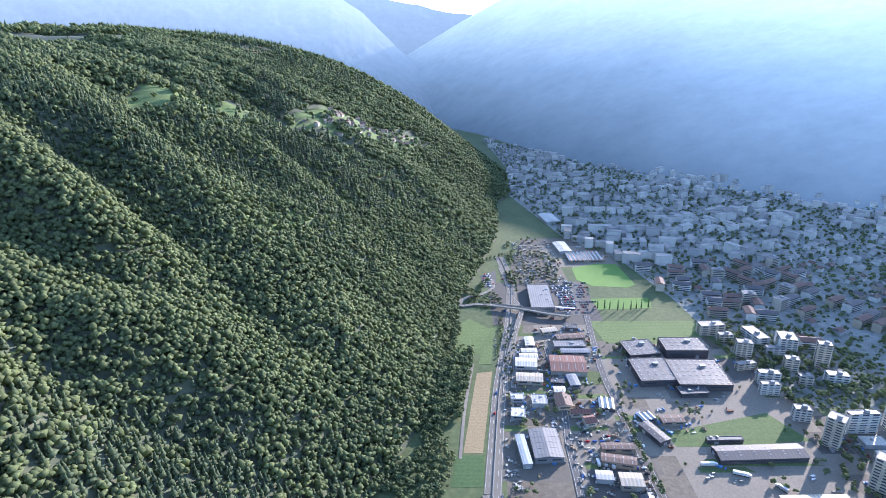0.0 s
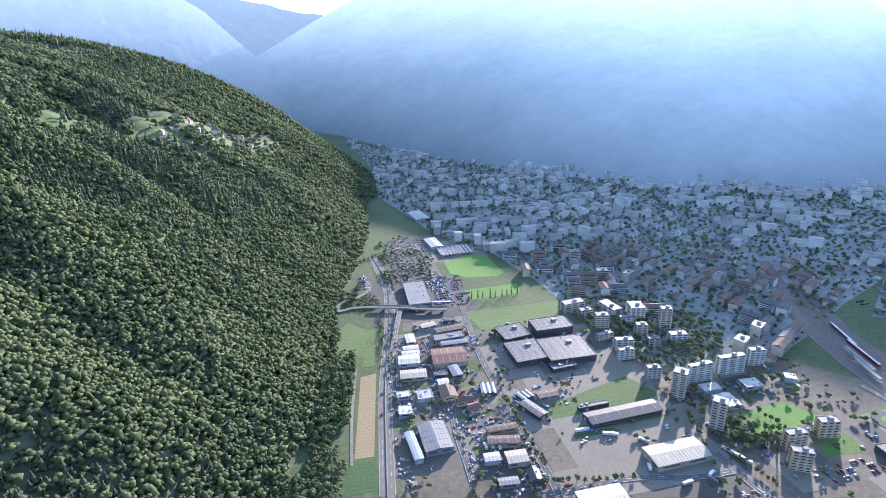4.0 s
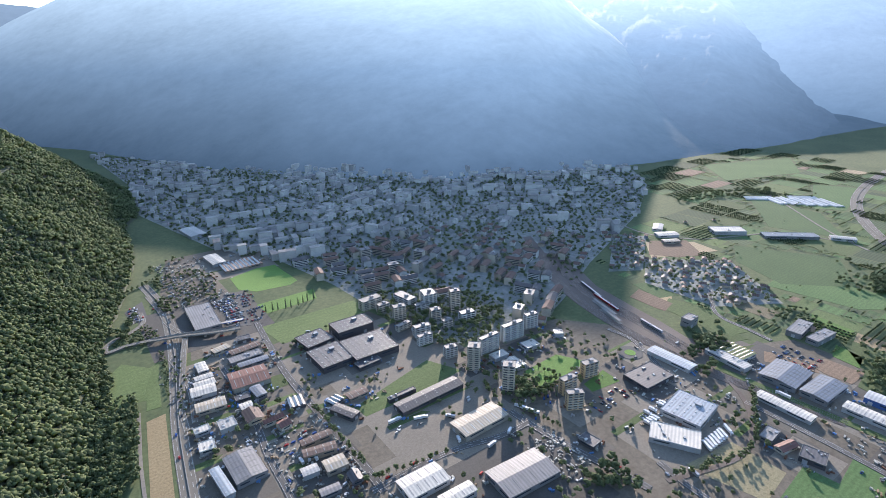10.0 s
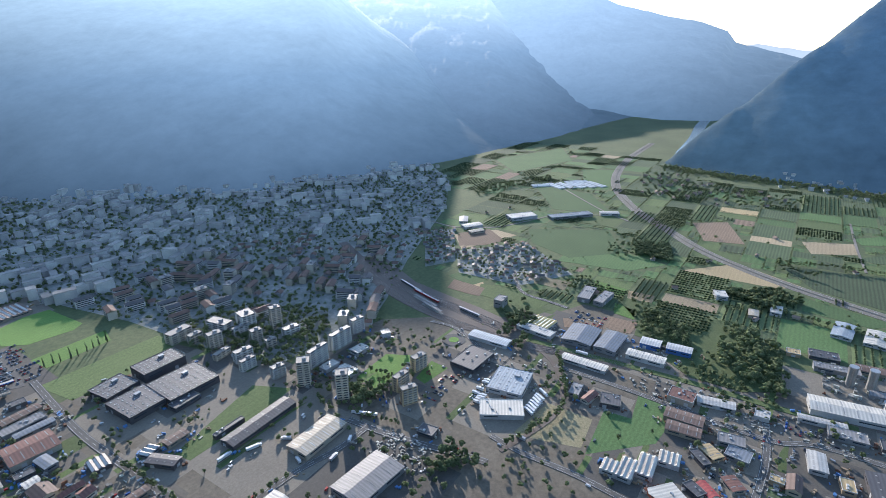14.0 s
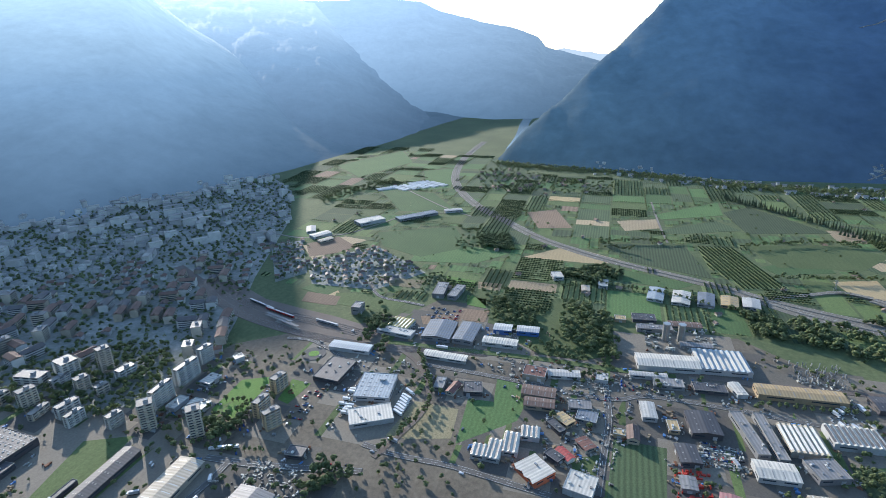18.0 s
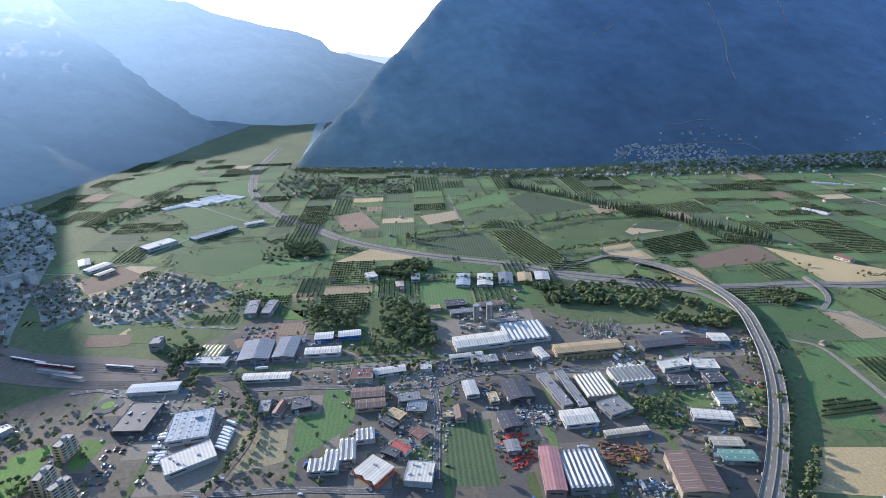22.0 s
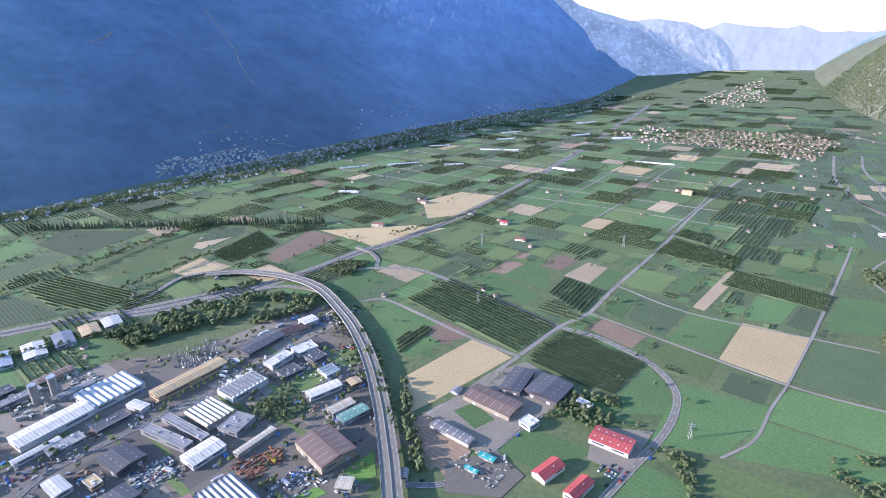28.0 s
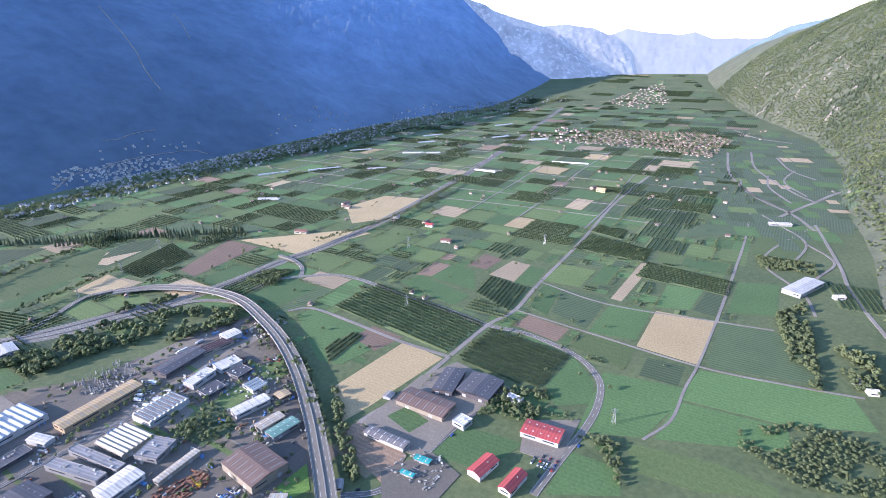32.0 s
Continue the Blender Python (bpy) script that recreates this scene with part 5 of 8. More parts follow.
def quilt(x0, x1, y0, y1, seed, rows, cells, joined=True, shares=(27, 17, 20, 29, 3, 3, 1.5)):
    """Strips of fields between tracks, in rows along x; where a plot is partly taken, its free quarters become small plots."""
    rng = random.Random(seed)
    made, flat, edges = [], {}, []
    taken = [(min(a for a, b in p), max(a for a, b in p), min(b for a, b in p), max(b for a, b in p), p) for p in [q for k, q in FIELDS[:HAND]] + [YARD, TOWN] + SUBURBS]

    def clear(x, y, dx, dy):
        if x + dx / 2 < foot(y + dy / 2) + dx / 2:
            return False
        close = [q[4] for q in taken if x < q[1] and x + dx > q[0] and y < q[3] and y + dy > q[2]]
        return not any(inside(x + dx * a, y + dy * b, p) for p in close for a in (0.08, 0.36, 0.64, 0.92) for b in (0.08, 0.36, 0.64, 0.92))

    def plot(x, y, dx, dy, depth):
        if not clear(x, y, dx, dy):
            if depth < 2 and min(dx, dy) > 16:
                for a in (0, 0.5):
                    for b in (0, 0.5):
                        plot(x + dx * a, y + dy * b, dx / 2, dy / 2, depth + 1)
            return
        g = 2 if depth == 0 else 0.8
        q = [(x + g, y + g), (x + dx - g, y + g), (x + dx - g, y + dy - g), (x + g, y + dy - g)]
        kind = rng.choices(("crop", "darkcrop", "meadow", "orchard", "tan", "brown", "stubble"), shares if depth == 0 else (34, 20, 30, 16, 0, 1, 0))[0]
        if joined or depth:
            vs, fs = flat.setdefault(kind, ([], []))
            fs.append(tuple(range(len(vs), len(vs) + 4)))
            vs += [(a, b, float(floor_z(a, b)) + 0.03) for a, b in q]
        else:
            field(kind, q, 0.03)
        if rng.random() < 0.5:
            edges.extend((x + dx * t, y + rng.uniform(-1, 1)) for t in np.arange(0, 1, 5 / dx))
        if rng.random() < 0.38:
            edges.extend((x + rng.uniform(-1, 1), y + dy * t) for t in np.arange(0, 1, 5 / dy))
        if kind == "orchard":
            made.append(q)

    y = y0
    while y < y1 - 30:
        dy = min(rng.uniform(*rows), y1 - y)
        x = x0 + rng.uniform(0, 30)
        while x < x1 - 20:
            dx = min(rng.uniform(*cells), x1 - x)
            plot(x, y, dx, dy, 0)
            x += dx
        y += dy
    for kind, (vs, fs) in flat.items():
        tagged(piece("field_strips", vs, fs, FAR_FIELD[kind]), FIELD_WORDS[kind] + ", in many strips across the plain", "field", kind="structure")
    gen = np.random.default_rng(seed)
    e = np.array([p for p in edges if not near_road(*p, 2)])
    scatter("field_hedges", "bushes and hedges along the field edges", e[:, 0], e[:, 1], floor_z(e[:, 0], e[:, 1]) - 0.2, gen.uniform(1.0, 4.2, len(e)), [clump_tree(gen, 3, 1.0, 0.6, False, True) for _ in range(6)], M_LEAF, seed)
    return made


HAND = len(FIELDS)
WEST = (18, 24, 12, 42, 2, 2, 0.6)
orchard_rows([p for k, p in FIELDS if k == "orchard"], 6.8, 2.0, 2.9, 71)
far_orchards = quilt(20, 1500, -960, -390, 1, (45, 90), (28, 85), False) + quilt(20, 1500, -1700, -960, 5, (60, 110), (35, 100)) + quilt(120, 1470, -3400, -1700, 2, (45, 110), (40, 110)) + quilt(680, 1560, -390, 620, 3, (40, 85), (30, 90), False, WEST) + quilt(1150, 1900, 620, 900, 4, (40, 80), (50, 100), True, WEST) + quilt(1560, 1800, 300, 620, 6, (40, 80), (40, 80), True, WEST) + quilt(260, 1290, -4750, -3400, 8, (80, 150), (80, 200))
orchard_rows(far_orchards, 8.0, 4.6, 2.8, 72, M_FRUIT)

TREES = [tree_proto("broad_tree", "green broad-leaved tree with a rounded uneven crown", 10, 3.4, s) for s in (1, 2, 3)]
POPLARS = [tree_proto("poplar", "tall slender dark green poplar", 14, 2.2, s, True, M_LEAF2) for s in (4, 5)]

# ---- woods, hedges and rows of trees ----
wood_patch([(760, -175), (745, -235), (742, -306), (700, -380), (634, -430), (590, -408), (612, -339), (675, -280), (690, -197)], 12, 7.2, 501, "dense stand of green trees on the valley floor")
wood_patch([(594, 286), (613, 262), (532, 239), (524, 286)], 10.5, 5.6, 503, "dense stand of green trees on the valley floor")
wood_patch([(311, 232), (345, 224), (352, 194), (332, 191), (295, 218)], 12, 6.4, 504, "dense stand of green trees on the valley floor")
wood_patch([(-25, -786), (-58, -844), (-71, -683), (-76, -609), (-49, -643)], 9, 4.8, 505, "dense stand of green trees on the valley floor")
wood_patch([(-78, -746), (-130, -715), (-130, -638), (-103, -636)], 10.5, 5.6, 506, "dense stand of green trees on the valley floor")
wood_patch([(-1, -495), (-52, -548), (-127, -546), (-125, -472), (-55, -450), (-7, -481)], 4.8, 4.5, 507, "dense stand of green trees on the valley floor")
wood_patch([(384, -367), (349, -342), (258, -269), (270, -261), (329, -312)], 9, 4.8, 508, "dense stand of green trees on the valley floor", -2)
wood_patch([(506, -410), (434, -378), (336, -307), (332, -291), (406, -342)], 9, 4.8, 509, "dense stand of green trees on the valley floor", -2)
wood_patch([(218, -454), (165, -474), (163, -411), (199, -410), (218, -398)], 6.75, 4.5, 510, "dense stand of green trees on the valley floor")
wood_patch([(-41, 569), (15, 579), (-6, 436), (-41, 442)], 10.5, 5.6, 511, "dense stand of green trees on the valley floor")
wood_patch([(701, -506), (702, -553), (661, -577), (641, -511)], 7.5, 4.5, 512, "dense stand of green trees on the valley floor")
wood_patch([(701, -453), (730, -424), (754, -366), (764, -329), (790, -377)], 9, 4.8, 513, "dense stand of green trees on the valley floor")
wood_patch([(985, 241), (1010, 179), (918, 153), (924, 216)], 9, 4.8, 514, "dense stand of green trees on the valley floor")
wood_patch([(837, 74), (884, 2), (852, -35), (801, 0)], 10.5, 5.6, 515, "dense stand of green trees on the valley floor")
wood_patch([(775, 183), (781, 139), (674, 82), (621, 112), (663, 151)], 7.5, 11, 516, "scattered green trees and bushes over rough ground")
wood_patch([(613, 324), (662, 306), (614, 272), (587, 292)], 9, 4.8, 517, "dense stand of green trees on the valley floor")
wood_patch([(374, 334), (372, 348), (359, 370), (337, 337)], 10.5, 5.6, 518, "dense stand of green trees on the valley floor")
tree_row([(1385, -255), (1283, -350), (1139, -470), (1030, -565), (901, -668)], 15, 9, POPLARS, "row of trees 19", 619)
tree_row([(960, -47), (1000, 4), (1036, -144)], 9, 7.5, TREES, "row of trees 20", 620)
tree_row([(1034, -247), (1082, -361), (1103, -514)], 9, 7.5, TREES, "row of trees 21", 621)
tree_row([(195, 702), (228, 696), (269, 701)], 10.5, 8.75, POPLARS, "row of trees 22", 622)
tree_row([(157, 338), (191, 329), (235, 323)], 7.5, 6.25, TREES, "row of trees 23", 623)
tree_row([(161, 458), (162, 405), (163, 350)], 7.5, 6.25, TREES, "row of trees 24", 624)
tree_row([(328, 343), (331, 314), (342, 280)], 6, 5, TREES, "row of trees 25", 625)
tree_row([(536, -163), (540, -205), (545, -252)], 7, 7.5, TREES, "row of trees 26", 626)
tree_row([(503, -412), (432, -372), (362, -322), (314, -283)], 7.5, 6.25, TREES, "row of trees 27", 627)
tree_row([(544, 206), (505, 183), (464, 163), (428, 163), (366, 183)], 9, 7.5, TREES, "row of trees 28", 628)
tree_row([(357, 358), (399, 342), (395, 371)], 7.5, 6.25, TREES, "row of trees 30", 630)
tree_row([(878, -649), (929, -584), (1063, -547), (1151, -424)], 12, 10, POPLARS, "row of trees 31", 631)
tree_row([(925, -425), (899, -312), (889, -253)], 9, 7.5, TREES, "row of trees 32", 632)
tree_row([(726, -697), (691, -898), (730, -1251)], 9, 7.5, TREES, "row of trees 33", 633)
wood_patch([(-86, 356), (-57, 357), (-27, 437), (-2, 570), (-32, 571), (-70, 429)], 7.5, 4.5, 534, "dense stand of green trees on the valley floor")
wood_patch([(-44, 689), (-3, 714), (-1, 639), (-18, 546)], 7.5, 4.5, 535, "dense stand of green trees on the valley floor")
wood_patch([(-2, 755), (16, 781), (48, 811), (24, 738)], 7.5, 4.5, 536, "dense stand of green trees on the valley floor")
wood_patch([(12, -1017), (-73, -1020), (-76, -969), (4, -963)], 7.5, 4.5, 537, "dense stand of green trees on the valley floor")
wood_patch([(115, -429), (83, -429), (66, -367), (80, -390)], 6.75, 4.5, 538, "dense stand of green trees on the valley floor")
wood_patch([(697, 136), (718, 82), (627, 69), (618, 108)], 7.5, 11, 539, "scattered green trees and bushes over rough ground")
tree_row([(779, 53), (802, -6), (788, -95), (763, -149)], 9, 7.5, TREES, "row of trees 40", 640)
wood_patch([(98, 951), (180, 913), (152, 791), (84, 810)], 6, 8.8, 541, "scattered green trees and bushes over rough ground")
wood_patch([(-15, 867), (3, 858), (-4, 691), (-23, 691)], 7.5, 4.5, 542, "dense stand of green trees on the valley floor")
wood_patch([(-27, 604), (16, 600), (5, 531), (-30, 545)], 6, 8.8, 543, "scattered green trees and bushes over rough ground")
wood_patch([(60, 655), (74, 649), (55, 521), (44, 526)], 4.5, 6.6, 544, "scattered green trees and bushes over rough ground")
wood_patch([(94, 1018), (93, 868), (85, 734), (73, 739), (76, 850)], 6, 4.5, 545, "dense stand of green trees on the valley floor")
wood_patch([(87, 508), (118, 506), (112, 465), (83, 467)], 7.5, 11, 546, "scattered green trees and bushes over rough ground")
wood_patch([(175, 559), (191, 524), (177, 470), (160, 477)], 6, 8.8, 547, "scattered green trees and bushes over rough ground")
wood_patch([(249, 427), (271, 396), (277, 355), (257, 364)], 7.5, 11, 548, "scattered green trees and bushes over rough ground")
wood_patch([(613, 324), (653, 294), (602, 266), (575, 285)], 7.5, 11, 549, "scattered green trees and bushes over rough ground")
wood_patch([(611, -57), (589, -100), (537, -68), (560, -40)], 7.5, 11, 550, "scattered green trees and bushes over rough ground")
wood_patch([(561, 33), (588, -23), (541, -24), (516, 28)], 7.5, 11, 551, "scattered green trees and bushes over rough ground")
wood_patch([(462, -208), (466, -235), (431, -262), (418, -232)], 6, 8.8, 552, "scattered green trees and bushes over rough ground")
wood_patch([(519, -267), (439, -239), (446, -224), (498, -233)], 7.5, 11, 553, "scattered green trees and bushes over rough ground")
tree_row([(-57, 709), (-25, 829), (101, 939)], 6, 5, TREES, "row of trees 54", 654)
for k, ob in enumerate(TREES + POPLARS):
    ob.matrix_basis = pose(345 + 9 * k, 345 - 8 * k, 0.05)


BUILT = []


def built(style, x, y, w, d, turn, h, colour):
    if style not in ("slab", "house") and h > 5:
        low = h * 0.8
        x, y, h = x * (350 - low) / (350 - h), y * (350 - low) / (350 - h), low
    BUILT.append((x, y, max(w, d) * 0.6))
    return building(style, x, y, w, d, turn, h, colour)



# ---- buildings of the estate ----
built("hall", 85, 602, 11, 21, -1, 6, "white")
built("hall", 82, 581, 19, 9, -2, 5, "white")
built("hall", 80, 569, 21, 10, -2, 5, "white")
built("hall", 75, 552, 25, 18, -7, 7, "white")
built("hall", 75, 521, 29, 16, -6, 7, "beige")
built("flat", 58, 487, 14, 10, -0, 6, "white")
built("flat", 80, 480, 16, 16, -1, 7, "lightgrey")
built("flat", 56, 460, 14, 14, -7, 6, "white")
built("hall", 76, 411, 26, 39, 2, 9, "grey")
built("hall", 55, 405, 8, 39, 5, 7, "lightblue")
built("hall", 122, 546, 40, 34, -5, 9, "redbrown")
built("hall", 122, 515, 11, 21, 4, 7, "bluegrey")
built("flat", 106, 518, 15, 8, -7, 4, "dark")
built("house", 105, 480, 16, 21, 1, 8, "brown")
built("hall", 104, 497, 12, 10, -1, 7, "white")
built("saw", 148, 475, 16, 20, -9, 6, "dark")
built("house", 119, 461, 20, 6, 2, 8, "redbrown")
built("house", 125, 448, 11, 11, 10, 8, "redbrown")
built("hall", 141, 408, 29, 8, -1, 7, "brown")
built("hall", 137, 390, 30, 10, -12, 8, "brown")
built("hall", 141, 366, 19, 15, -4, 8, "beige")
built("hall", 120, 372, 14, 10, -5, 7, "lightgrey")
built("house", 149, 344, 10, 13, -4, 7, "dark")
built("hall", 125, 342, 17, 8, -6, 6, "grey")
built("flat", 133, 595, 38, 14, 1, 6, "grey")
built("hall", 137, 578, 34, 9, -1, 6, "bluegrey")
built("hall", 138, 614, 36, 12, 5, 6, "brown")
built("flat", 145, 642, 16, 11, -8, 5, "dark")
built("hall", 114, 633, 20, 11, 12, 5, "beige")
built("solar", 214, 579, 37, 34, 7, 9, "dark")
built("solar", 264, 577, 49, 31, -1, 14, "dark")
built("solar", 213, 530, 41, 46, 2, 10, "dark")
built("solar", 260, 523, 56, 51, -2, 10.4, "dark")
built("flat", 243, 494, 29, 13, 4, 7, "dark")
built("saw", 182, 453, 15, 12, 18, 6, "bluegrey")
built("hall", 181, 428, 12, 29, 24, 7, "dark")
built("hall", 205, 448, 22, 11, 2, 6, "brown")
built("dormer", 264, 399, 78, 18, 2, 8, "dark")
built("flat", 243, 420, 33, 5, 1, 5, "dark")
built("hall", 279, 335, 53, 25, 1, 9, "beige")
built("hall", 191, 302, 39, 24, -1, 9, "white")
built("hall", 205, 273, 31, 12, -2, 9, "white")
built("hall", 264, 259, 54, 34, -4, 9, "grey")
built("solar", 456, 223, 39, 45, -81, 8, "lightblue")
built("flat", 410, 209, 44, 26, -60, 7, "white")
built("flat", 475, 282, 32, 45, -93, 7, "dark")
built("hall", 526, 287, 53, 16, -89, 7, "lightblue")
built("saw", 599, 249, 31, 27, -96, 7.5, "yellow")
built("flat", 577, 248, 49, 15, -96, 7, "lightgrey")
built("hall", 593, 193, 37, 46, -88, 9, "bluegrey")
built("hall", 595, 157, 26, 47, -92, 9, "bluegrey")
built("hall", 537, 169, 53, 13, -91, 6, "white")
built("flat", 482, 158, 11, 21, -85, 6, "grey")
built("house", 479, 142, 9, 20, -102, 6, "redbrown")
built("flat", 482, 121, 20, 19, -77, 7, "dark")
built("flat", 618, 321, 13, 19, -87, 15, "grey")
built("flat", 713, 229, 17, 44, -85, 9, "grey")
built("flat", 711, 204, 14, 42, -95, 9, "grey")
built("flat", 343, 253, 17, 13, -84, 6, "dark")
built("hall", 618, 115, 23, 17, -87, 9, "bluewall")
built("hall", 621, 83, 28, 15, -86, 9, "bluewall")
built("hall", 584, 112, 43, 15, -89, 8, "white")
built("saw", 389, 92, 14, 16, -88, 8, "white")
built("saw", 394, 79, 14, 26, -90, 8, "white")
built("saw", 407, 66, 15, 28, -87, 8, "white")
built("saw", 426, 51, 18, 16, -85, 8, "white")
built("zig", 378, 40, 27, 23, -131, 9, "white")
built("flat", 372, 1, 24, 24, -101, 8, "white")
built("house", 408, 17, 17, 9, -132, 6, "red")
built("flat", 402, 26, 16, 10, -124, 6, "dark")
built("hall", 425, -0, 16, 12, -139, 6, "redbrown")
built("hall", 456, 22, 18, 12, -129, 6, "tan")
built("flat", 445, 29, 20, 8, -134, 5, "dark")
built("hall", 492, 52, 35, 17, -89, 8, "brown")
built("hall", 474, 49, 31, 15, -86, 7, "brown")
built("flat", 482, 9, 23, 15, -83, 7, "grey")
built("flat", 466, 1, 20, 16, -97, 6, "bluegrey")
built("flat", 527, 61, 25, 20, -92, 9, "redbrown")
built("hall", 536, 30, 35, 13, -81, 6, "lightgrey")
built("flat", 540, -11, 13, 14, -90, 6, "lightgrey")
built("hall", 587, -81, 67, 27, -82, 10, "white")
built("saw", 605, -140, 55, 45, -84, 10, "lightblue")
built("flat", 548, -80, 31, 16, -85, 6, "grey")
built("flat", 550, -121, 33, 15, -85, 6, "dark")
built("hall", 555, -149, 11, 23, -74, 6, "white")
built("hall", 559, -207, 83, 20, -86, 9, "tan")
built("hall", 564, -301, 57, 24, -84, 8, "dark")
built("flat", 512, -291, 32, 16, -82, 9, "white")
built("saw", 497, -236, 45, 29, -86, 10, "white")
built("flat", 480, -145, 11, 62, -77, 8, "grey")
built("flat", 480, -163, 9, 66, -82, 8, "grey")
built("saw", 482, -190, 33, 41, -85, 9, "beige")
built("flat", 445, -198, 27, 24, -72, 8, "grey")
built("hall", 432, -157, 33, 22, -86, 8, "white")
built("hall", 409, -196, 43, 7, -85, 6, "beige")
built("hall", 482, -106, 27, 34, -83, 9, "dark")
built("hall", 434, -88, 18, 24, -80, 8, "dark")
built("hall", 399, -85, 13, 15, -87, 6, "grey")
built("hall", 491, -57, 14, 26, -84, 7, "lightgrey")
built("flat", 475, -79, 10, 16, -83, 5, "tan")
built("house", 452, -42, 11, 20, -89, 8, "brown")
built("flat", 451, -30, 11, 8, -94, 5, "tan")
built("hall", 362, -112, 17, 51, -96, 12, "pink")
built("saw", 361, -140, 37, 45, -90, 11, "bluegrey")
built("hall", 347, -230, 47, 36, 173, 12, "brown")
built("hall", 367, -280, 14, 30, 172, 7, "green")
built("hall", 385, -280, 12, 27, 172, 7, "beige")
built("hall", 422, -287, 14, 37, 167, 8, "white")
built("hall", 409, -318, 13, 13, 167, 6, "tan")
built("saw", 449, -315, 21, 18, 173, 7, "white")
built("flat", 484, -286, 19, 23, 177, 6, "dark")
built("flat", 486, -324, 20, 20, 179, 6, "dark")
built("flat", 511, -327, 20, 27, 171, 7, "white")
built("saw", 561, -344, 18, 46, 170, 7, "redbrown")
built("hall", 565, -373, 19, 21, 172, 8, "white")
built("hall", 272, -321, 46, 11, -179, 6, "stripes")
built("hall", 269, -383, 57, 27, -180, 8, "brown")
built("hall", 269, -429, 23, 44, -169, 8, "dark")
built("hall", 234, -436, 38, 39, -179, 9, "dark")
built("flat", 222, -377, 14, 14, 171, 8, "white")
built("house", 177, -336, 14, 27, 170, 8, "red")
built("house", 147, -333, 12, 27, 173, 8, "red")
built("hall", 149, -402, 37, 21, -176, 8, "red")
built("house", 313, -378, 9, 10, -174, 4, "grey")
built("hall", 228, -317, 15, 6, -176, 3, "teal")
built("hall", 230, -296, 13, 4, -177, 3, "teal")
built("flat", 195, -440, 16, 7, 176, 5, "lightblue")
built("house", 272, -255, 7, 10, -143, 5, "grey")
built("hall", 301, -214, 14, 13, -147, 7, "beige")
built("flat", 117, 731, 33, 79, -2, 8, "grey")
built("hall", 187, 942, 22, 51, 5, 8, "white")
built("saw", 218, 899, 62, 48, 1, 6, "brown")
built("hall", 192, 1123, 30, 63, 9, 9, "lightgrey")
built("slab", 319, 627, 31, 14, 5, 14, "cream")
built("slab", 327, 604, 17, 9, -0, 12, "cream")
built("slab", 365, 607, 33, 16, -80, 12, "white")
built("slab", 333, 571, 17, 11, -14, 20, "beige")
built("slab", 323, 544, 22, 7, 9, 8, "cream")
built("slab", 372, 574, 21, 8, -5, 10, "white")
built("slab", 389, 583, 19, 22, -13, 20, "white")
built("slab", 409, 547, 14, 11, -21, 30, "beige")
built("slab", 371, 540, 14, 10, -16, 16, "cream")
built("slab", 333, 516, 22, 9, -10, 14, "white")
built("slab", 324, 496, 19, 7, -4, 13, "white")
built("slab", 370, 511, 14, 7, -10, 12, "cream")
built("slab", 405, 514, 21, 11, -11, 12, "white")
built("slab", 332, 453, 15, 9, -12, 14, "white")
built("slab", 339, 417, 14, 14, -45, 30, "beige")
built("slab", 342, 362, 13, 13, -47, 32, "beige")
built("slab", 375, 434, 29, 7, 2, 22, "white")
built("slab", 418, 439, 32, 8, -2, 22, "white")
built("slab", 457, 446, 18, 8, -10, 20, "white")
built("slab", 389, 321, 19, 8, -5, 18, "tan")
built("slab", 430, 327, 18, 9, -12, 18, "tan")
built("slab", 373, 298, 17, 8, -29, 20, "tan")
built("flat", 374, 389, 20, 21, -2, 7, "white")
built("flat", 374, 414, 21, 12, -2, 6, "white")
built("flat", 419, 408, 19, 14, -5, 7, "white")
built("flat", 466, 406, 11, 10, -32, 8, "white")


# ---- the town under the mountain ----
def town_house(seed):
    rng = random.Random(seed)
    w, d, h = rng.uniform(9, 13), rng.uniform(8, 11), rng.uniform(8, 11)
    ob = thing("town_house", rng.choice(("cream", "white", "grey")) + " plastered town house with a tiled pitched roof", "house", 0, 0, 0)
    wall = WALL[rng.choice(("white", "cream", "beige", "grey"))]
    e = h * 0.68
    piece("wall", *box_data(w, d, e), wall, ob)
    gable("roof", w, d, e - 0.02, h - e, 0.25, 0.6, rng.choice((M_TILE, M_SLATE, M_SLATE, ROOF["brown"])), ob, True)
    block("chimney", M_CONC, ob, w * 0.2, 1, h - 1.5, 0.8, 0.8, 2)
    return ob


def town_block(seed):
    rng = random.Random(seed)
    w, d, f = rng.uniform(15, 26), rng.uniform(10, 13), rng.randint(4, 6)
    h = f * 2.9
    colour = rng.choice(("white", "cream", "beige"))
    ob = thing("town_block", COLOUR_WORDS[colour] + " plastered block of flats in the shaded town", "apartment block", 0, 0, 0)
    piece("wall", *box_data(w, d, h), WALL[colour], ob)
    if rng.random() < 0.5:
        block("roof", ROOF[rng.choice(("grey", "lightgrey", "cream"))], ob, 0, 0, h + 0.004, w + 0.6, d + 0.6, 0.4)
        block("lift_house", WALL["grey"], ob, 2, 0, h + 0.4, 4, 4, 2.2)
    else:
        gable("roof", w, d, h - 0.02, 2.6, 0.25, 0.5, rng.choice((M_TILE, M_SLATE)), ob, True)
    for k in range(f):
        for s in (-1, 1):
            block("window_band", M_GLASS, ob, 0, s * (d / 2 + 0.02), k * 2.9 + 1.05, w * 0.86, 0.12, 1.35)
    return ob


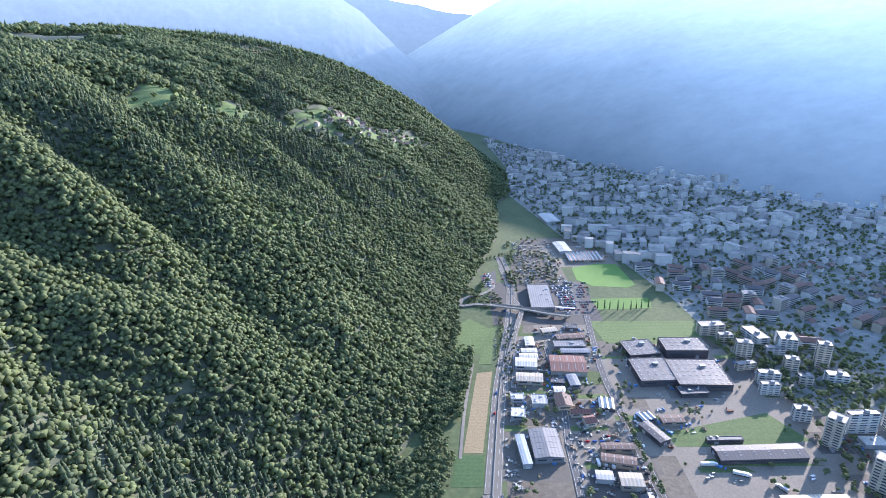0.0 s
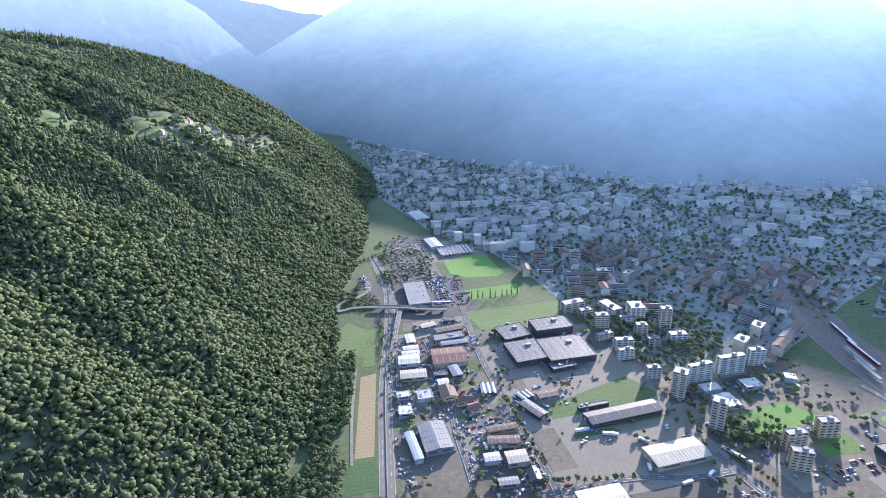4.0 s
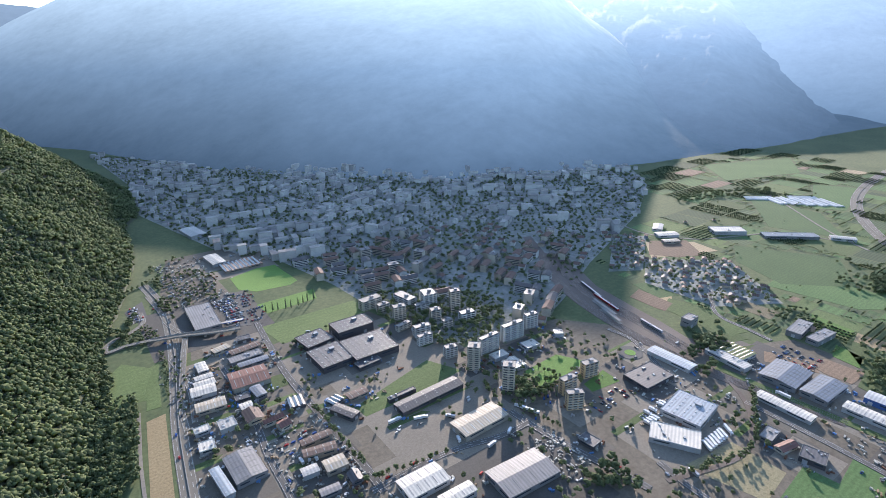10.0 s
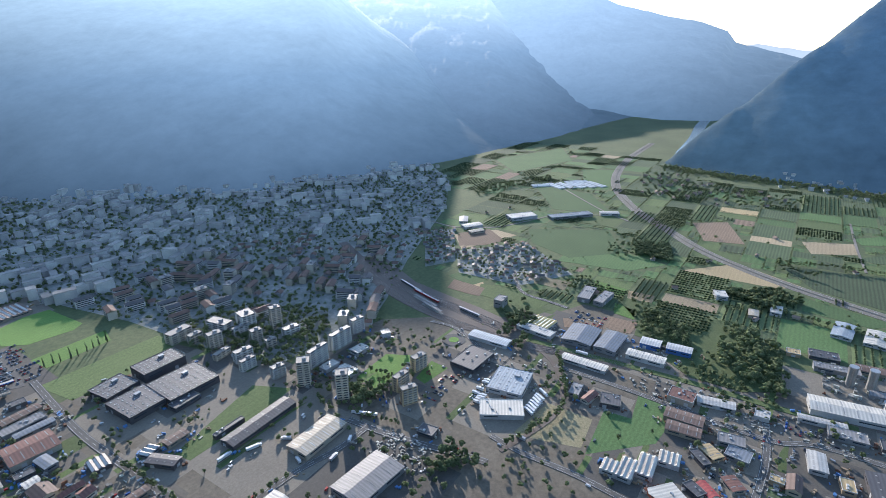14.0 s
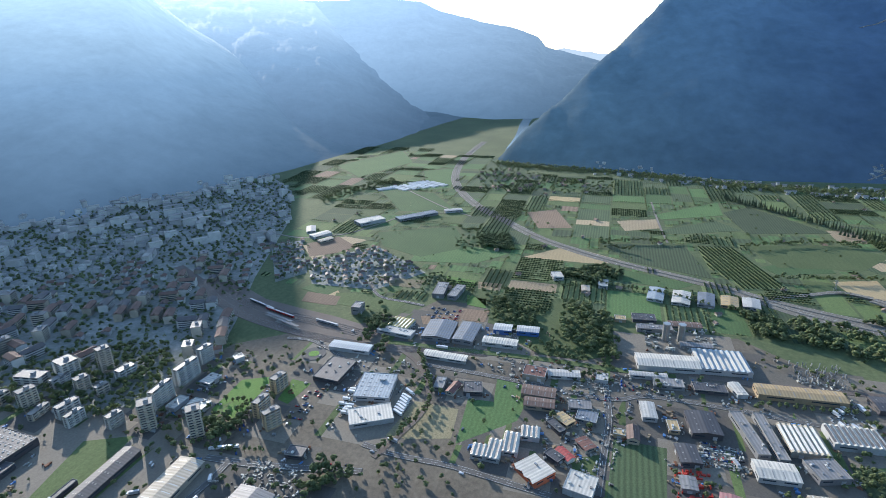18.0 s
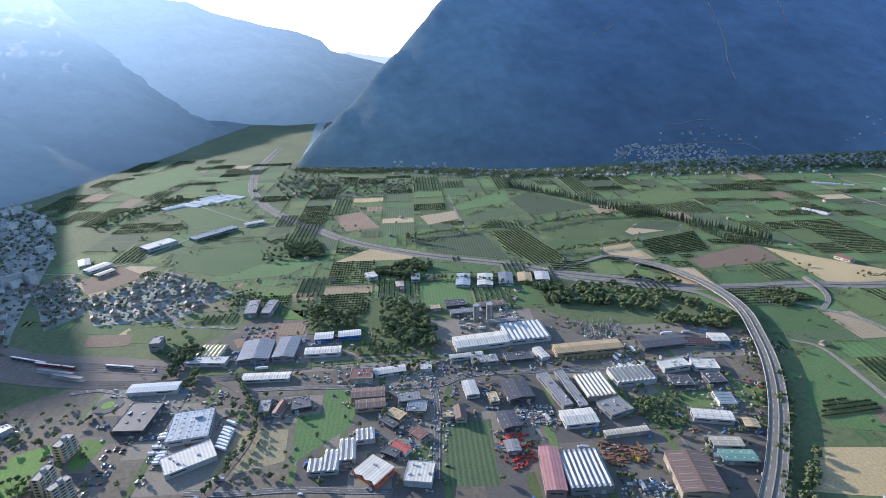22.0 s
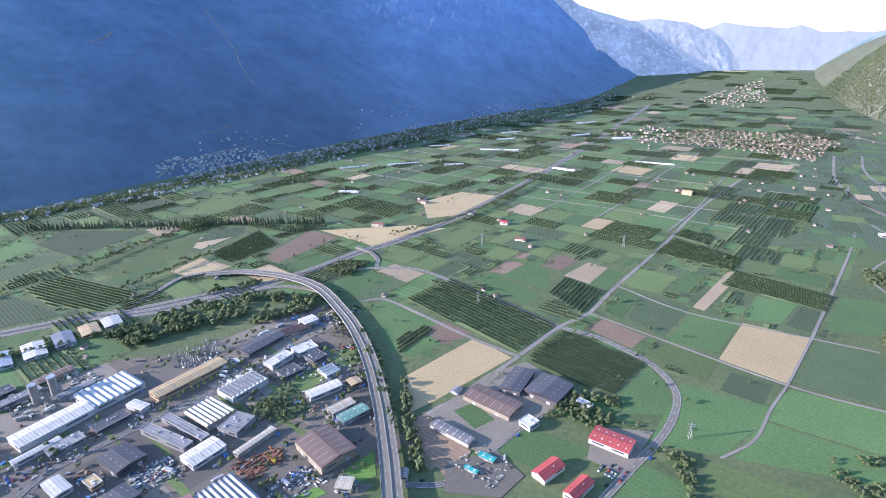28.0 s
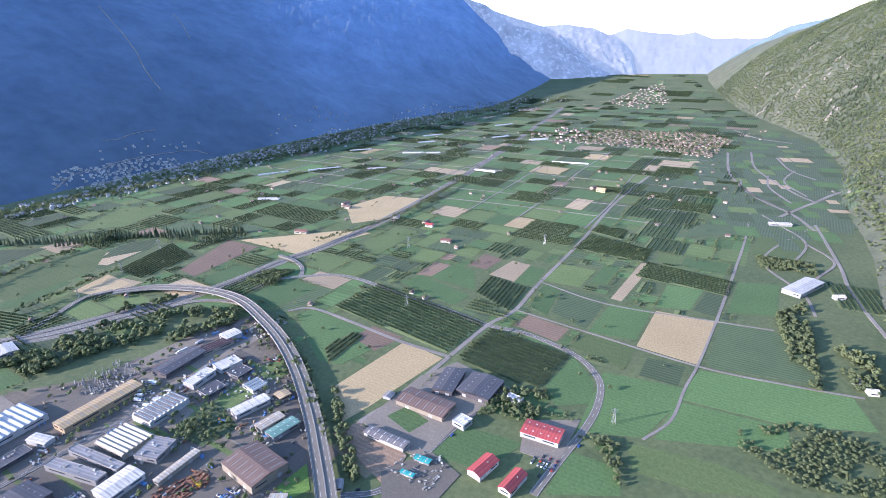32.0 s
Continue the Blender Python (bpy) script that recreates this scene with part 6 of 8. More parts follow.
HOUSES = [town_house(s) for s in range(5)]
BLOCKS = [town_block(s) for s in range(20, 26)]
USED = [(b[0], b[1], b[2]) for b in BUILT]


def spots(poly, gap, seed, jitter=0.3):
    rng = random.Random(seed)
    x0, x1, y0, y1 = min(p[0] for p in poly), max(p[0] for p in poly), min(p[1] for p in poly), max(p[1] for p in poly)
    out, x = [], x0
    while x < x1:
        y = y0
        while y < y1:
            q = (x + rng.uniform(-jitter, jitter) * gap, y + rng.uniform(-jitter, jitter) * gap)
            if inside(*q, poly):
                out.append(q)
            y += gap
        x += gap
    return out


rng = random.Random(5)
first = {}
rest = []
count = 0


def town_rows(poly, seed):
    """Plots along streets: rows set square to each quarter's own direction, with a street after every second row."""
    rng = random.Random(seed)
    out = []
    for turn, x0, x1 in ((-12, 60, 430), (28, 430, 760), (-38, 760, 1400)):
        c, s = math.cos(radians(turn)), math.sin(radians(turn))
        v, k = -2400.0, 0
        while v < 3000:
            u = -2400.0 + rng.uniform(0, 30)
            while u < 3000:
                x, y = u * c - v * s, u * s + v * c
                if x0 <= x < x1 and inside(x, y, poly):
                    out.append((x + rng.uniform(-2, 2), y + rng.uniform(-2, 2), turn))
                u += rng.uniform(19, 34)
            k += 1
            v += 20 if k % 2 else 31
    return out


sites = sorted(town_rows(TOWN, 8), key=lambda p: math.hypot(p[0] - 450, p[1] - 450))
for x, y, way in sites:
    if any(math.hypot(x - a, y - b) < r + 10 for a, b, r in USED) or near_road(x, y, 8) or rng.random() < 0.3 or waves(np.array([x]), np.array([y]), 110, 35, 2)[0] > 0.36 or (x < 480 and y < 660 and rng.random() < 0.75):
        continue
    big = waves(np.array([x]), np.array([y]), 160, 31, 2)[0] + rng.uniform(-0.35, 0.35) > 0.02
    turn = way + rng.choice((0, 0, 0, 90)) + rng.uniform(-4, 4)
    count += 1
    if count > 120:
        rest.append((x, y, turn, big))
        continue
    proto = rng.choice(BLOCKS if big else HOUSES)
    m = pose(x, y, 0, 0, 0, turn)
    if proto.name not in first:
        first[proto.name] = True
        proto.matrix_basis = m
        proto["group"] = "houses of the town"
    else:
        copy_thing(proto, m)["group"] = "houses of the town"


def house_stuff(name, label, sites, seed, big=1.0, walls=None, roofs=None):
    """Far houses joined: walls in one mesh, pitched roofs in another."""
    rng = random.Random(seed)
    wv, wf, rv, rf = [], [], [], []
    for x, y, z, turn, tall in sites:
        k = big * (1.5 if tall > 1.5 and rng.random() < 0.6 else 0.95)
        w, d, h = rng.uniform(9, 15) * k, rng.uniform(8, 11) * (k + big) / 2, rng.uniform(4.2, 6.6) * big * tall
        m = pose(x, y, z, 0, 0, turn)
        vs, fs = box_data(w, d, h + 1, z=-1)
        wf += [tuple(i + len(wv) for i in f) for f in fs]
        wv += [tuple(m @ Vector(v)) for v in vs]
        a, b, r = w / 2 + 0.8, d / 2 + 0.8, h + d * 0.36
        vs = [(-a, -b, h - 0.1), (a, -b, h - 0.1), (a, b, h - 0.1), (-a, b, h - 0.1), (-a, 0, r), (a, 0, r)]
        rf += [tuple(i + len(rv) for i in f) for f in ((0, 1, 5, 4), (2, 3, 4, 5), (1, 2, 5), (3, 0, 4), (0, 3, 2, 1))]
        rv += [tuple(m @ Vector(v)) for v in vs]
    ob = piece(name, wv, wf, walls or M_FARWALL)
    tagged(ob, label, "houses", kind="stuff")
    tagged(piece("roofs", rv, rf, roofs or M_FARROOF, ob), kind="stuff")


M_TOWNWALL = surface("town_plaster", (0.4, 0.39, 0.38), (0.62, 0.61, 0.59), 0.05, 1.0, 0.85, 0, island=0.25)
M_TOWNROOF = surface("town_tiles", (0.24, 0.225, 0.215), (0.4, 0.385, 0.37), 0.03, 0.5, 0.85, 0, island=0.35)
M_FARWALL = surface("village_walls", (0.32, 0.29, 0.25), (0.52, 0.48, 0.42), 0.05, 1.0, 0.85, 0, island=0.25)
M_FARROOF = surface("village_roofs", (0.17, 0.12, 0.1), (0.34, 0.24, 0.19), 0.03, 0.5, 0.85, 0, island=0.4)


def town_stuff(sites, seed):
    """The far town, joined: long flat-roofed blocks of flats and small houses with low hipped roofs."""
    rng = random.Random(seed)
    wv, wf, rv, rf = [], [], [], []
    for x, y, turn, big in sites:
        if big:
            w, d, h, rise = rng.uniform(14, 30), rng.uniform(10, 13), rng.choice((9, 12, 12, 15, 18)), 0.5
        else:
            w, d, h, rise = rng.uniform(9, 14), rng.uniform(8, 11), rng.uniform(5, 8), rng.uniform(1.6, 2.6)
        m = pose(x, y, land(x, y), 0, 0, turn)
        vs, fs = box_data(w, d, h + 2, z=-2)
        wf += [tuple(i + len(wv) for i in f) for f in fs]
        wv += [tuple(m @ Vector(v)) for v in vs]
        a, b, e = w / 2 + 0.5, d / 2 + 0.5, (0.3 if big else d * 0.35)
        vs = [(-a, -b, h), (a, -b, h), (a, b, h), (-a, b, h), (e - a, e - b, h + rise), (a - e, e - b, h + rise), (a - e, b - e, h + rise), (e - a, b - e, h + rise)]
        rf += [tuple(i + len(rv) for i in f) for f in ((0, 1, 5, 4), (1, 2, 6, 5), (2, 3, 7, 6), (3, 0, 4, 7), (4, 5, 6, 7), (0, 3, 2, 1))]
        rv += [tuple(m @ Vector(v)) for v in vs]
    ob = tagged(piece("far_town_houses", wv, wf, M_TOWNWALL), "pale blocks and houses of the shaded old town", "houses", kind="stuff")
    tagged(piece("roofs", rv, rf, M_TOWNROOF, ob), kind="stuff")


def land(x, y):
    a = np.array([x], float), np.array([y], float)
    u, v = x * U_SUN[0] + y * U_SUN[1], -x * U_SUN[1] + y * U_SUN[0]
    z = max(floor_z(*a)[0], hill(*a)[0], north_height(*a)[0])
    return float(max(z, south_height(np.array([u]), np.array([v]))[0]) if u > 1300 else z)


edge = [(x, y, rng.uniform(0, 180), rng.random() < 0.25) for x, y in spots([(560, 1640), (880, 1290), (1180, 1130), (1380, 960), (1330, 900), (1100, 1030), (800, 1180), (540, 1550)], 27, 9, 0.48) if rng.random() < 0.7]
town_stuff([q for q in rest + edge if land(q[0], q[1]) < 16], 3)
group_sites = []
for area in SUBURBS:
    for x, y in spots(area, 19, 12):
        if not near_road(x, y, 6) and rng.random() < 0.85:
            m = pose(x, y, 0, 0, 0, rng.choice((30, 120)) + rng.uniform(-8, 8)) @ Matrix.Scale(0.72, 4)
            copy_thing(rng.choice(HOUSES), m)["group"] = "houses of the suburb"
NORTH_A = [(1560, -620), (1620, -995), (1640, -1574), (1640, -2149), (1450, -1800), (1440, -1275), (1480, -868), (1495, -586)]
NORTH_B = [(1660, -1628), (1620, -2618), (1500, -3606), (1380, -2998), (1430, -2164), (1470, -1417)]
EAST = [(691, -1969), (651, -2335), (288, -2413), (169, -2254), (198, -1882), (407, -1966)]
EAST_B = [(900, -2088), (852, -2343), (661, -2210), (688, -1903)]
EAST_C = [(1000, -3400), (859, -4400), (620, -3500), (700, -3150)]


for k, (name, label, area, gap) in enumerate((("shaded_village", "pale houses of a village in the mountain's shade", NORTH_A, 27), ("shaded_village", "pale houses scattered along the foot of the mountain", NORTH_B, 40),
                                              ("plain_village", "white houses of a village on the plain", EAST, 17), ("plain_village", "large pale sheds beside the village", EAST_B, 36), ("plain_village", "pale houses of a far village", EAST_C, 38))):
    house_stuff(name, label, [(x, y, land(x, y), rng.uniform(0, 180), 1.0) for x, y in spots(area, gap, 40 + k, 0.48) if rng.random() < 0.8], 50 + k, (0.75, 0.7, 0.62, 0.95, 0.85)[k], *((M_TOWNWALL, M_TOWNROOF) if k < 2 else ()))

# trees among the houses
for k, (area, gap, tall, label) in enumerate(((TOWN, 13, 7, "garden trees between the town houses"), ([(335, 470), (420, 455), (480, 520), (420, 640), (300, 660)], 9, 8, "park trees round the blocks of flats"), ([(330, 330), (460, 330), (470, 440), (330, 440)], 13, 7, "park trees round the towers"), (SUBURBS[0], 11, 6, "garden trees of the suburb"), (SUBURBS[1], 11, 6, "garden trees of the suburb"), (EAST, 20, 8, "garden trees of the village"), (NORTH_A, 19, 9, "trees round the shaded village"), (NORTH_B, 22, 9, "riverside trees at the mountain's foot"))):
    pts = np.array([p for p in spots(area, gap, 60 + k, 0.48) if not near_road(*p, 3) and (k or land(*p) < 4) and not any(inside(*p, f) for q, f in FIELDS[:HAND] if q in ("lawn", "meadow")) and not any(math.hypot(p[0] - a, p[1] - b) < r * 0.8 for a, b, r in USED)])
    gen = np.random.default_rng(80 + k)
    scatter("garden_trees", label, pts[:, 0], pts[:, 1], np.array([land(*p) for p in pts]) - 0.3, tall * gen.uniform(0.6, 1.3, len(pts)), [clump_tree(gen, 5, 1.0, 0.5, False, True) for _ in range(6)], M_LEAF, 90 + k)


# ---- vehicles ----
def car_proto(material, word):
    ob = thing("car", word + " parked passenger car on the asphalt", "car", 0, 0, 0, group="parked cars")
    sec = [(-2.15, 0.05), (2.15, 0.05), (2.2, 0.7), (1.2, 0.92), (-1.3, 0.95), (-2.2, 0.8)]
    vs = [(x, s * 0.88, z) for s in (-1, 1) for x, z in sec]
    piece("body", vs, [tuple(range(6)), tuple(range(11, 5, -1))] + [(k, 6 + k, 6 + (k + 1) % 6, (k + 1) % 6) for k in range(6)], material, ob)
    sec = [(-1.75, 0.93), (0.95, 0.9), (0.35, 1.42), (-1.2, 1.45)]
    vs = [(x, s * (0.82 if z < 1 else 0.66), z) for s in (-1, 1) for x, z in sec]
    piece("cabin", vs, [tuple(range(4)), tuple(range(7, 3, -1))] + [(k, 4 + k, 4 + (k + 1) % 4, (k + 1) % 4) for k in range(4)], M_GLASS, ob)
    return ob


def lorry_proto(material, word, length=9.0):
    ob = thing("lorry", word + " lorry with a box body standing in a yard", "lorry", 0, 0, 0, group="parked lorries")
    block("chassis", M_TYRE, ob, 0, 0, 0.0, length + 1.6, 2.0, 0.95)
    block("cargo_box", material, ob, -1, 0, 0.95, length, 2.5, 2.7)
    block("cab", CAR[0], ob, length / 2 + 0.5, 0, 0.7, 1.9, 2.4, 2.2)
    block("windscreen", M_GLASS, ob, length / 2 + 1.42, 0, 1.75, 0.12, 2.1, 0.9)
    return ob


CARS = [car_proto(m, w) for m, w in zip(CAR, ("white", "silver", "black", "blue", "red", "dark grey"))]
LORRIES = [lorry_proto(m, w, n) for m, w, n in ((CAR[0], "white", 12), (CAR[1], "grey", 8), (CAR[0], "white", 11), (CAR[0], "white", 6))]
PLACED = set()
CAR_COUNT, MORE_CARS = [0], []


def park(proto, x, y, turn, z=0.06):
    m = pose(x, y, z, 0, 0, turn)
    if proto in CARS:
        CAR_COUNT[0] += 1
        if CAR_COUNT[0] > 290:
            MORE_CARS.append((CARS.index(proto), m))
            return
    if proto.name not in PLACED:
        PLACED.add(proto.name)
        proto.matrix_basis = m
    else:
        copy_thing(proto, m)


def lot(x0, y0, x1, y1, turn, seed, fill=0.7, bay=2.7, aisle=7.5, kinds=None):
    rng = random.Random(seed)
    y = y0
    while y <= y1:
        x = x0
        while x <= x1:
            if rng.random() < fill and not any(math.hypot(x - a, y - b) < r * 0.62 for a, b, r in USED):
                park(rng.choice(kinds or CARS), x, y, turn + rng.choice((0, 180)) + rng.uniform(-3, 3))
            x += bay
        y += aisle


lot(150, 690, 200, 800, 90, 1, 0.42, 4.2, 8.5)
lot(96, 830, 128, 930, 90, 2, 0.4, 4.5, 9, CARS[:2])
lot(390, 278, 440, 292, 90, 3, 0.5, 3.6, 7)
lot(410, 238, 462, 254, 90, 4, 0.7, 4.4, 9, [LORRIES[3], CARS[0]])
lot(425, 186, 466, 192, 60, 5, 0.9, 4.6, 9, [LORRIES[2]])
lot(438, -134, 462, -102, 90, 6, 0.55, 3.4, 7)
lot(632, 185, 664, 232, 90, 7, 0.5, 4.0, 8)
lot(340, -204, 352, -170, 0, 8, 0.6, 6.0, 4.2)
lot(470, -390, 486, -362, 0, 9, 0.6, 6.0, 3.4)
lot(522, -262, 560, -228, 30, 10, 0.5, 6.0, 5.5, [CARS[0], CARS[1], LORRIES[3]])
lot(125, -378, 146, -364, 90, 11, 0.6, 3.2, 6)
lot(500, 20, 510, 110, 0, 12, 0.3, 6, 7)
lot(505, -60, 512, 0, 0, 13, 0.5, 6, 4)
lot(532, -60, 545, -30, 0, 14, 0.6, 6, 4)
lot(430, 10, 445, 20, 90, 15, 0.5, 3.2, 6)
lot(404, 110, 430, 118, 0, 16, 0.3, 8, 6)
lot(330, 300, 375, 340, 45, 17, 0.18, 6, 9)
lot(90, 395, 96, 600, 0, 18, 0.35, 7, 6)
lot(110, 380, 160, 440, 0, 19, 0.22, 7, 7)
lot(160, 240, 250, 330, 20, 20, 0.06, 8, 9)
lot(495, 170, 505, 230, 0, 21, 0.3, 6, 6)
for x, y, turn, k in ((216, 390, 0, 0), (239, 378, -20, 0), (264, 362, 120, 1), (270, 306, 10, 1), (296, 310, 30, 3), (335, 318, 110, 0), (330, 330, 110, 0), (120, 392, 90, 3), (126, 392, 90, 3), (132, 392, 90, 0),
                      (62, 470, 90, 3), (345, -185, 0, 1), (395, -150, 80, 1), (440, -128, 20, 1), (385, 175, 80, 1), (250, 330, 70, 3), (560, 180, 90, 0), (590, -320, 85, 0), (590, -345, 85, 1)):
    park(LORRIES[k], x, y, turn)


# ---- single things of the estate ----
def silo(x, y):
    ob = thing("silo", "tall weathered concrete silo tower of the works", "silo", x, y, 0, group="silos")
    n = 14
    vs = [(math.cos(6.283 * k / n) * 4.2, math.sin(6.283 * k / n) * 4.2, z) for z in (0, 23) for k in range(n)]
    piece("shell", vs, [(k, (k + 1) % n, n + (k + 1) % n, n + k) for k in range(n)] + [tuple(range(n, 2 * n))], M_CONC, ob)
    vs = [(math.cos(6.283 * k / n) * 4.5, math.sin(6.283 * k / n) * 4.5, z) for z in (22.6, 23.6) for k in range(n)]
    piece("rim", vs, [(k, (k + 1) % n, n + (k + 1) % n, n + k) for k in range(n)] + [tuple(range(n, 2 * n)), tuple(range(n - 1, -1, -1))], M_VENT, ob)
    block("ladder", M_STEEL, ob, -4.3, 0, 0, 0.3, 0.7, 23)


silo(653, -84)
silo(655, -102)


def strut(vs, fs, a, b, r):
    base = len(vs)
    for p in (a, b):
        vs += [(p[0] + r, p[1], p[2]), (p[0], p[1] + r, p[2]), (p[0] - r, p[1], p[2]), (p[0], p[1] - r, p[2])]
    fs += [(base + k, base + (k + 1) % 4, base + 4 + (k + 1) % 4, base + 4 + k) for k in range(4)]


def pylon(x, y, tall=20, z=0.0):
    ob = thing("pylon", "grey steel lattice pylon of a power line", "pylon", x, y, 30, z)
    vs, fs = [], []
    levels = [(0, 1.8), (tall * 0.4, 1.1), (tall * 0.7, 0.6), (tall, 0.25)]
    for (z0, a), (z1, b) in zip(levels, levels[1:]):
        c0, c1 = [(-a, -a, z0), (a, -a, z0), (a, a, z0), (-a, a, z0)], [(-b, -b, z1), (b, -b, z1), (b, b, z1), (-b, b, z1)]
        for k in range(4):
            strut(vs, fs, c0[k], c1[k], 0.16)
            strut(vs, fs, c0[k], c1[(k + 1) % 4], 0.1)
    piece("mast", vs, fs, M_VENT, ob)
    for q in (0.75, 0.88):
        block("cross_arm", M_VENT, ob, 0, 0, tall * q, 7, 0.4, 0.4)


for x, y, tall, zz in ((97, -456, 18, 0), (420, -560, 20, 0), (560, -760, 22, 0), (350, -900, 22, 0), (860, -330, 22, 0), (905, -420, 22, 0), (960, -520, 22, 0)):
    pylon(x, y, tall)


def crane(x, y):
    ob = thing("crawler_crane", "yellow crawler crane among rusty steel stock", "crane", x, y, 40)
    yel = paint("yellow_machine_paint", (0.6, 0.38, 0.04), 0.5)
    for s in (-1, 1):
        block("track", M_TYRE, ob, 0, s * 1.6, 0, 5, 0.8, 1.0)
    block("house", yel, ob, -0.5, 0, 1.0, 4, 2.8, 2.2)
    block("cab", M_GLASS, ob, 1.6, 1.0, 1.2, 1.4, 1.2, 1.9)
    vs, fs = [], []
    strut(vs, fs, (1, -0.5, 2.5), (5, 0, 13), 0.35)
    strut(vs, fs, (1, 0.5, 2.5), (5, 0, 13), 0.35)
    strut(vs, fs, (-2, 0, 3), (5, 0, 13), 0.12)
    piece("boom", vs, fs, yel, ob)


crane(376, -193)
M_RUST = surface("rusty_steel", (0.11, 0.05, 0.03), (0.27, 0.13, 0.08), 0.3, 2, 0.9, 0.3, island=0.3)
M_SCRAP = surface("mixed_goods", (0.08, 0.08, 0.09), (0.62, 0.6, 0.56), 0.4, 2, 0.7, 0.2, island=0.7)
M_REDM = paint("red_machine_paint", (0.5, 0.05, 0.03), 0.45)


def pile(name, label, category, x0, y0, x1, y1, n, size, tall, material, seed):
    """Stacked stock of one yard, joined in one mesh."""
    rng = random.Random(seed)
    vs, fs = [], []
    for _ in range(n):
        x, y = rng.uniform(x0, x1), rng.uniform(y0, y1)
        if any(math.hypot(x - a, y - b) < r * 0.6 for a, b, r in USED):
            continue
        v, f = box_data(size * rng.uniform(0.4, 1.6), size * rng.uniform(0.25, 0.7), tall * rng.uniform(0.4, 1.3))
        m = pose(x, y, 0.04, 0, 0, rng.choice((0, 90)) + rng.uniform(-12, 12))
        fs += [tuple(i + len(vs) for i in g) for g in f]
        vs += [tuple(m @ Vector(p)) for p in v]
    tagged(piece(name, vs, fs, material), label, category, kind="stuff")


pile("steel_stock", "rusty brown steel bars and scrap in stacks", "steel stock", 370, -205, 402, -166, 130, 4.0, 1.4, M_RUST, 1)
pile("yard_goods", "mixed pale pallets, crates and vehicles in a yard", "goods", 430, -136, 462, -100, 90, 3.0, 1.5, M_SCRAP, 2)
pile("yard_goods", "rubble, machines and crates on pale ground", "goods", 292, 232, 330, 290, 130, 2.6, 1.2, M_SCRAP, 3)
pile("farm_machines", "red farm machines parked in a yard", "farm machines", 372, -104, 420, -76, 55, 3.0, 1.8, M_REDM, 4)
pile("yard_goods", "crates, containers and vans along the street", "goods", 96, 350, 160, 450, 110, 3.2, 1.6, M_SCRAP, 5)
pile("yard_goods", "pallets and crates beside the halls", "goods", 110, 560, 170, 640, 80, 3.0, 1.5, M_SCRAP, 6)
pile("yard_goods", "stored goods beside the railway", "goods", 500, -20, 560, 40, 70, 3.0, 1.5, M_SCRAP, 7)
pile("yard_goods", "scrap and containers by the viaduct", "goods", 530, -440, 570, -390, 90, 3.2, 1.8, M_SCRAP, 8)
pile("yard_goods", "building material in an open yard", "goods", 205, -330, 250, -290, 70, 2.6, 1.3, M_SCRAP, 9)
pile("yard_goods", "pallets, pipes and crates in the yards", "goods", 320, -215, 352, -165, 60, 4.0, 1.0, M_SCRAP, 10)
pile("yard_goods", "stored vehicles and crates by the long hall", "goods", 560, -260, 600, -215, 80, 3.0, 1.6, M_SCRAP, 11)
pile("yard_goods", "crates and vans in the yards", "goods", 40, 360, 52, 430, 40, 3.0, 1.5, M_SCRAP, 12)
pile("caravans", "white caravans and vans on a camp site", "caravans", 95, 790, 170, 990, 190, 3.6, 2.2, M_SCRAP, 15)
pile("yard_goods", "goods and vans round the store", "goods", 140, 690, 170, 790, 60, 3.0, 1.6, M_SCRAP, 16)
pile("yard_goods", "boxes and crates behind the halls", "goods", 40, 440, 100, 620, 90, 2.4, 1.4, M_SCRAP, 17)
pile("yard_goods", "pallets and vans by the supermarket", "goods", 440, 190, 520, 300, 80, 3.0, 1.6, M_SCRAP, 18)
pile("yard_goods", "cars and goods in the yards by the railway", "goods", 520, -100, 560, 120, 120, 3.0, 1.5, M_SCRAP, 19)
pile("yard_goods", "vehicles and stock by the small firms", "goods", 380, -30, 500, 40, 130, 2.8, 1.4, M_SCRAP, 20)
pile("yard_goods", "stock in the yards below the viaduct", "goods", 400, -360, 480, -290, 110, 2.8, 1.5, M_SCRAP, 21)
pile("substation_gear", "grey steel gear of an electric substation", "substation", 592, -268, 636, -212, 90, 1.2, 4.5, M_VENT, 13)
pile("yard_goods", "works sheds, crates and heaps below the silos", "goods", 625, -150, 690, -60, 90, 5.0, 3.0, M_SCRAP, 14)

# railway tracks
for k in range(4):
    line = smooth([(652, 616), (600, 537), (568, 464), (549, 378), (542, 293), (544, 233), (557, 175), (563, 123)])
    for o in (-0.75, 0.75):
        top = np.full(len(line), 0.62)
        off = (k - 1.5) * 3.8 + o
        tagged(piece("rail", *band(line, off - 0.06, off + 0.06, top - 0.2, top), M_STEEL), "rusty steel rail on the ballast", "rail", "rails", "structure")


# ---- clearings, tracks and rocks on the slopes ----
def draped(name, label, pts, width, material, category="track", lift=0.7):
    """A strip laid over the land."""
    line = smooth(pts, 8)
    z = np.array([land(a, b) for a, b in line]) + lift
    return tagged(piece(name, *band(line, -width / 2, width / 2, z - 1.5, z), material), label, category, kind="structure")


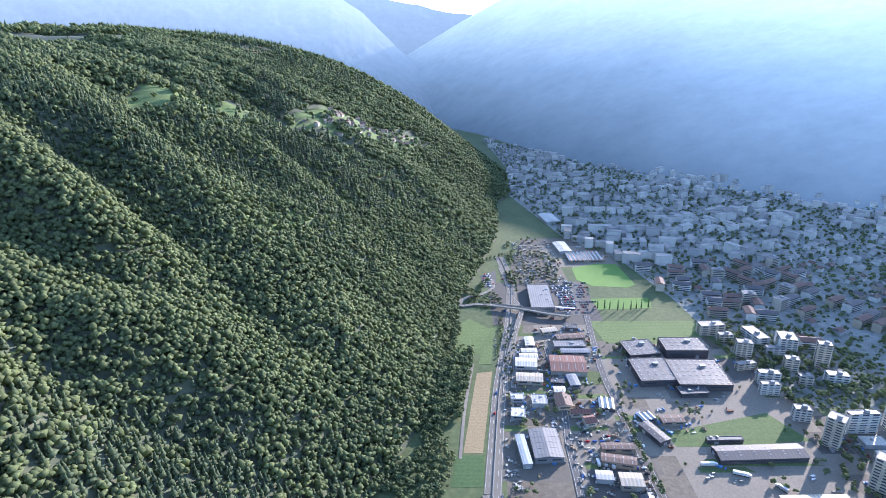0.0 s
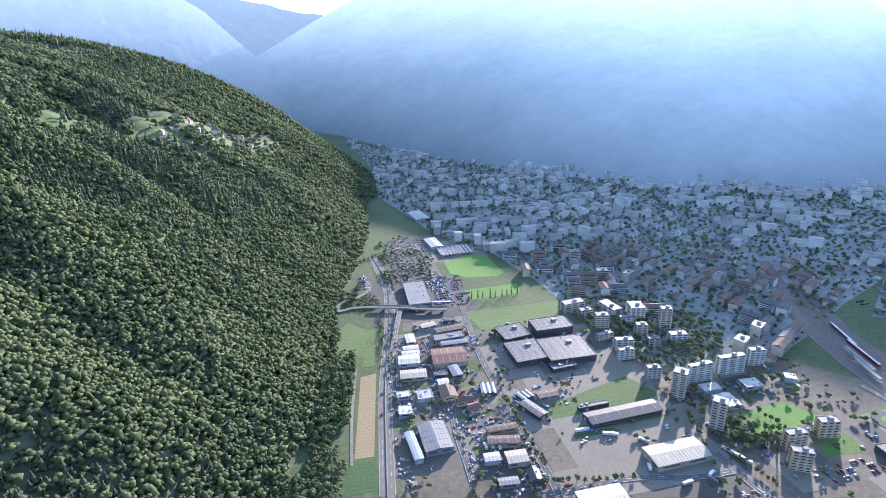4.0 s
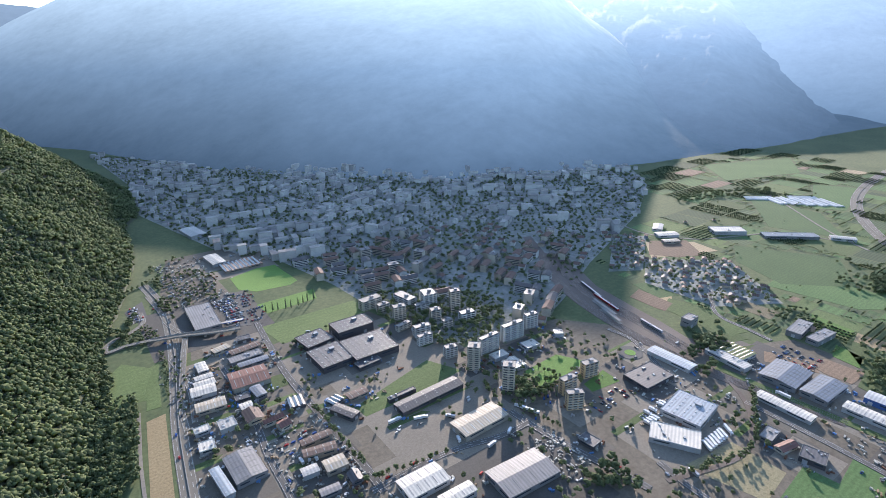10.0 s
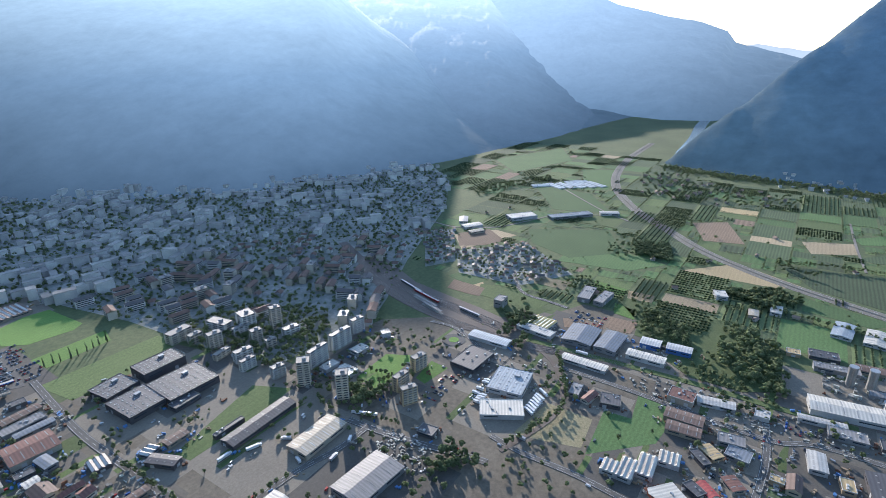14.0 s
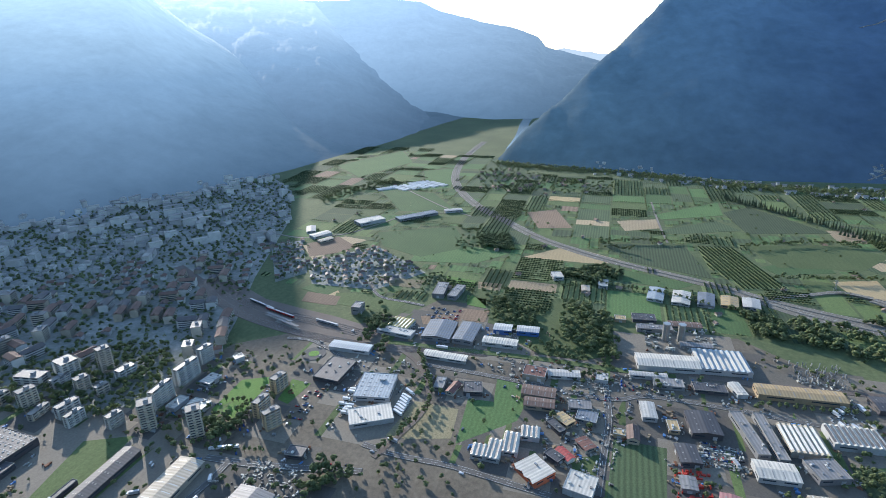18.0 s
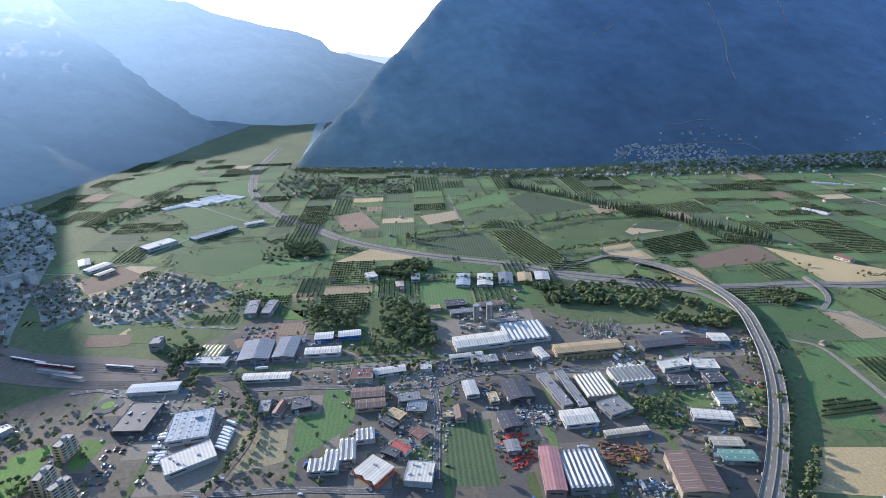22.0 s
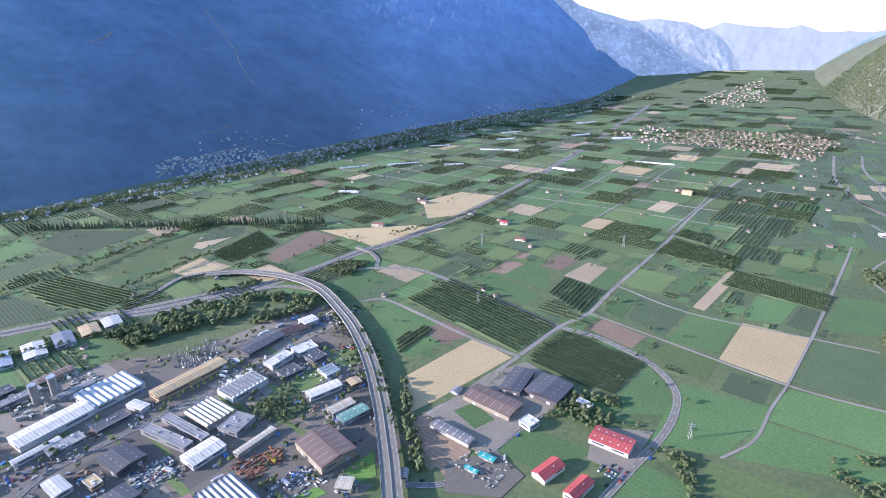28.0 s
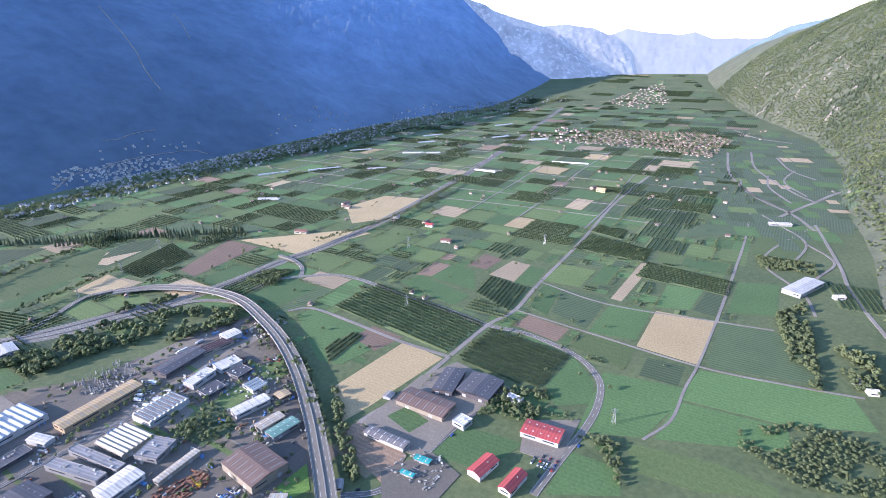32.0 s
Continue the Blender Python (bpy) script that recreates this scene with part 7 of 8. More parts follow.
def slope_patch(name, label, cx, cy, ra, rb, turn, material, category, lift=0.7, rough=0.0, seed=1):
    """An oval patch that follows the slope."""
    def place(u, v):
        c, s = math.cos(radians(turn)), math.sin(radians(turn))
        edge = 1 + 0.75 * waves(np.cos(v) * 3, np.sin(v) * 3, 0.8, seed, 3)
        x = cx + u * edge * (ra * np.cos(v) * c - rb * np.sin(v) * s)
        y = cy + u * edge * (ra * np.cos(v) * s + rb * np.sin(v) * c)
        z = np.maximum(hill(x, y), floor_z(x, y)) + lift * (1 - u ** 6 * 1.6) + rough * waves(x, y, 22, seed, 3) * (1 - u ** 4)
        return x, y, z
    ob = grid_sheet(name, np.linspace(0.02, 1, 10), np.linspace(0, 2 * math.pi, 41), place, material)
    return tagged(ob, label, category, kind="structure")


M_ROCK = surface("pale_rock", (0.15, 0.135, 0.115), (0.36, 0.32, 0.28), 0.03, 0.25, 0.95, 0.7, 0.5, depth=2.0)
slope_patch("mountain_meadow", "sunny green meadow terrace in the woods", -395, 812, 122, 44, 58, FIELD["meadow"], "meadow", 1.5)
slope_patch("mountain_meadow", "yellowish mountain pasture near the crest", -547, 1483, 98, 68, -25, FIELD["dryfield"], "meadow", 1.5)
slope_patch("mountain_meadow", "green clearing round a hillside hamlet", -190, 1120, 198, 48, 61, FIELD["meadow"], "meadow", 1.5)
slope_patch("clearing", "light green clearing of young growth", -215, 618, 57, 15, 61, FIELD["meadow"], "clearing", 1.5)
slope_patch("clearing", "light green clearing of young growth", -180, 775, 42, 13, 52, FIELD["meadow"], "clearing", 1.5)
for k, (cx, cy, ra, rb, turn) in enumerate(CLEARINGS[5:]):
    for j in range(9):
        u, v = rng.uniform(-1.3, 1.3) * ra, rng.uniform(-1.3, 1.3) * rb
        x, y = cx + u * math.cos(radians(turn)) - v * math.sin(radians(turn)), cy + u * math.sin(radians(turn)) + v * math.cos(radians(turn))
        slope_patch("rock_face", "pale bare rock face on the slope", x, y, ra * rng.uniform(0.08, 0.36), rb * rng.uniform(0.12, 0.4), turn + rng.uniform(-50, 50), M_ROCK, "rock face", 1.2, 7.0, 5 * k + j)
hamlet = []
for k in range(64):
    a, q = rng.uniform(0, 6.283), math.sqrt(rng.random())
    u, v = 165 * q * math.cos(a), 38 * q * math.sin(a)
    x, y = -180 + u * math.cos(radians(62)) - v * math.sin(radians(62)), 1130 + u * math.sin(radians(62)) + v * math.cos(radians(62))
    hamlet.append((x, y, land(x, y), rng.uniform(0, 180), 1.0))
house_stuff("hillside_hamlet", "small pale houses of a hillside hamlet", hamlet, 77, 0.8)
for pts, w in (([(162, -2011), (118, -1663), (40, -1441), (-33, -1326), (-74, -1221)], 7), ([(97, -2048), (63, -1777), (-29, -1536), (-76, -1452)], 6), ([(-13, -1293), (-76, -1452), (-138, -1589), (-211, -1535)], 8),
               ([(197, -2552), (101, -2368), (-14, -2293)], 8), ([(-75, -1262), (-106, -1041), (-117, -921), (-147, -785)], 5), ([(20, -1290), (-20, -1220), (-60, -1130), (-40, -1000)], 4), ([(-60, -1130), (-100, -1050), (-75, -960)], 4),
               ([(-30, -1420), (20, -1560), (30, -1700)], 5), ([(0, -1380), (70, -1500), (90, -1620)], 5), ([(-60, -1500), (-10, -1640), (-30, -1800)], 5), ([(-80, -1700), (-20, -1800), (20, -1980)], 6)):
    draped("vineyard_track", "pale gravel track between vineyard terraces", pts, w, M_GRAVEL)


# ---- farms, greenhouses and sheds out on the plain ----
for b in (("hall", -56, -898, 26, 72, -24, 9, "lightgrey"), ("hall", 782, -80, 44, 22, -8, 6, "lightblue"), ("hall", 778, -114, 44, 24, -8, 6, "white"), ("hall", 780, -147, 44, 22, -8, 6, "bluegrey"),
          ("hall", 783, -178, 34, 22, -8, 5, "tan"), ("hall", 784, -206, 32, 22, -8, 5, "lightgrey"), ("house", 799, -724, 26, 14, 20, 8, "redbrown"), ("house", 595, -884, 16, 11, 10, 8, "red"), ("house", 612, -896, 14, 10, 80, 7, "brown"),
          ("house", 516, -821, 20, 10, 20, 7, "redbrown"), ("house", 373, -1323, 22, 14, 0, 10, "tan"), ("house", 395, -1335, 16, 12, 60, 9, "brown"), ("house", 691, -898, 14, 10, 20, 7, "grey"), ("house", 840, -905, 22, 12, 10, 8, "brown"),
          ("house", 860, -925, 20, 10, 80, 7, "redbrown"), ("flat", 812, 66, 22, 16, 20, 8, "white"), ("flat", 800, -5, 26, 14, 0, 7, "white"), ("hall", 775, 20, 20, 12, 5, 6, "beige"), ("hall", -15, -1225, 40, 14, 20, 6, "white"),
          ("flat", 1010, 480, 60, 30, -38, 9, "white"), ("flat", 1070, 395, 95, 22, -42, 8, "bluegrey"), ("hall", 1130, 330, 40, 16, -60, 7, "lightgrey"), ("hall", 905, 540, 40, 20, -30, 7, "white"), ("hall", 930, 575, 36, 18, 30, 7, "lightgrey"),
          ("hall", 880, 515, 30, 14, -30, 6, "beige"), ("flat", 672, -72, 44, 13, -84, 7, "grey"), ("hall", 690, -110, 40, 14, -84, 7, "brown"), ("hall", 640, -118, 36, 10, -84, 6, "grey"), ("flat", 700, -60, 30, 18, -84, 6, "dark"),
          ("hall", 560, -60, 40, 8, -84, 5, "lightgrey"), ("flat", 690, -30, 14, 12, -84, 6, "tan"), ("house", -120, -640, 10, 9, 20, 6, "white"), ("house", -108, -655, 9, 7, 70, 5, "grey"), ("house", -100, -890, 14, 9, 30, 7, "white")):
    built(*b)


def greenhouse(x, y, w, d, turn):
    ob = thing("greenhouse", "long row of white plastic greenhouse tunnels", "greenhouse", x, y, turn, group="greenhouses")
    n = max(2, int(d / 8))
    for k in range(n):
        c = (k + 0.5) / n * d - d / 2
        r = d / n / 2
        arc = [(math.cos(a) * r * 0.98, math.sin(a) * 3.2) for a in (0, 0.6, 1.2, 1.94, 2.54, 3.1416)]
        vs = [(s * w / 2, c + p, q + 0.02) for s in (-1, 1) for p, q in arc]
        piece("tunnel", vs, [(i, i + 1, i + 7, i + 6) for i in range(5)] + [tuple(range(6)), tuple(range(11, 5, -1))], M_SKYLIGHT, ob)


for g in ((1300, 560, 60, 24, -45), (1380, 500, 60, 24, -45), (1340, 500, 50, 24, -45), (1284, -1080, 90, 10, 60), (1190, -1200, 100, 12, 55), (1050, -1278, 60, 10, 40), (1100, -1540, 70, 16, 30), (1040, -1570, 60, 14, 30), (1065, -870, 55, 18, 30),
          (741, -1401, 70, 14, 0), (1300, -1500, 80, 12, 50), (1250, -1900, 90, 14, 60), (1120, -2300, 90, 20, 60), (980, -1980, 80, 24, 60), (820, -1990, 70, 30, 50), (1180, -1750, 70, 12, 50), (560, -1620, 110, 10, 10)):
    greenhouse(*g)

# single trees and bushes in the estate, and cars along its streets
rng = random.Random(91)
n = 0
while n < 120:
    x, y = rng.uniform(60, 660), rng.uniform(-380, 640)
    if inside(x, y, YARD) and not near_road(x, y, 1.5) and not any(math.hypot(x - a, y - b) < r + 3 for a, b, r in BUILT):
        copy_thing(rng.choice(TREES), pose(x, y, 0.04, 0, 0, rng.uniform(0, 360)) @ Matrix.Scale(rng.uniform(0.35, 0.8), 4))["group"] = "trees of the estate"
        n += 1
for line, width in ROAD_LINES:
    if width in (7, 8, 15):
        for i in range(2, len(line) - 2, 3 if width < 12 else 2):
            if rng.random() < (0.45 if width < 12 else 0.4) and -420 < line[i][1] < 900 and line[i][0] < 700:
                t = line[i + 1] - line[i - 1]
                side = rng.choice((-1, 1)) * (width / 2 + 1.6 if width < 12 else width / 4 - 0.6)
                q = line[i] + np.array([-t[1], t[0]]) / (np.linalg.norm(t) + 1e-9) * side
                if not any(math.hypot(q[0] - a, q[1] - b) < r for a, b, r in BUILT):
                    park(rng.choice(CARS), q[0], q[1], math.degrees(math.atan2(t[1], t[0])), 0.06 if width < 12 else 0.3)

# aprons of concrete and strips of grass round the halls
M_APRON = [surface("yard_concrete_" + n, a, b, 0.03, 0.3, 0.9, 0.1, 0.6, grit=0.22) for n, a, b in (("pale", (0.165, 0.142, 0.11), (0.255, 0.222, 0.175)), ("grey", (0.105, 0.092, 0.073), (0.165, 0.146, 0.118)), ("dark", (0.075, 0.068, 0.058), (0.12, 0.109, 0.094)))]
k = 0
for x, y, r in BUILT:
    if not inside(x, y, YARD):
        continue
    k += 1
    w, d = r * rng.uniform(1.15, 1.7) + 5, r * rng.uniform(1.15, 1.7) + 5
    x, y = x + rng.uniform(-0.3, 0.3) * r, y + rng.uniform(-0.3, 0.3) * r
    ground_patch("apron", "worn concrete apron beside a hall", [(x - w, y - d), (x + w, y - d), (x + w, y + d), (x - w, y + d)], rng.choice(M_APRON), 0.06 + k * 0.0003)
    if rng.random() < 0.45:
        s, q = rng.choice((-1, 1)), rng.uniform(2, 4.5)
        ground_patch("verge", "strip of rough grass beside a yard", [(x - w, y + s * d - q), (x + w * rng.uniform(0, 1), y + s * d - q), (x + w * rng.uniform(0, 1), y + s * d + q), (x - w, y + s * d + q)], FIELD["meadow"], 0.1 + k * 0.0003)


# ---- railway yard, trains and gardens by the hill ----
ground_patch("rail_yard", "wide brown ballast yard of the railway station", [(662, 622), (690, 602), (626, 476), (612, 405), (602, 346), (580, 262), (545, 290), (545, 368), (565, 468), (590, 541)], M_BALLAST, 0.2)
for k in range(5):
    line = smooth([(676, 612), (619, 500), (598, 425), (590, 365), (572, 275)])
    for o in (-0.75, 0.75):
        off = (k - 4) * 4.4 + o
        tagged(piece("rail", *band(line, off - 0.06, off + 0.06, np.full(len(line), 0.15), np.full(len(line), 0.45)), M_STEEL), "rusty steel rail on the ballast", "rail", "rails", "structure")


def train(x, y, turn, coaches, material, word):
    ob = thing("train", word + " train standing on a siding of the station", "train", x, y, turn, 0.42)
    for k in range(coaches):
        u = (k - (coaches - 1) / 2) * 19
        block("bogie_frame", M_TYRE, ob, u, 0, 0, 16, 2.2, 0.9)
        block("coach_body", material, ob, u, 0, 0.9, 18.2, 2.8, 2.4)
        block("coach_roof", M_VENT, ob, u, 0, 3.3, 17.6, 2.3, 0.35)
        block("window_band", M_GLASS, ob, u, 0, 1.9, 15, 2.86, 0.8)


train(606, 470, 70, 3, CAR[5], "dark grey")
train(590, 430, 74, 3, CAR[4], "red")
train(580, 350, 78, 2, CAR[1], "grey")
for x, y, turn, n in ((574, 420, 73, 55), (562, 400, 73, 45)):
    ob = thing("platform_roof", "long grey platform roof on steel posts", "platform roof", x, y, turn, 0.2)
    block("platform", M_CONC, ob, 0, 0, 0, n, 5, 0.6)
    block("roof", ROOF["grey"], ob, 0, 0, 4.2, n - 4, 4.6, 0.25)
    for k in range(6):
        block("post", M_STEEL, ob, (k - 2.5) * n / 6.5, 0, 0.6, 0.3, 0.3, 3.62)

ground_patch("garden_lawn", "rough green lawn at the edge of the woods", [(-9, 650), (11, 676), (39, 644), (23, 593), (-7, 584), (-14, 592)], FIELD["meadow"], 0.2)
ground_patch("garden_lawn", "green lawn beside the road", [(25, 592), (40, 606), (34, 558), (20, 559)], FIELD["meadow"], 0.2)
ground_patch("kitchen_garden", "dark green kitchen gardens with small trees", [(-12, 573), (13, 562), (1, 480), (-17, 452), (-33, 482), (-26, 547)], FIELD["darkcrop"], 0.2)
ground_patch("car_park", "small asphalt car park below the woods", [(33, 825), (59, 850), (57, 792), (36, 778)], M_TARMAC, 0.3)
ground_patch("car_park", "asphalt car park of a large store", [(140, 690), (165, 678), (186, 792), (158, 812)], M_TARMAC, 0.24)
draped("garden_path", "pale gravel path beside a stubble field", [(13, 560), (8, 520), (3, 480), (0, 445), (-3, 400)], 3, M_GRAVEL, "path", 0.35)
road("off_ramp", "asphalt slip road between the expressway and a bridge", [(85, 687), (75, 650), (68, 620), (58, 578), (50, 540), (47, 500)], 6.5, M_ROAD, [4, 3, 2, 0.8, 0, 0], True)
gen = np.random.default_rng(140)
for label, pts, gap, size in (("small fruit trees and bushes of the kitchen gardens", [(-12, 573), (13, 562), (1, 480), (-17, 452), (-33, 482), (-26, 547)], 5, 4.5), ("bushes and young trees round the slip road", [(2, 732), (26, 752), (48, 772), (62, 740), (60, 705), (28, 700)], 5, 4),
                              ("roadside trees at the foot of the woods", [(-40, 440), (-20, 446), (-8, 400), (-20, 330), (-60, 340)], 5, 6), ("shrubs along the expressway", [(42, 560), (46, 620), (52, 680), (58, 680), (52, 610), (47, 560)], 3.5, 2.6)):
    p = np.array([q for q in spots(pts, gap, 7, 0.45) if not near_road(*q, 0.5)])
    if len(p):
        scatter("garden_trees", label, p[:, 0], p[:, 1], np.array([land(*q) for q in p]) - 0.2, size * gen.uniform(0.6, 1.3, len(p)), [clump_tree(gen, 8, 1.0, 0.46, False, True) for _ in range(5)], M_LEAF, 141)
lot(142, 700, 166, 785, 100, 31, 0.8, 2.8, 8)
lot(38, 785, 54, 838, 80, 32, 0.7, 2.8, 8)
shelter = thing("trolley_shelter", "long white canopy with blue edge along the store front", "canopy", 132, 702, -12)
block("roof", ROOF["white"], shelter, 0, 0, 3.4, 60, 5, 0.4)
block("fascia", ROOF["blue"], shelter, 0, -2.6, 3.2, 60, 0.2, 0.8)
for k in range(7):
    block("post", M_STEEL, shelter, (k - 3) * 9, 0, 0, 0.3, 0.3, 3.42)
n = 28
ground_patch("roundabout", "asphalt ring of a small roundabout", [(506 + 15 * math.cos(6.283 * k / n), 328 + 15 * math.sin(6.283 * k / n)) for k in range(n)], M_TARMAC, 0.47)
ground_patch("roundabout_island", "round grass island of a roundabout", [(506 + 6.5 * math.cos(6.283 * k / n), 328 + 6.5 * math.sin(6.283 * k / n)) for k in range(n)], FIELD["lawn"], 0.62)
ground_patch("bare_plot", "bare reddish building plot beside the railway", [(666, 430), (663, 372), (634, 365), (632, 380), (634, 422)], FIELD["brown"], 0.25)
ground_patch("bare_plot", "bare brown building plot among the houses", [(860, 546), (915, 505), (870, 446), (829, 466), (800, 505)], FIELD["brown"], 0.25)
ground_patch("green_plot", "unmown green plot beside the suburb", [(674, 385), (685, 335), (677, 265), (636, 277), (634, 326), (640, 374)], FIELD["meadow"], 0.22)


# ---- greens, gardens and trees between the halls ----
for name, label, kind, pts in (
        ("green_plot", "rough green plot behind the railway", "meadow", [(741, 198), (743, 145), (673, 86), (731, 75), (744, 37), (686, -17), (601, -26), (578, 10), (578, 63), (600, 95), (630, 90), (639, 140), (678, 146)]),
        ("bare_plot", "brown vegetable plot beside an office building", "brown", [(643, 186), (672, 184), (674, 144), (639, 145), (638, 170)]),
        ("garden_lawn", "mown lawn beside an office building", "lawn", [(717, 189), (708, 158), (680, 152), (685, 181)]),
        ("garden_lawn", "mown lawn beyond the estate", "lawn", [(779, 240), (772, 188), (749, 185), (746, 228)]),
        ("dry_plot", "dry yellowish grass plot", "dryfield", [(769, 184), (770, 147), (739, 144), (742, 179)]),
        ("allotment", "dark green allotment garden between halls", "darkcrop", [(463, -222), (469, -280), (411, -262), (416, -226)]),
        ("garden_lawn", "green lawn between the halls", "meadow", [(470, -278), (467, -310), (443, -310), (441, -274)]),
        ("garden_lawn", "green lawn beside the viaduct", "meadow", [(480, -340), (475, -377), (439, -354), (447, -331)]),
        ("garden_lawn", "bright green lawn beside the viaduct", "lawn", [(318, -226), (316, -261), (291, -240), (300, -221)]),
        ("garden_lawn", "bright green lawn behind a factory hall", "lawn", [(331, -163), (322, -200), (309, -201), (322, -163)])):
    ground_patch(name, label, pts, FIELD[kind], 0.3 + 0.004 * (len(label) % 9))
draped("verge", "green bank along the railway line", [(556, 250), (558, 230), (560, 186), (563, 138), (567, 62), (567, 21), (567, -22), (570, -90)], 9, FIELD["meadow"], "verge", 0.5)
gen = np.random.default_rng(171)
clear_of = [(a, b, r * 0.85 + 2.5) for a, b, r in BUILT]
for label, pts, gap, size in (("trees and tall bushes behind the railway", [(718, 151), (715, 116), (676, 77), (644, 77), (650, 101), (646, 135)], 7, 7.5), ("dense trees beside a factory", [(733, 47), (701, -18), (585, -33), (589, -8), (602, 19), (628, 43)], 7, 9),
                              ("bushes along the railway", [(604, 65), (607, 30), (588, 4), (571, -14), (576, 57)], 6, 4.5), ("fruit trees and bushes of the allotment", [(463, -222), (469, -280), (411, -262), (416, -226)], 6, 4), ("roadside bushes at the office building", [(790, 260), (760, 200), (700, 230), (720, 290)], 8, 5)):
    p = np.array([q for q in spots(pts, gap, 17, 0.48) if not near_road(*q, 1) and not any(math.hypot(q[0] - a, q[1] - b) < r for a, b, r in clear_of) and gen.random() < 0.8])
    if len(p):
        scatter("garden_trees", label, p[:, 0], p[:, 1], np.full(len(p), -0.1), size * gen.uniform(0.55, 1.35, len(p)), [clump_tree(gen, 8, 1.0, 0.5, False, True) for _ in range(6)], M_LEAF, 172)
p = np.array([q for q in spots(YARD, 11, 23, 0.48) if waves(np.array([q[0]]), np.array([q[1]]), 60, 51, 2)[0] > 0.12 and not near_road(*q, 1.5) and not any(math.hypot(q[0] - a, q[1] - b) < r for a, b, r in clear_of) and not any(inside(*q, f) for _, f in FIELDS[:HAND]) and gen.random() < 0.6])
scatter("yard_trees", "trees and bushes along the edges of the yards", p[:, 0], p[:, 1], np.full(len(p), -0.1), gen.uniform(2.5, 7.5, len(p)), [clump_tree(gen, 8, 1.0, 0.5, False, True) for _ in range(6)], M_LEAF, 173)


# ---- farmyards beside the country road ----
for name, label, mat, pts in (
        ("bare_plot", "bare brown earth plot beside the viaduct", FIELD["brown"], [(324, -303), (314, -329), (245, -316), (236, -275)]),
        ("farmyard", "pale concrete farmyard between the sheds", M_APRON[0], [(311, -331), (308, -382), (306, -427), (285, -473), (204, -457), (227, -382), (229, -320), (247, -319)]),
        ("farmyard", "paved yard beside a red-roofed hall", M_APRON[0], [(173, -416), (126, -445), (124, -374), (159, -373)]),
        ("farmyard", "worn yard with stored goods", M_APRON[1], [(254, -289), (227, -331), (191, -320), (193, -288), (233, -263)]),
        ("garden_lawn", "small green plot between the sheds", FIELD["crop"], [(295, -351), (287, -374), (254, -366), (261, -342)])):
    ground_patch(name, label, pts, mat, 0.36 + 0.02 * (len(label) % 7))


# ---- clutter round the halls ----
rng = random.Random(61)
heaps = [([], []) for _ in range(6)]
BOUND = [(a, b, r) for a, b, r in BUILT if inside(a, b, YARD)]
for a, b, r in BOUND:
    for _ in range(9):
        an, q = rng.uniform(0, 6.283), r * rng.uniform(0.85, 1.5)
        x, y = a + math.cos(an) * q, b + math.sin(an) * q
        if near_road(x, y, 1) or any(math.hypot(x - c, y - d) < e * 0.84 for c, d, e in BOUND):
            continue
        vs, fs = heaps[rng.randrange(6)]
        m = pose(x, y, 0.04, 0, 0, rng.choice((0, 90)) + rng.uniform(-25, 25))
        for j in range(rng.randint(1, 4)):
            v, f = box_data(rng.uniform(0.8, 4.5), rng.uniform(0.7, 2.2), rng.uniform(0.5, 2.3), j * rng.uniform(-2.2, 2.2), j * rng.uniform(-2.2, 2.2))
            fs += [tuple(i + len(vs) for i in g) for g in f]
            vs += [tuple(m @ Vector(p)) for p in v]
M_CLUTTER = [M_SCRAP, M_SCRAP, M_RUST, M_VENT, paint("tarpaulin_blue", (0.08, 0.2, 0.42), 0.6), paint("weathered_timber", (0.3, 0.22, 0.14), 0.85)]
for (vs, fs), mat, word in zip(heaps, M_CLUTTER, ("pale pallets and crates", "boxes and small vans", "rusty skips and scrap", "zinc containers and tanks", "blue covered stacks", "timber stacks and pallets")):
    tagged(piece("yard_clutter", vs, fs, mat), word + " standing about the yards", "goods", kind="stuff")


# ---- gullies, tracks and hamlets on the shaded mountain ----
for label, pts, w, name in (("pale dry gully down the shaded mountain", [(2692, -1420), (2466, -1372), (2298, -1322), (2204, -1284), (2045, -1239)], 4, "gully"), ("pale dry gully down the shaded mountain", [(2692, -1773), (2522, -1700), (2389, -1634)], 3, "gully"),
                            ("gravel track across the shaded mountain", [(1853, -897), (1845, -975), (1854, -1076)], 5, "mountain_track"), ("gravel track above the shaded village", [(1695, -792), (1725, -882), (1728, -988), (1726, -1107), (1690, -1150)], 6, "mountain_track"),
                            ("bare rock band on the shaded mountain", [(2421, -804), (2449, -870), (2480, -913)], 14, "rock_band"), ("gravel track above the shaded village", [(1640, -640), (1690, -720), (1695, -792)], 5, "mountain_track")):
    draped(name, label, pts, w, M_GRAVEL, name.replace("_", " "), 1.6)
rng = random.Random(77)
high = []
for cx, cy, rx, ry, count in ((1660, -760, 60, 110, 110), (1680, -900, 50, 130, 110), (1600, -1100, 60, 200, 150), (1580, -1450, 70, 260, 150), (1620, -1850, 90, 260, 150), (1610, -2350, 100, 320, 160), (1760, -1000, 60, 200, 16), (1780, -1700, 80, 300, 20)):
    for _ in range(count):
        a, q = rng.uniform(0, 6.283), math.sqrt(rng.random())
        x, y = cx + rx * q * math.cos(a), cy + ry * q * math.sin(a)
        high.append((x, y, land(x, y), rng.uniform(0, 180), 0.9))
house_stuff("shaded_village", "pale houses climbing the foot of the shaded mountain", high, 78, 0.6, M_TOWNWALL, M_TOWNROOF)

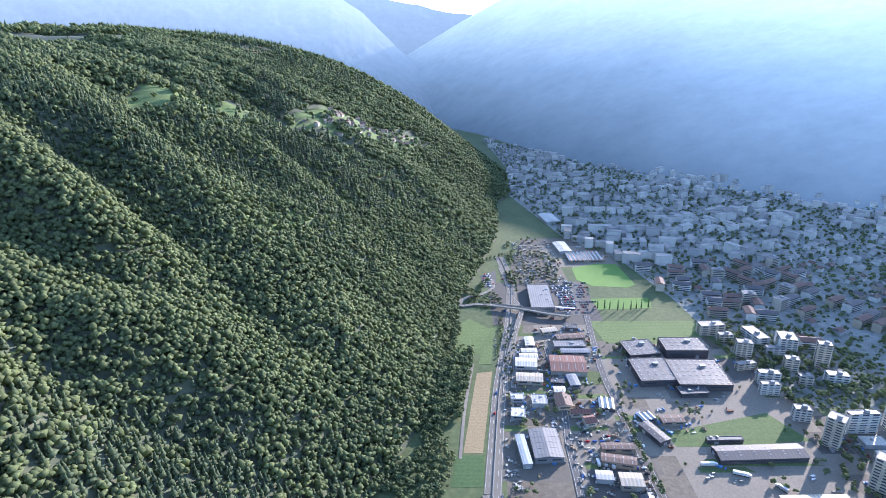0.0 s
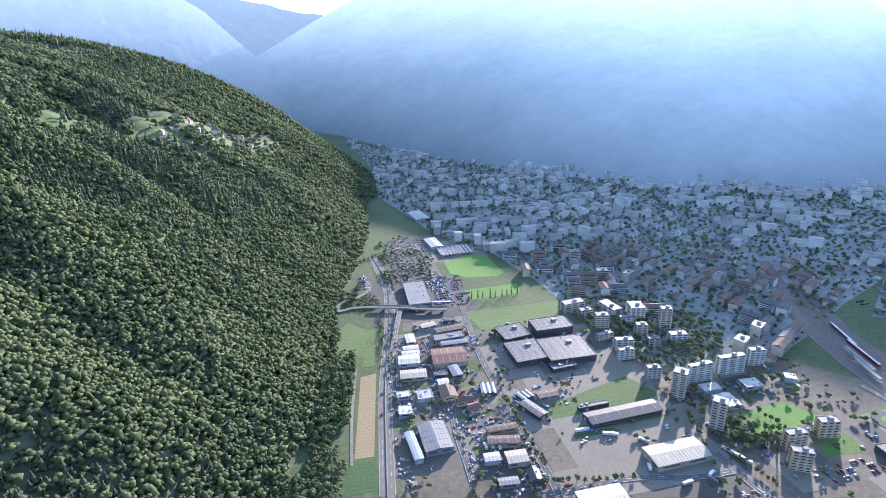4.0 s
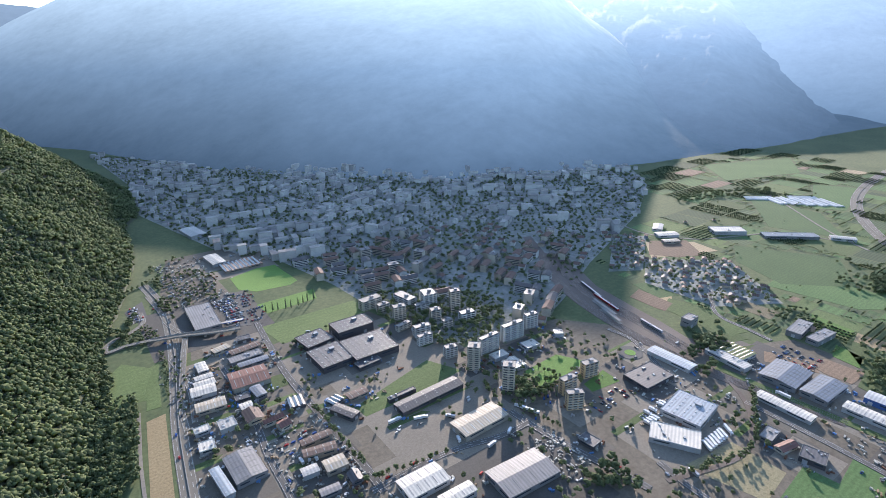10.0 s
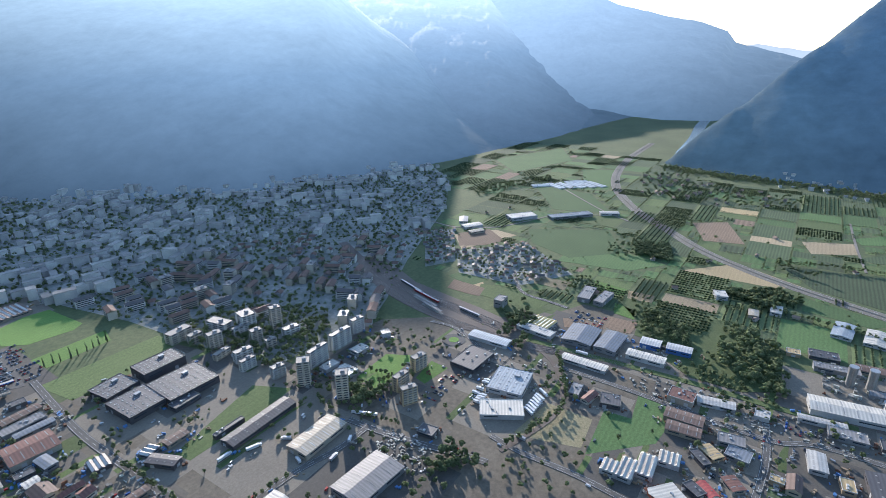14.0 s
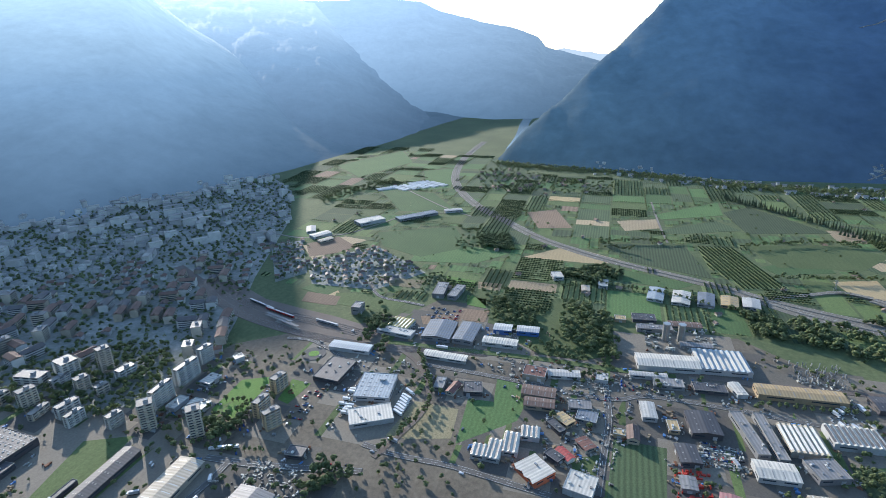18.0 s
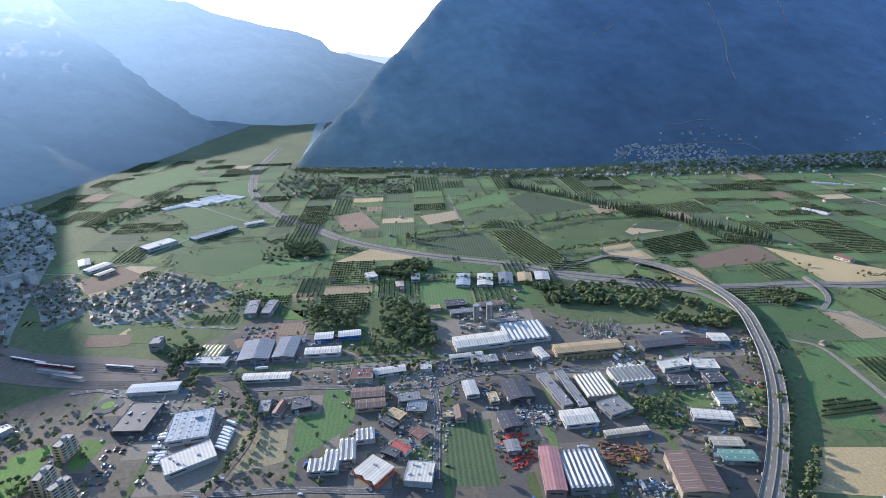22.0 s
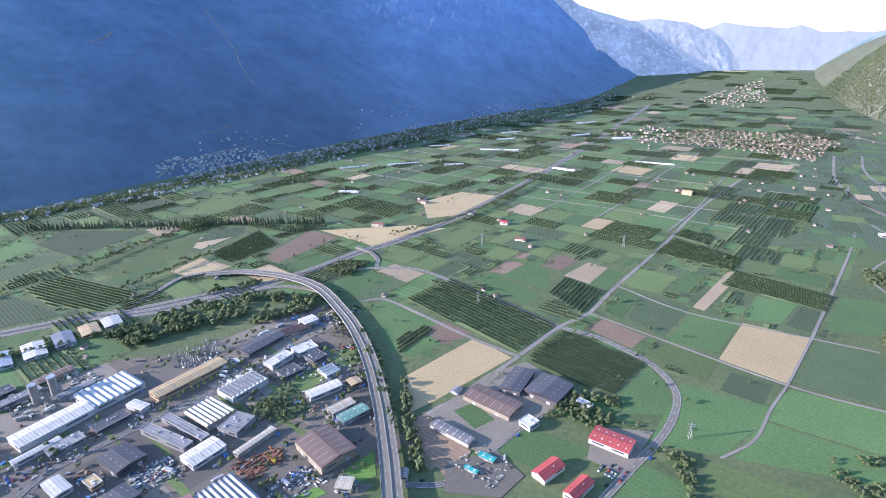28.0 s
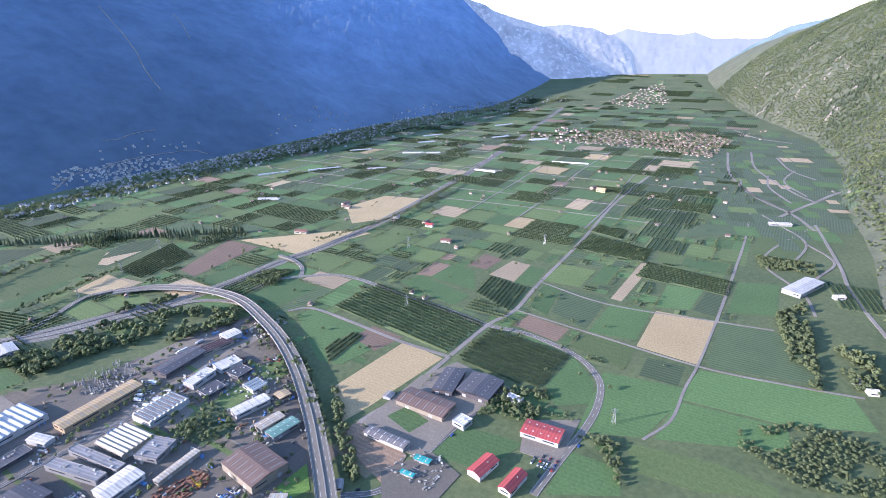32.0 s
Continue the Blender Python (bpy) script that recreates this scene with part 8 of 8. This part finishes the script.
# ---- riverside woods and white houses along the mountain's foot ----
gen = np.random.default_rng(411)
bank = smooth([(1665, 340), (1628, 194), (1615, 30), (1575, -121), (1512, -308), (1494, -463), (1490, -646), (1455, -852), (1440, -1263), (1392, -1830), (1332, -2460), (1285, -3048), (1270, -3595)], 12)
run = np.linspace(0, 1, len(bank))
t = np.sort(gen.uniform(0, 1, 3000))
px, py = np.interp(t, run, bank[:, 0]) + gen.normal(14, 20, len(t)), np.interp(t, run, bank[:, 1]) + gen.normal(0, 12, len(t))
scatter("riverside_trees", "long belt of green trees along the river", px, py, floor_z(px, py) - 0.2, gen.uniform(4, 9, len(t)), [clump_tree(gen, 4, 1.0, 0.5, False, True) for _ in range(6)], M_LEAF, 412)
strip = []
for k in range(230):
    q = rng.uniform(0.16, 1)
    x, y = np.interp(q, run, bank[:, 0]) + rng.choice((-22, 48)) + rng.uniform(-16, 22), np.interp(q, run, bank[:, 1])
    strip.append((x, y, land(x, y), rng.uniform(70, 110), rng.choice((0.9, 1.3, 1.9))))
house_stuff("riverside_houses", "white houses and sheds along the river at the mountain's foot", strip, 413, 0.55, M_TOWNWALL, M_TOWNROOF)

# ---- gardens, copses and a nursery on the western plain ----
gen = np.random.default_rng(431)
for label, pts, gap, size in (
        ("low woods and gardens beside the motorway", [(1587, 385), (1623, 296), (1508, 117), (1493, -25), (1383, -26), (1318, 182), (1351, 320)], 17, 8),
        ("long copse between the western fields", [(1167, 689), (1292, 665), (1421, 577), (1367, 564), (1222, 623), (1121, 656)], 10, 8),
        ("garden trees round farmsteads", [(966, 285), (997, 259), (999, 179), (929, 171), (888, 252)], 12, 7),
        ("gardens and bushes beyond the suburb", [(1032, 317), (1052, 237), (1001, 214), (983, 290)], 13, 6),
        ("garden trees along a stream", [(1181, 239), (1219, 181), (1133, 155), (1101, 198)], 11, 6)):
    p = np.array([q for q in spots(pts, gap, 43, 0.48) if not near_road(*q, 2) and gen.random() < 0.8])
    if len(p):
        scatter("copse", label, p[:, 0], p[:, 1], floor_z(p[:, 0], p[:, 1]) - 0.2, size * gen.uniform(0.6, 1.3, len(p)), [clump_tree(gen, 5, 1.0, 0.5, False, True) for _ in range(6)], M_LEAF, 432)
for k in range(5):
    greenhouse(1311 + 17 * k, 529 - 21 * k, 62, 22, 62)
farms = [(x, y, 0.0, rng.uniform(0, 180), rng.choice((0.9, 1.2))) for x, y in spots([(1587, 385), (1623, 296), (1508, 117), (1493, -25), (1383, -26), (1318, 182), (1351, 320)], 30, 44, 0.48) if not near_road(x, y, 4) and rng.random() < 0.5]
house_stuff("western_houses", "pale houses and sheds among gardens by the motorway", farms, 433, 0.75)

# ---- field tracks, sheds and single trees out on the plain ----
rng = random.Random(303)
for k in range(16):
    if k < 9:
        y = -1060 - 130 * k + rng.uniform(-30, 30)
        pts = [(x, y + (x - 700) * 0.08 + rng.uniform(-8, 8)) for x in (max(160, 140 + 10 * k), 500, 820, 1130, 1420)]
    else:
        x = 240 + 165 * (k - 9) + rng.uniform(-40, 40)
        pts = [(x - y * 0.05 + rng.uniform(-8, 8), y) for y in (-1020, -1250, -1550, -1850, -2150)]
    road("field_track", "narrow pale gravel track between fields", pts, 3.4, M_GRAVEL, lines=False)
sheds, lone = [], []
while len(sheds) < 170 or len(lone) < 1100:
    x, y = rng.uniform(60, 1470), rng.uniform(-2600, 600)
    if x < 700 and y > -430 or inside(x, y, YARD) or inside(x, y, TOWN) or x < foot(y) + 30 or any(inside(x, y, q) for q in SUBURBS) or near_road(x, y, 4):
        continue
    if len(sheds) < 170 and not any(inside(x, y, f) for q, f in FIELDS[:HAND]):
        sheds.append((x, y, float(floor_z(x, y)), rng.uniform(0, 180), 0.9))
    if len(lone) < 1100:
        lone.append((x, y))
house_stuff("field_sheds", "small pale sheds and farmhouses among the fields", sheds, 304, 0.62)
gen = np.random.default_rng(305)
p = np.array(lone)
scatter("field_trees", "single trees and bushes dotted over the fields", p[:, 0], p[:, 1], floor_z(p[:, 0], p[:, 1]) - 0.2, gen.uniform(2.5, 8, len(p)), [clump_tree(gen, 5, 1.0, 0.46, False, True) for _ in range(6)], M_LEAF, 306)

# ---- vineyards at the foot of the dry slope ----
VINES = [(288, -2177), (221, -2360), (36, -2548), (-111, -2251), (-165, -1622), (-125, -1138), (-17, -1100), (95, -1174), (185, -1480)]
plots = {}
c, s = math.cos(radians(14)), math.sin(radians(14))
v = -2700
while v < -900:
    dv = rng.uniform(28, 70)
    u = -900
    while u < 900:
        du = rng.uniform(22, 60)
        cx, cy = (u + du / 2) * c - (v + dv / 2) * s, (u + du / 2) * s + (v + dv / 2) * c
        if inside(cx, cy, VINES):
            vs, fs = plots.setdefault(rng.choices(("vineyard", "darkcrop", "crop", "tan", "meadow"), (60, 14, 14, 4, 8))[0], ([], []))
            base = len(vs)
            for i in range(4):
                for j in range(4):
                    a, b = u + 1.5 + (du - 3) * i / 3, v + 1.5 + (dv - 3) * j / 3
                    x, y = a * c - b * s, a * s + b * c
                    vs.append((x, y, land(x, y) + 0.5))
            fs += [(base + i * 4 + j, base + i * 4 + 4 + j, base + i * 4 + 5 + j, base + i * 4 + 1 + j) for i in range(3) for j in range(3)]
        u += du
    v += dv
for kind, (vs, fs) in plots.items():
    tagged(piece("vineyard_plots", vs, fs, FIELD[kind]), FIELD_WORDS[kind] + ", in terraces at the slope's foot", "vineyard", kind="stuff")

# cars beyond the nearest ones, joined by colour
for k in range(len(CARS)):
    vs, fs = [], []
    for i, m in MORE_CARS:
        if i == k:
            for w, d, h, z in ((4.3, 1.76, 0.85, 0.1), (2.4, 1.5, 0.5, 0.95)):
                b, f = box_data(w, d, h, -0.2 if z > 0.5 else 0, 0, z)
                fs += [tuple(q + len(vs) for q in g) for g in f]
                vs += [tuple(m @ Vector(p)) for p in b]
    if vs:
        tagged(piece("more_parked_cars", vs, fs, CAR[k]), "rows of parked passenger cars of one colour", "cars", kind="stuff")
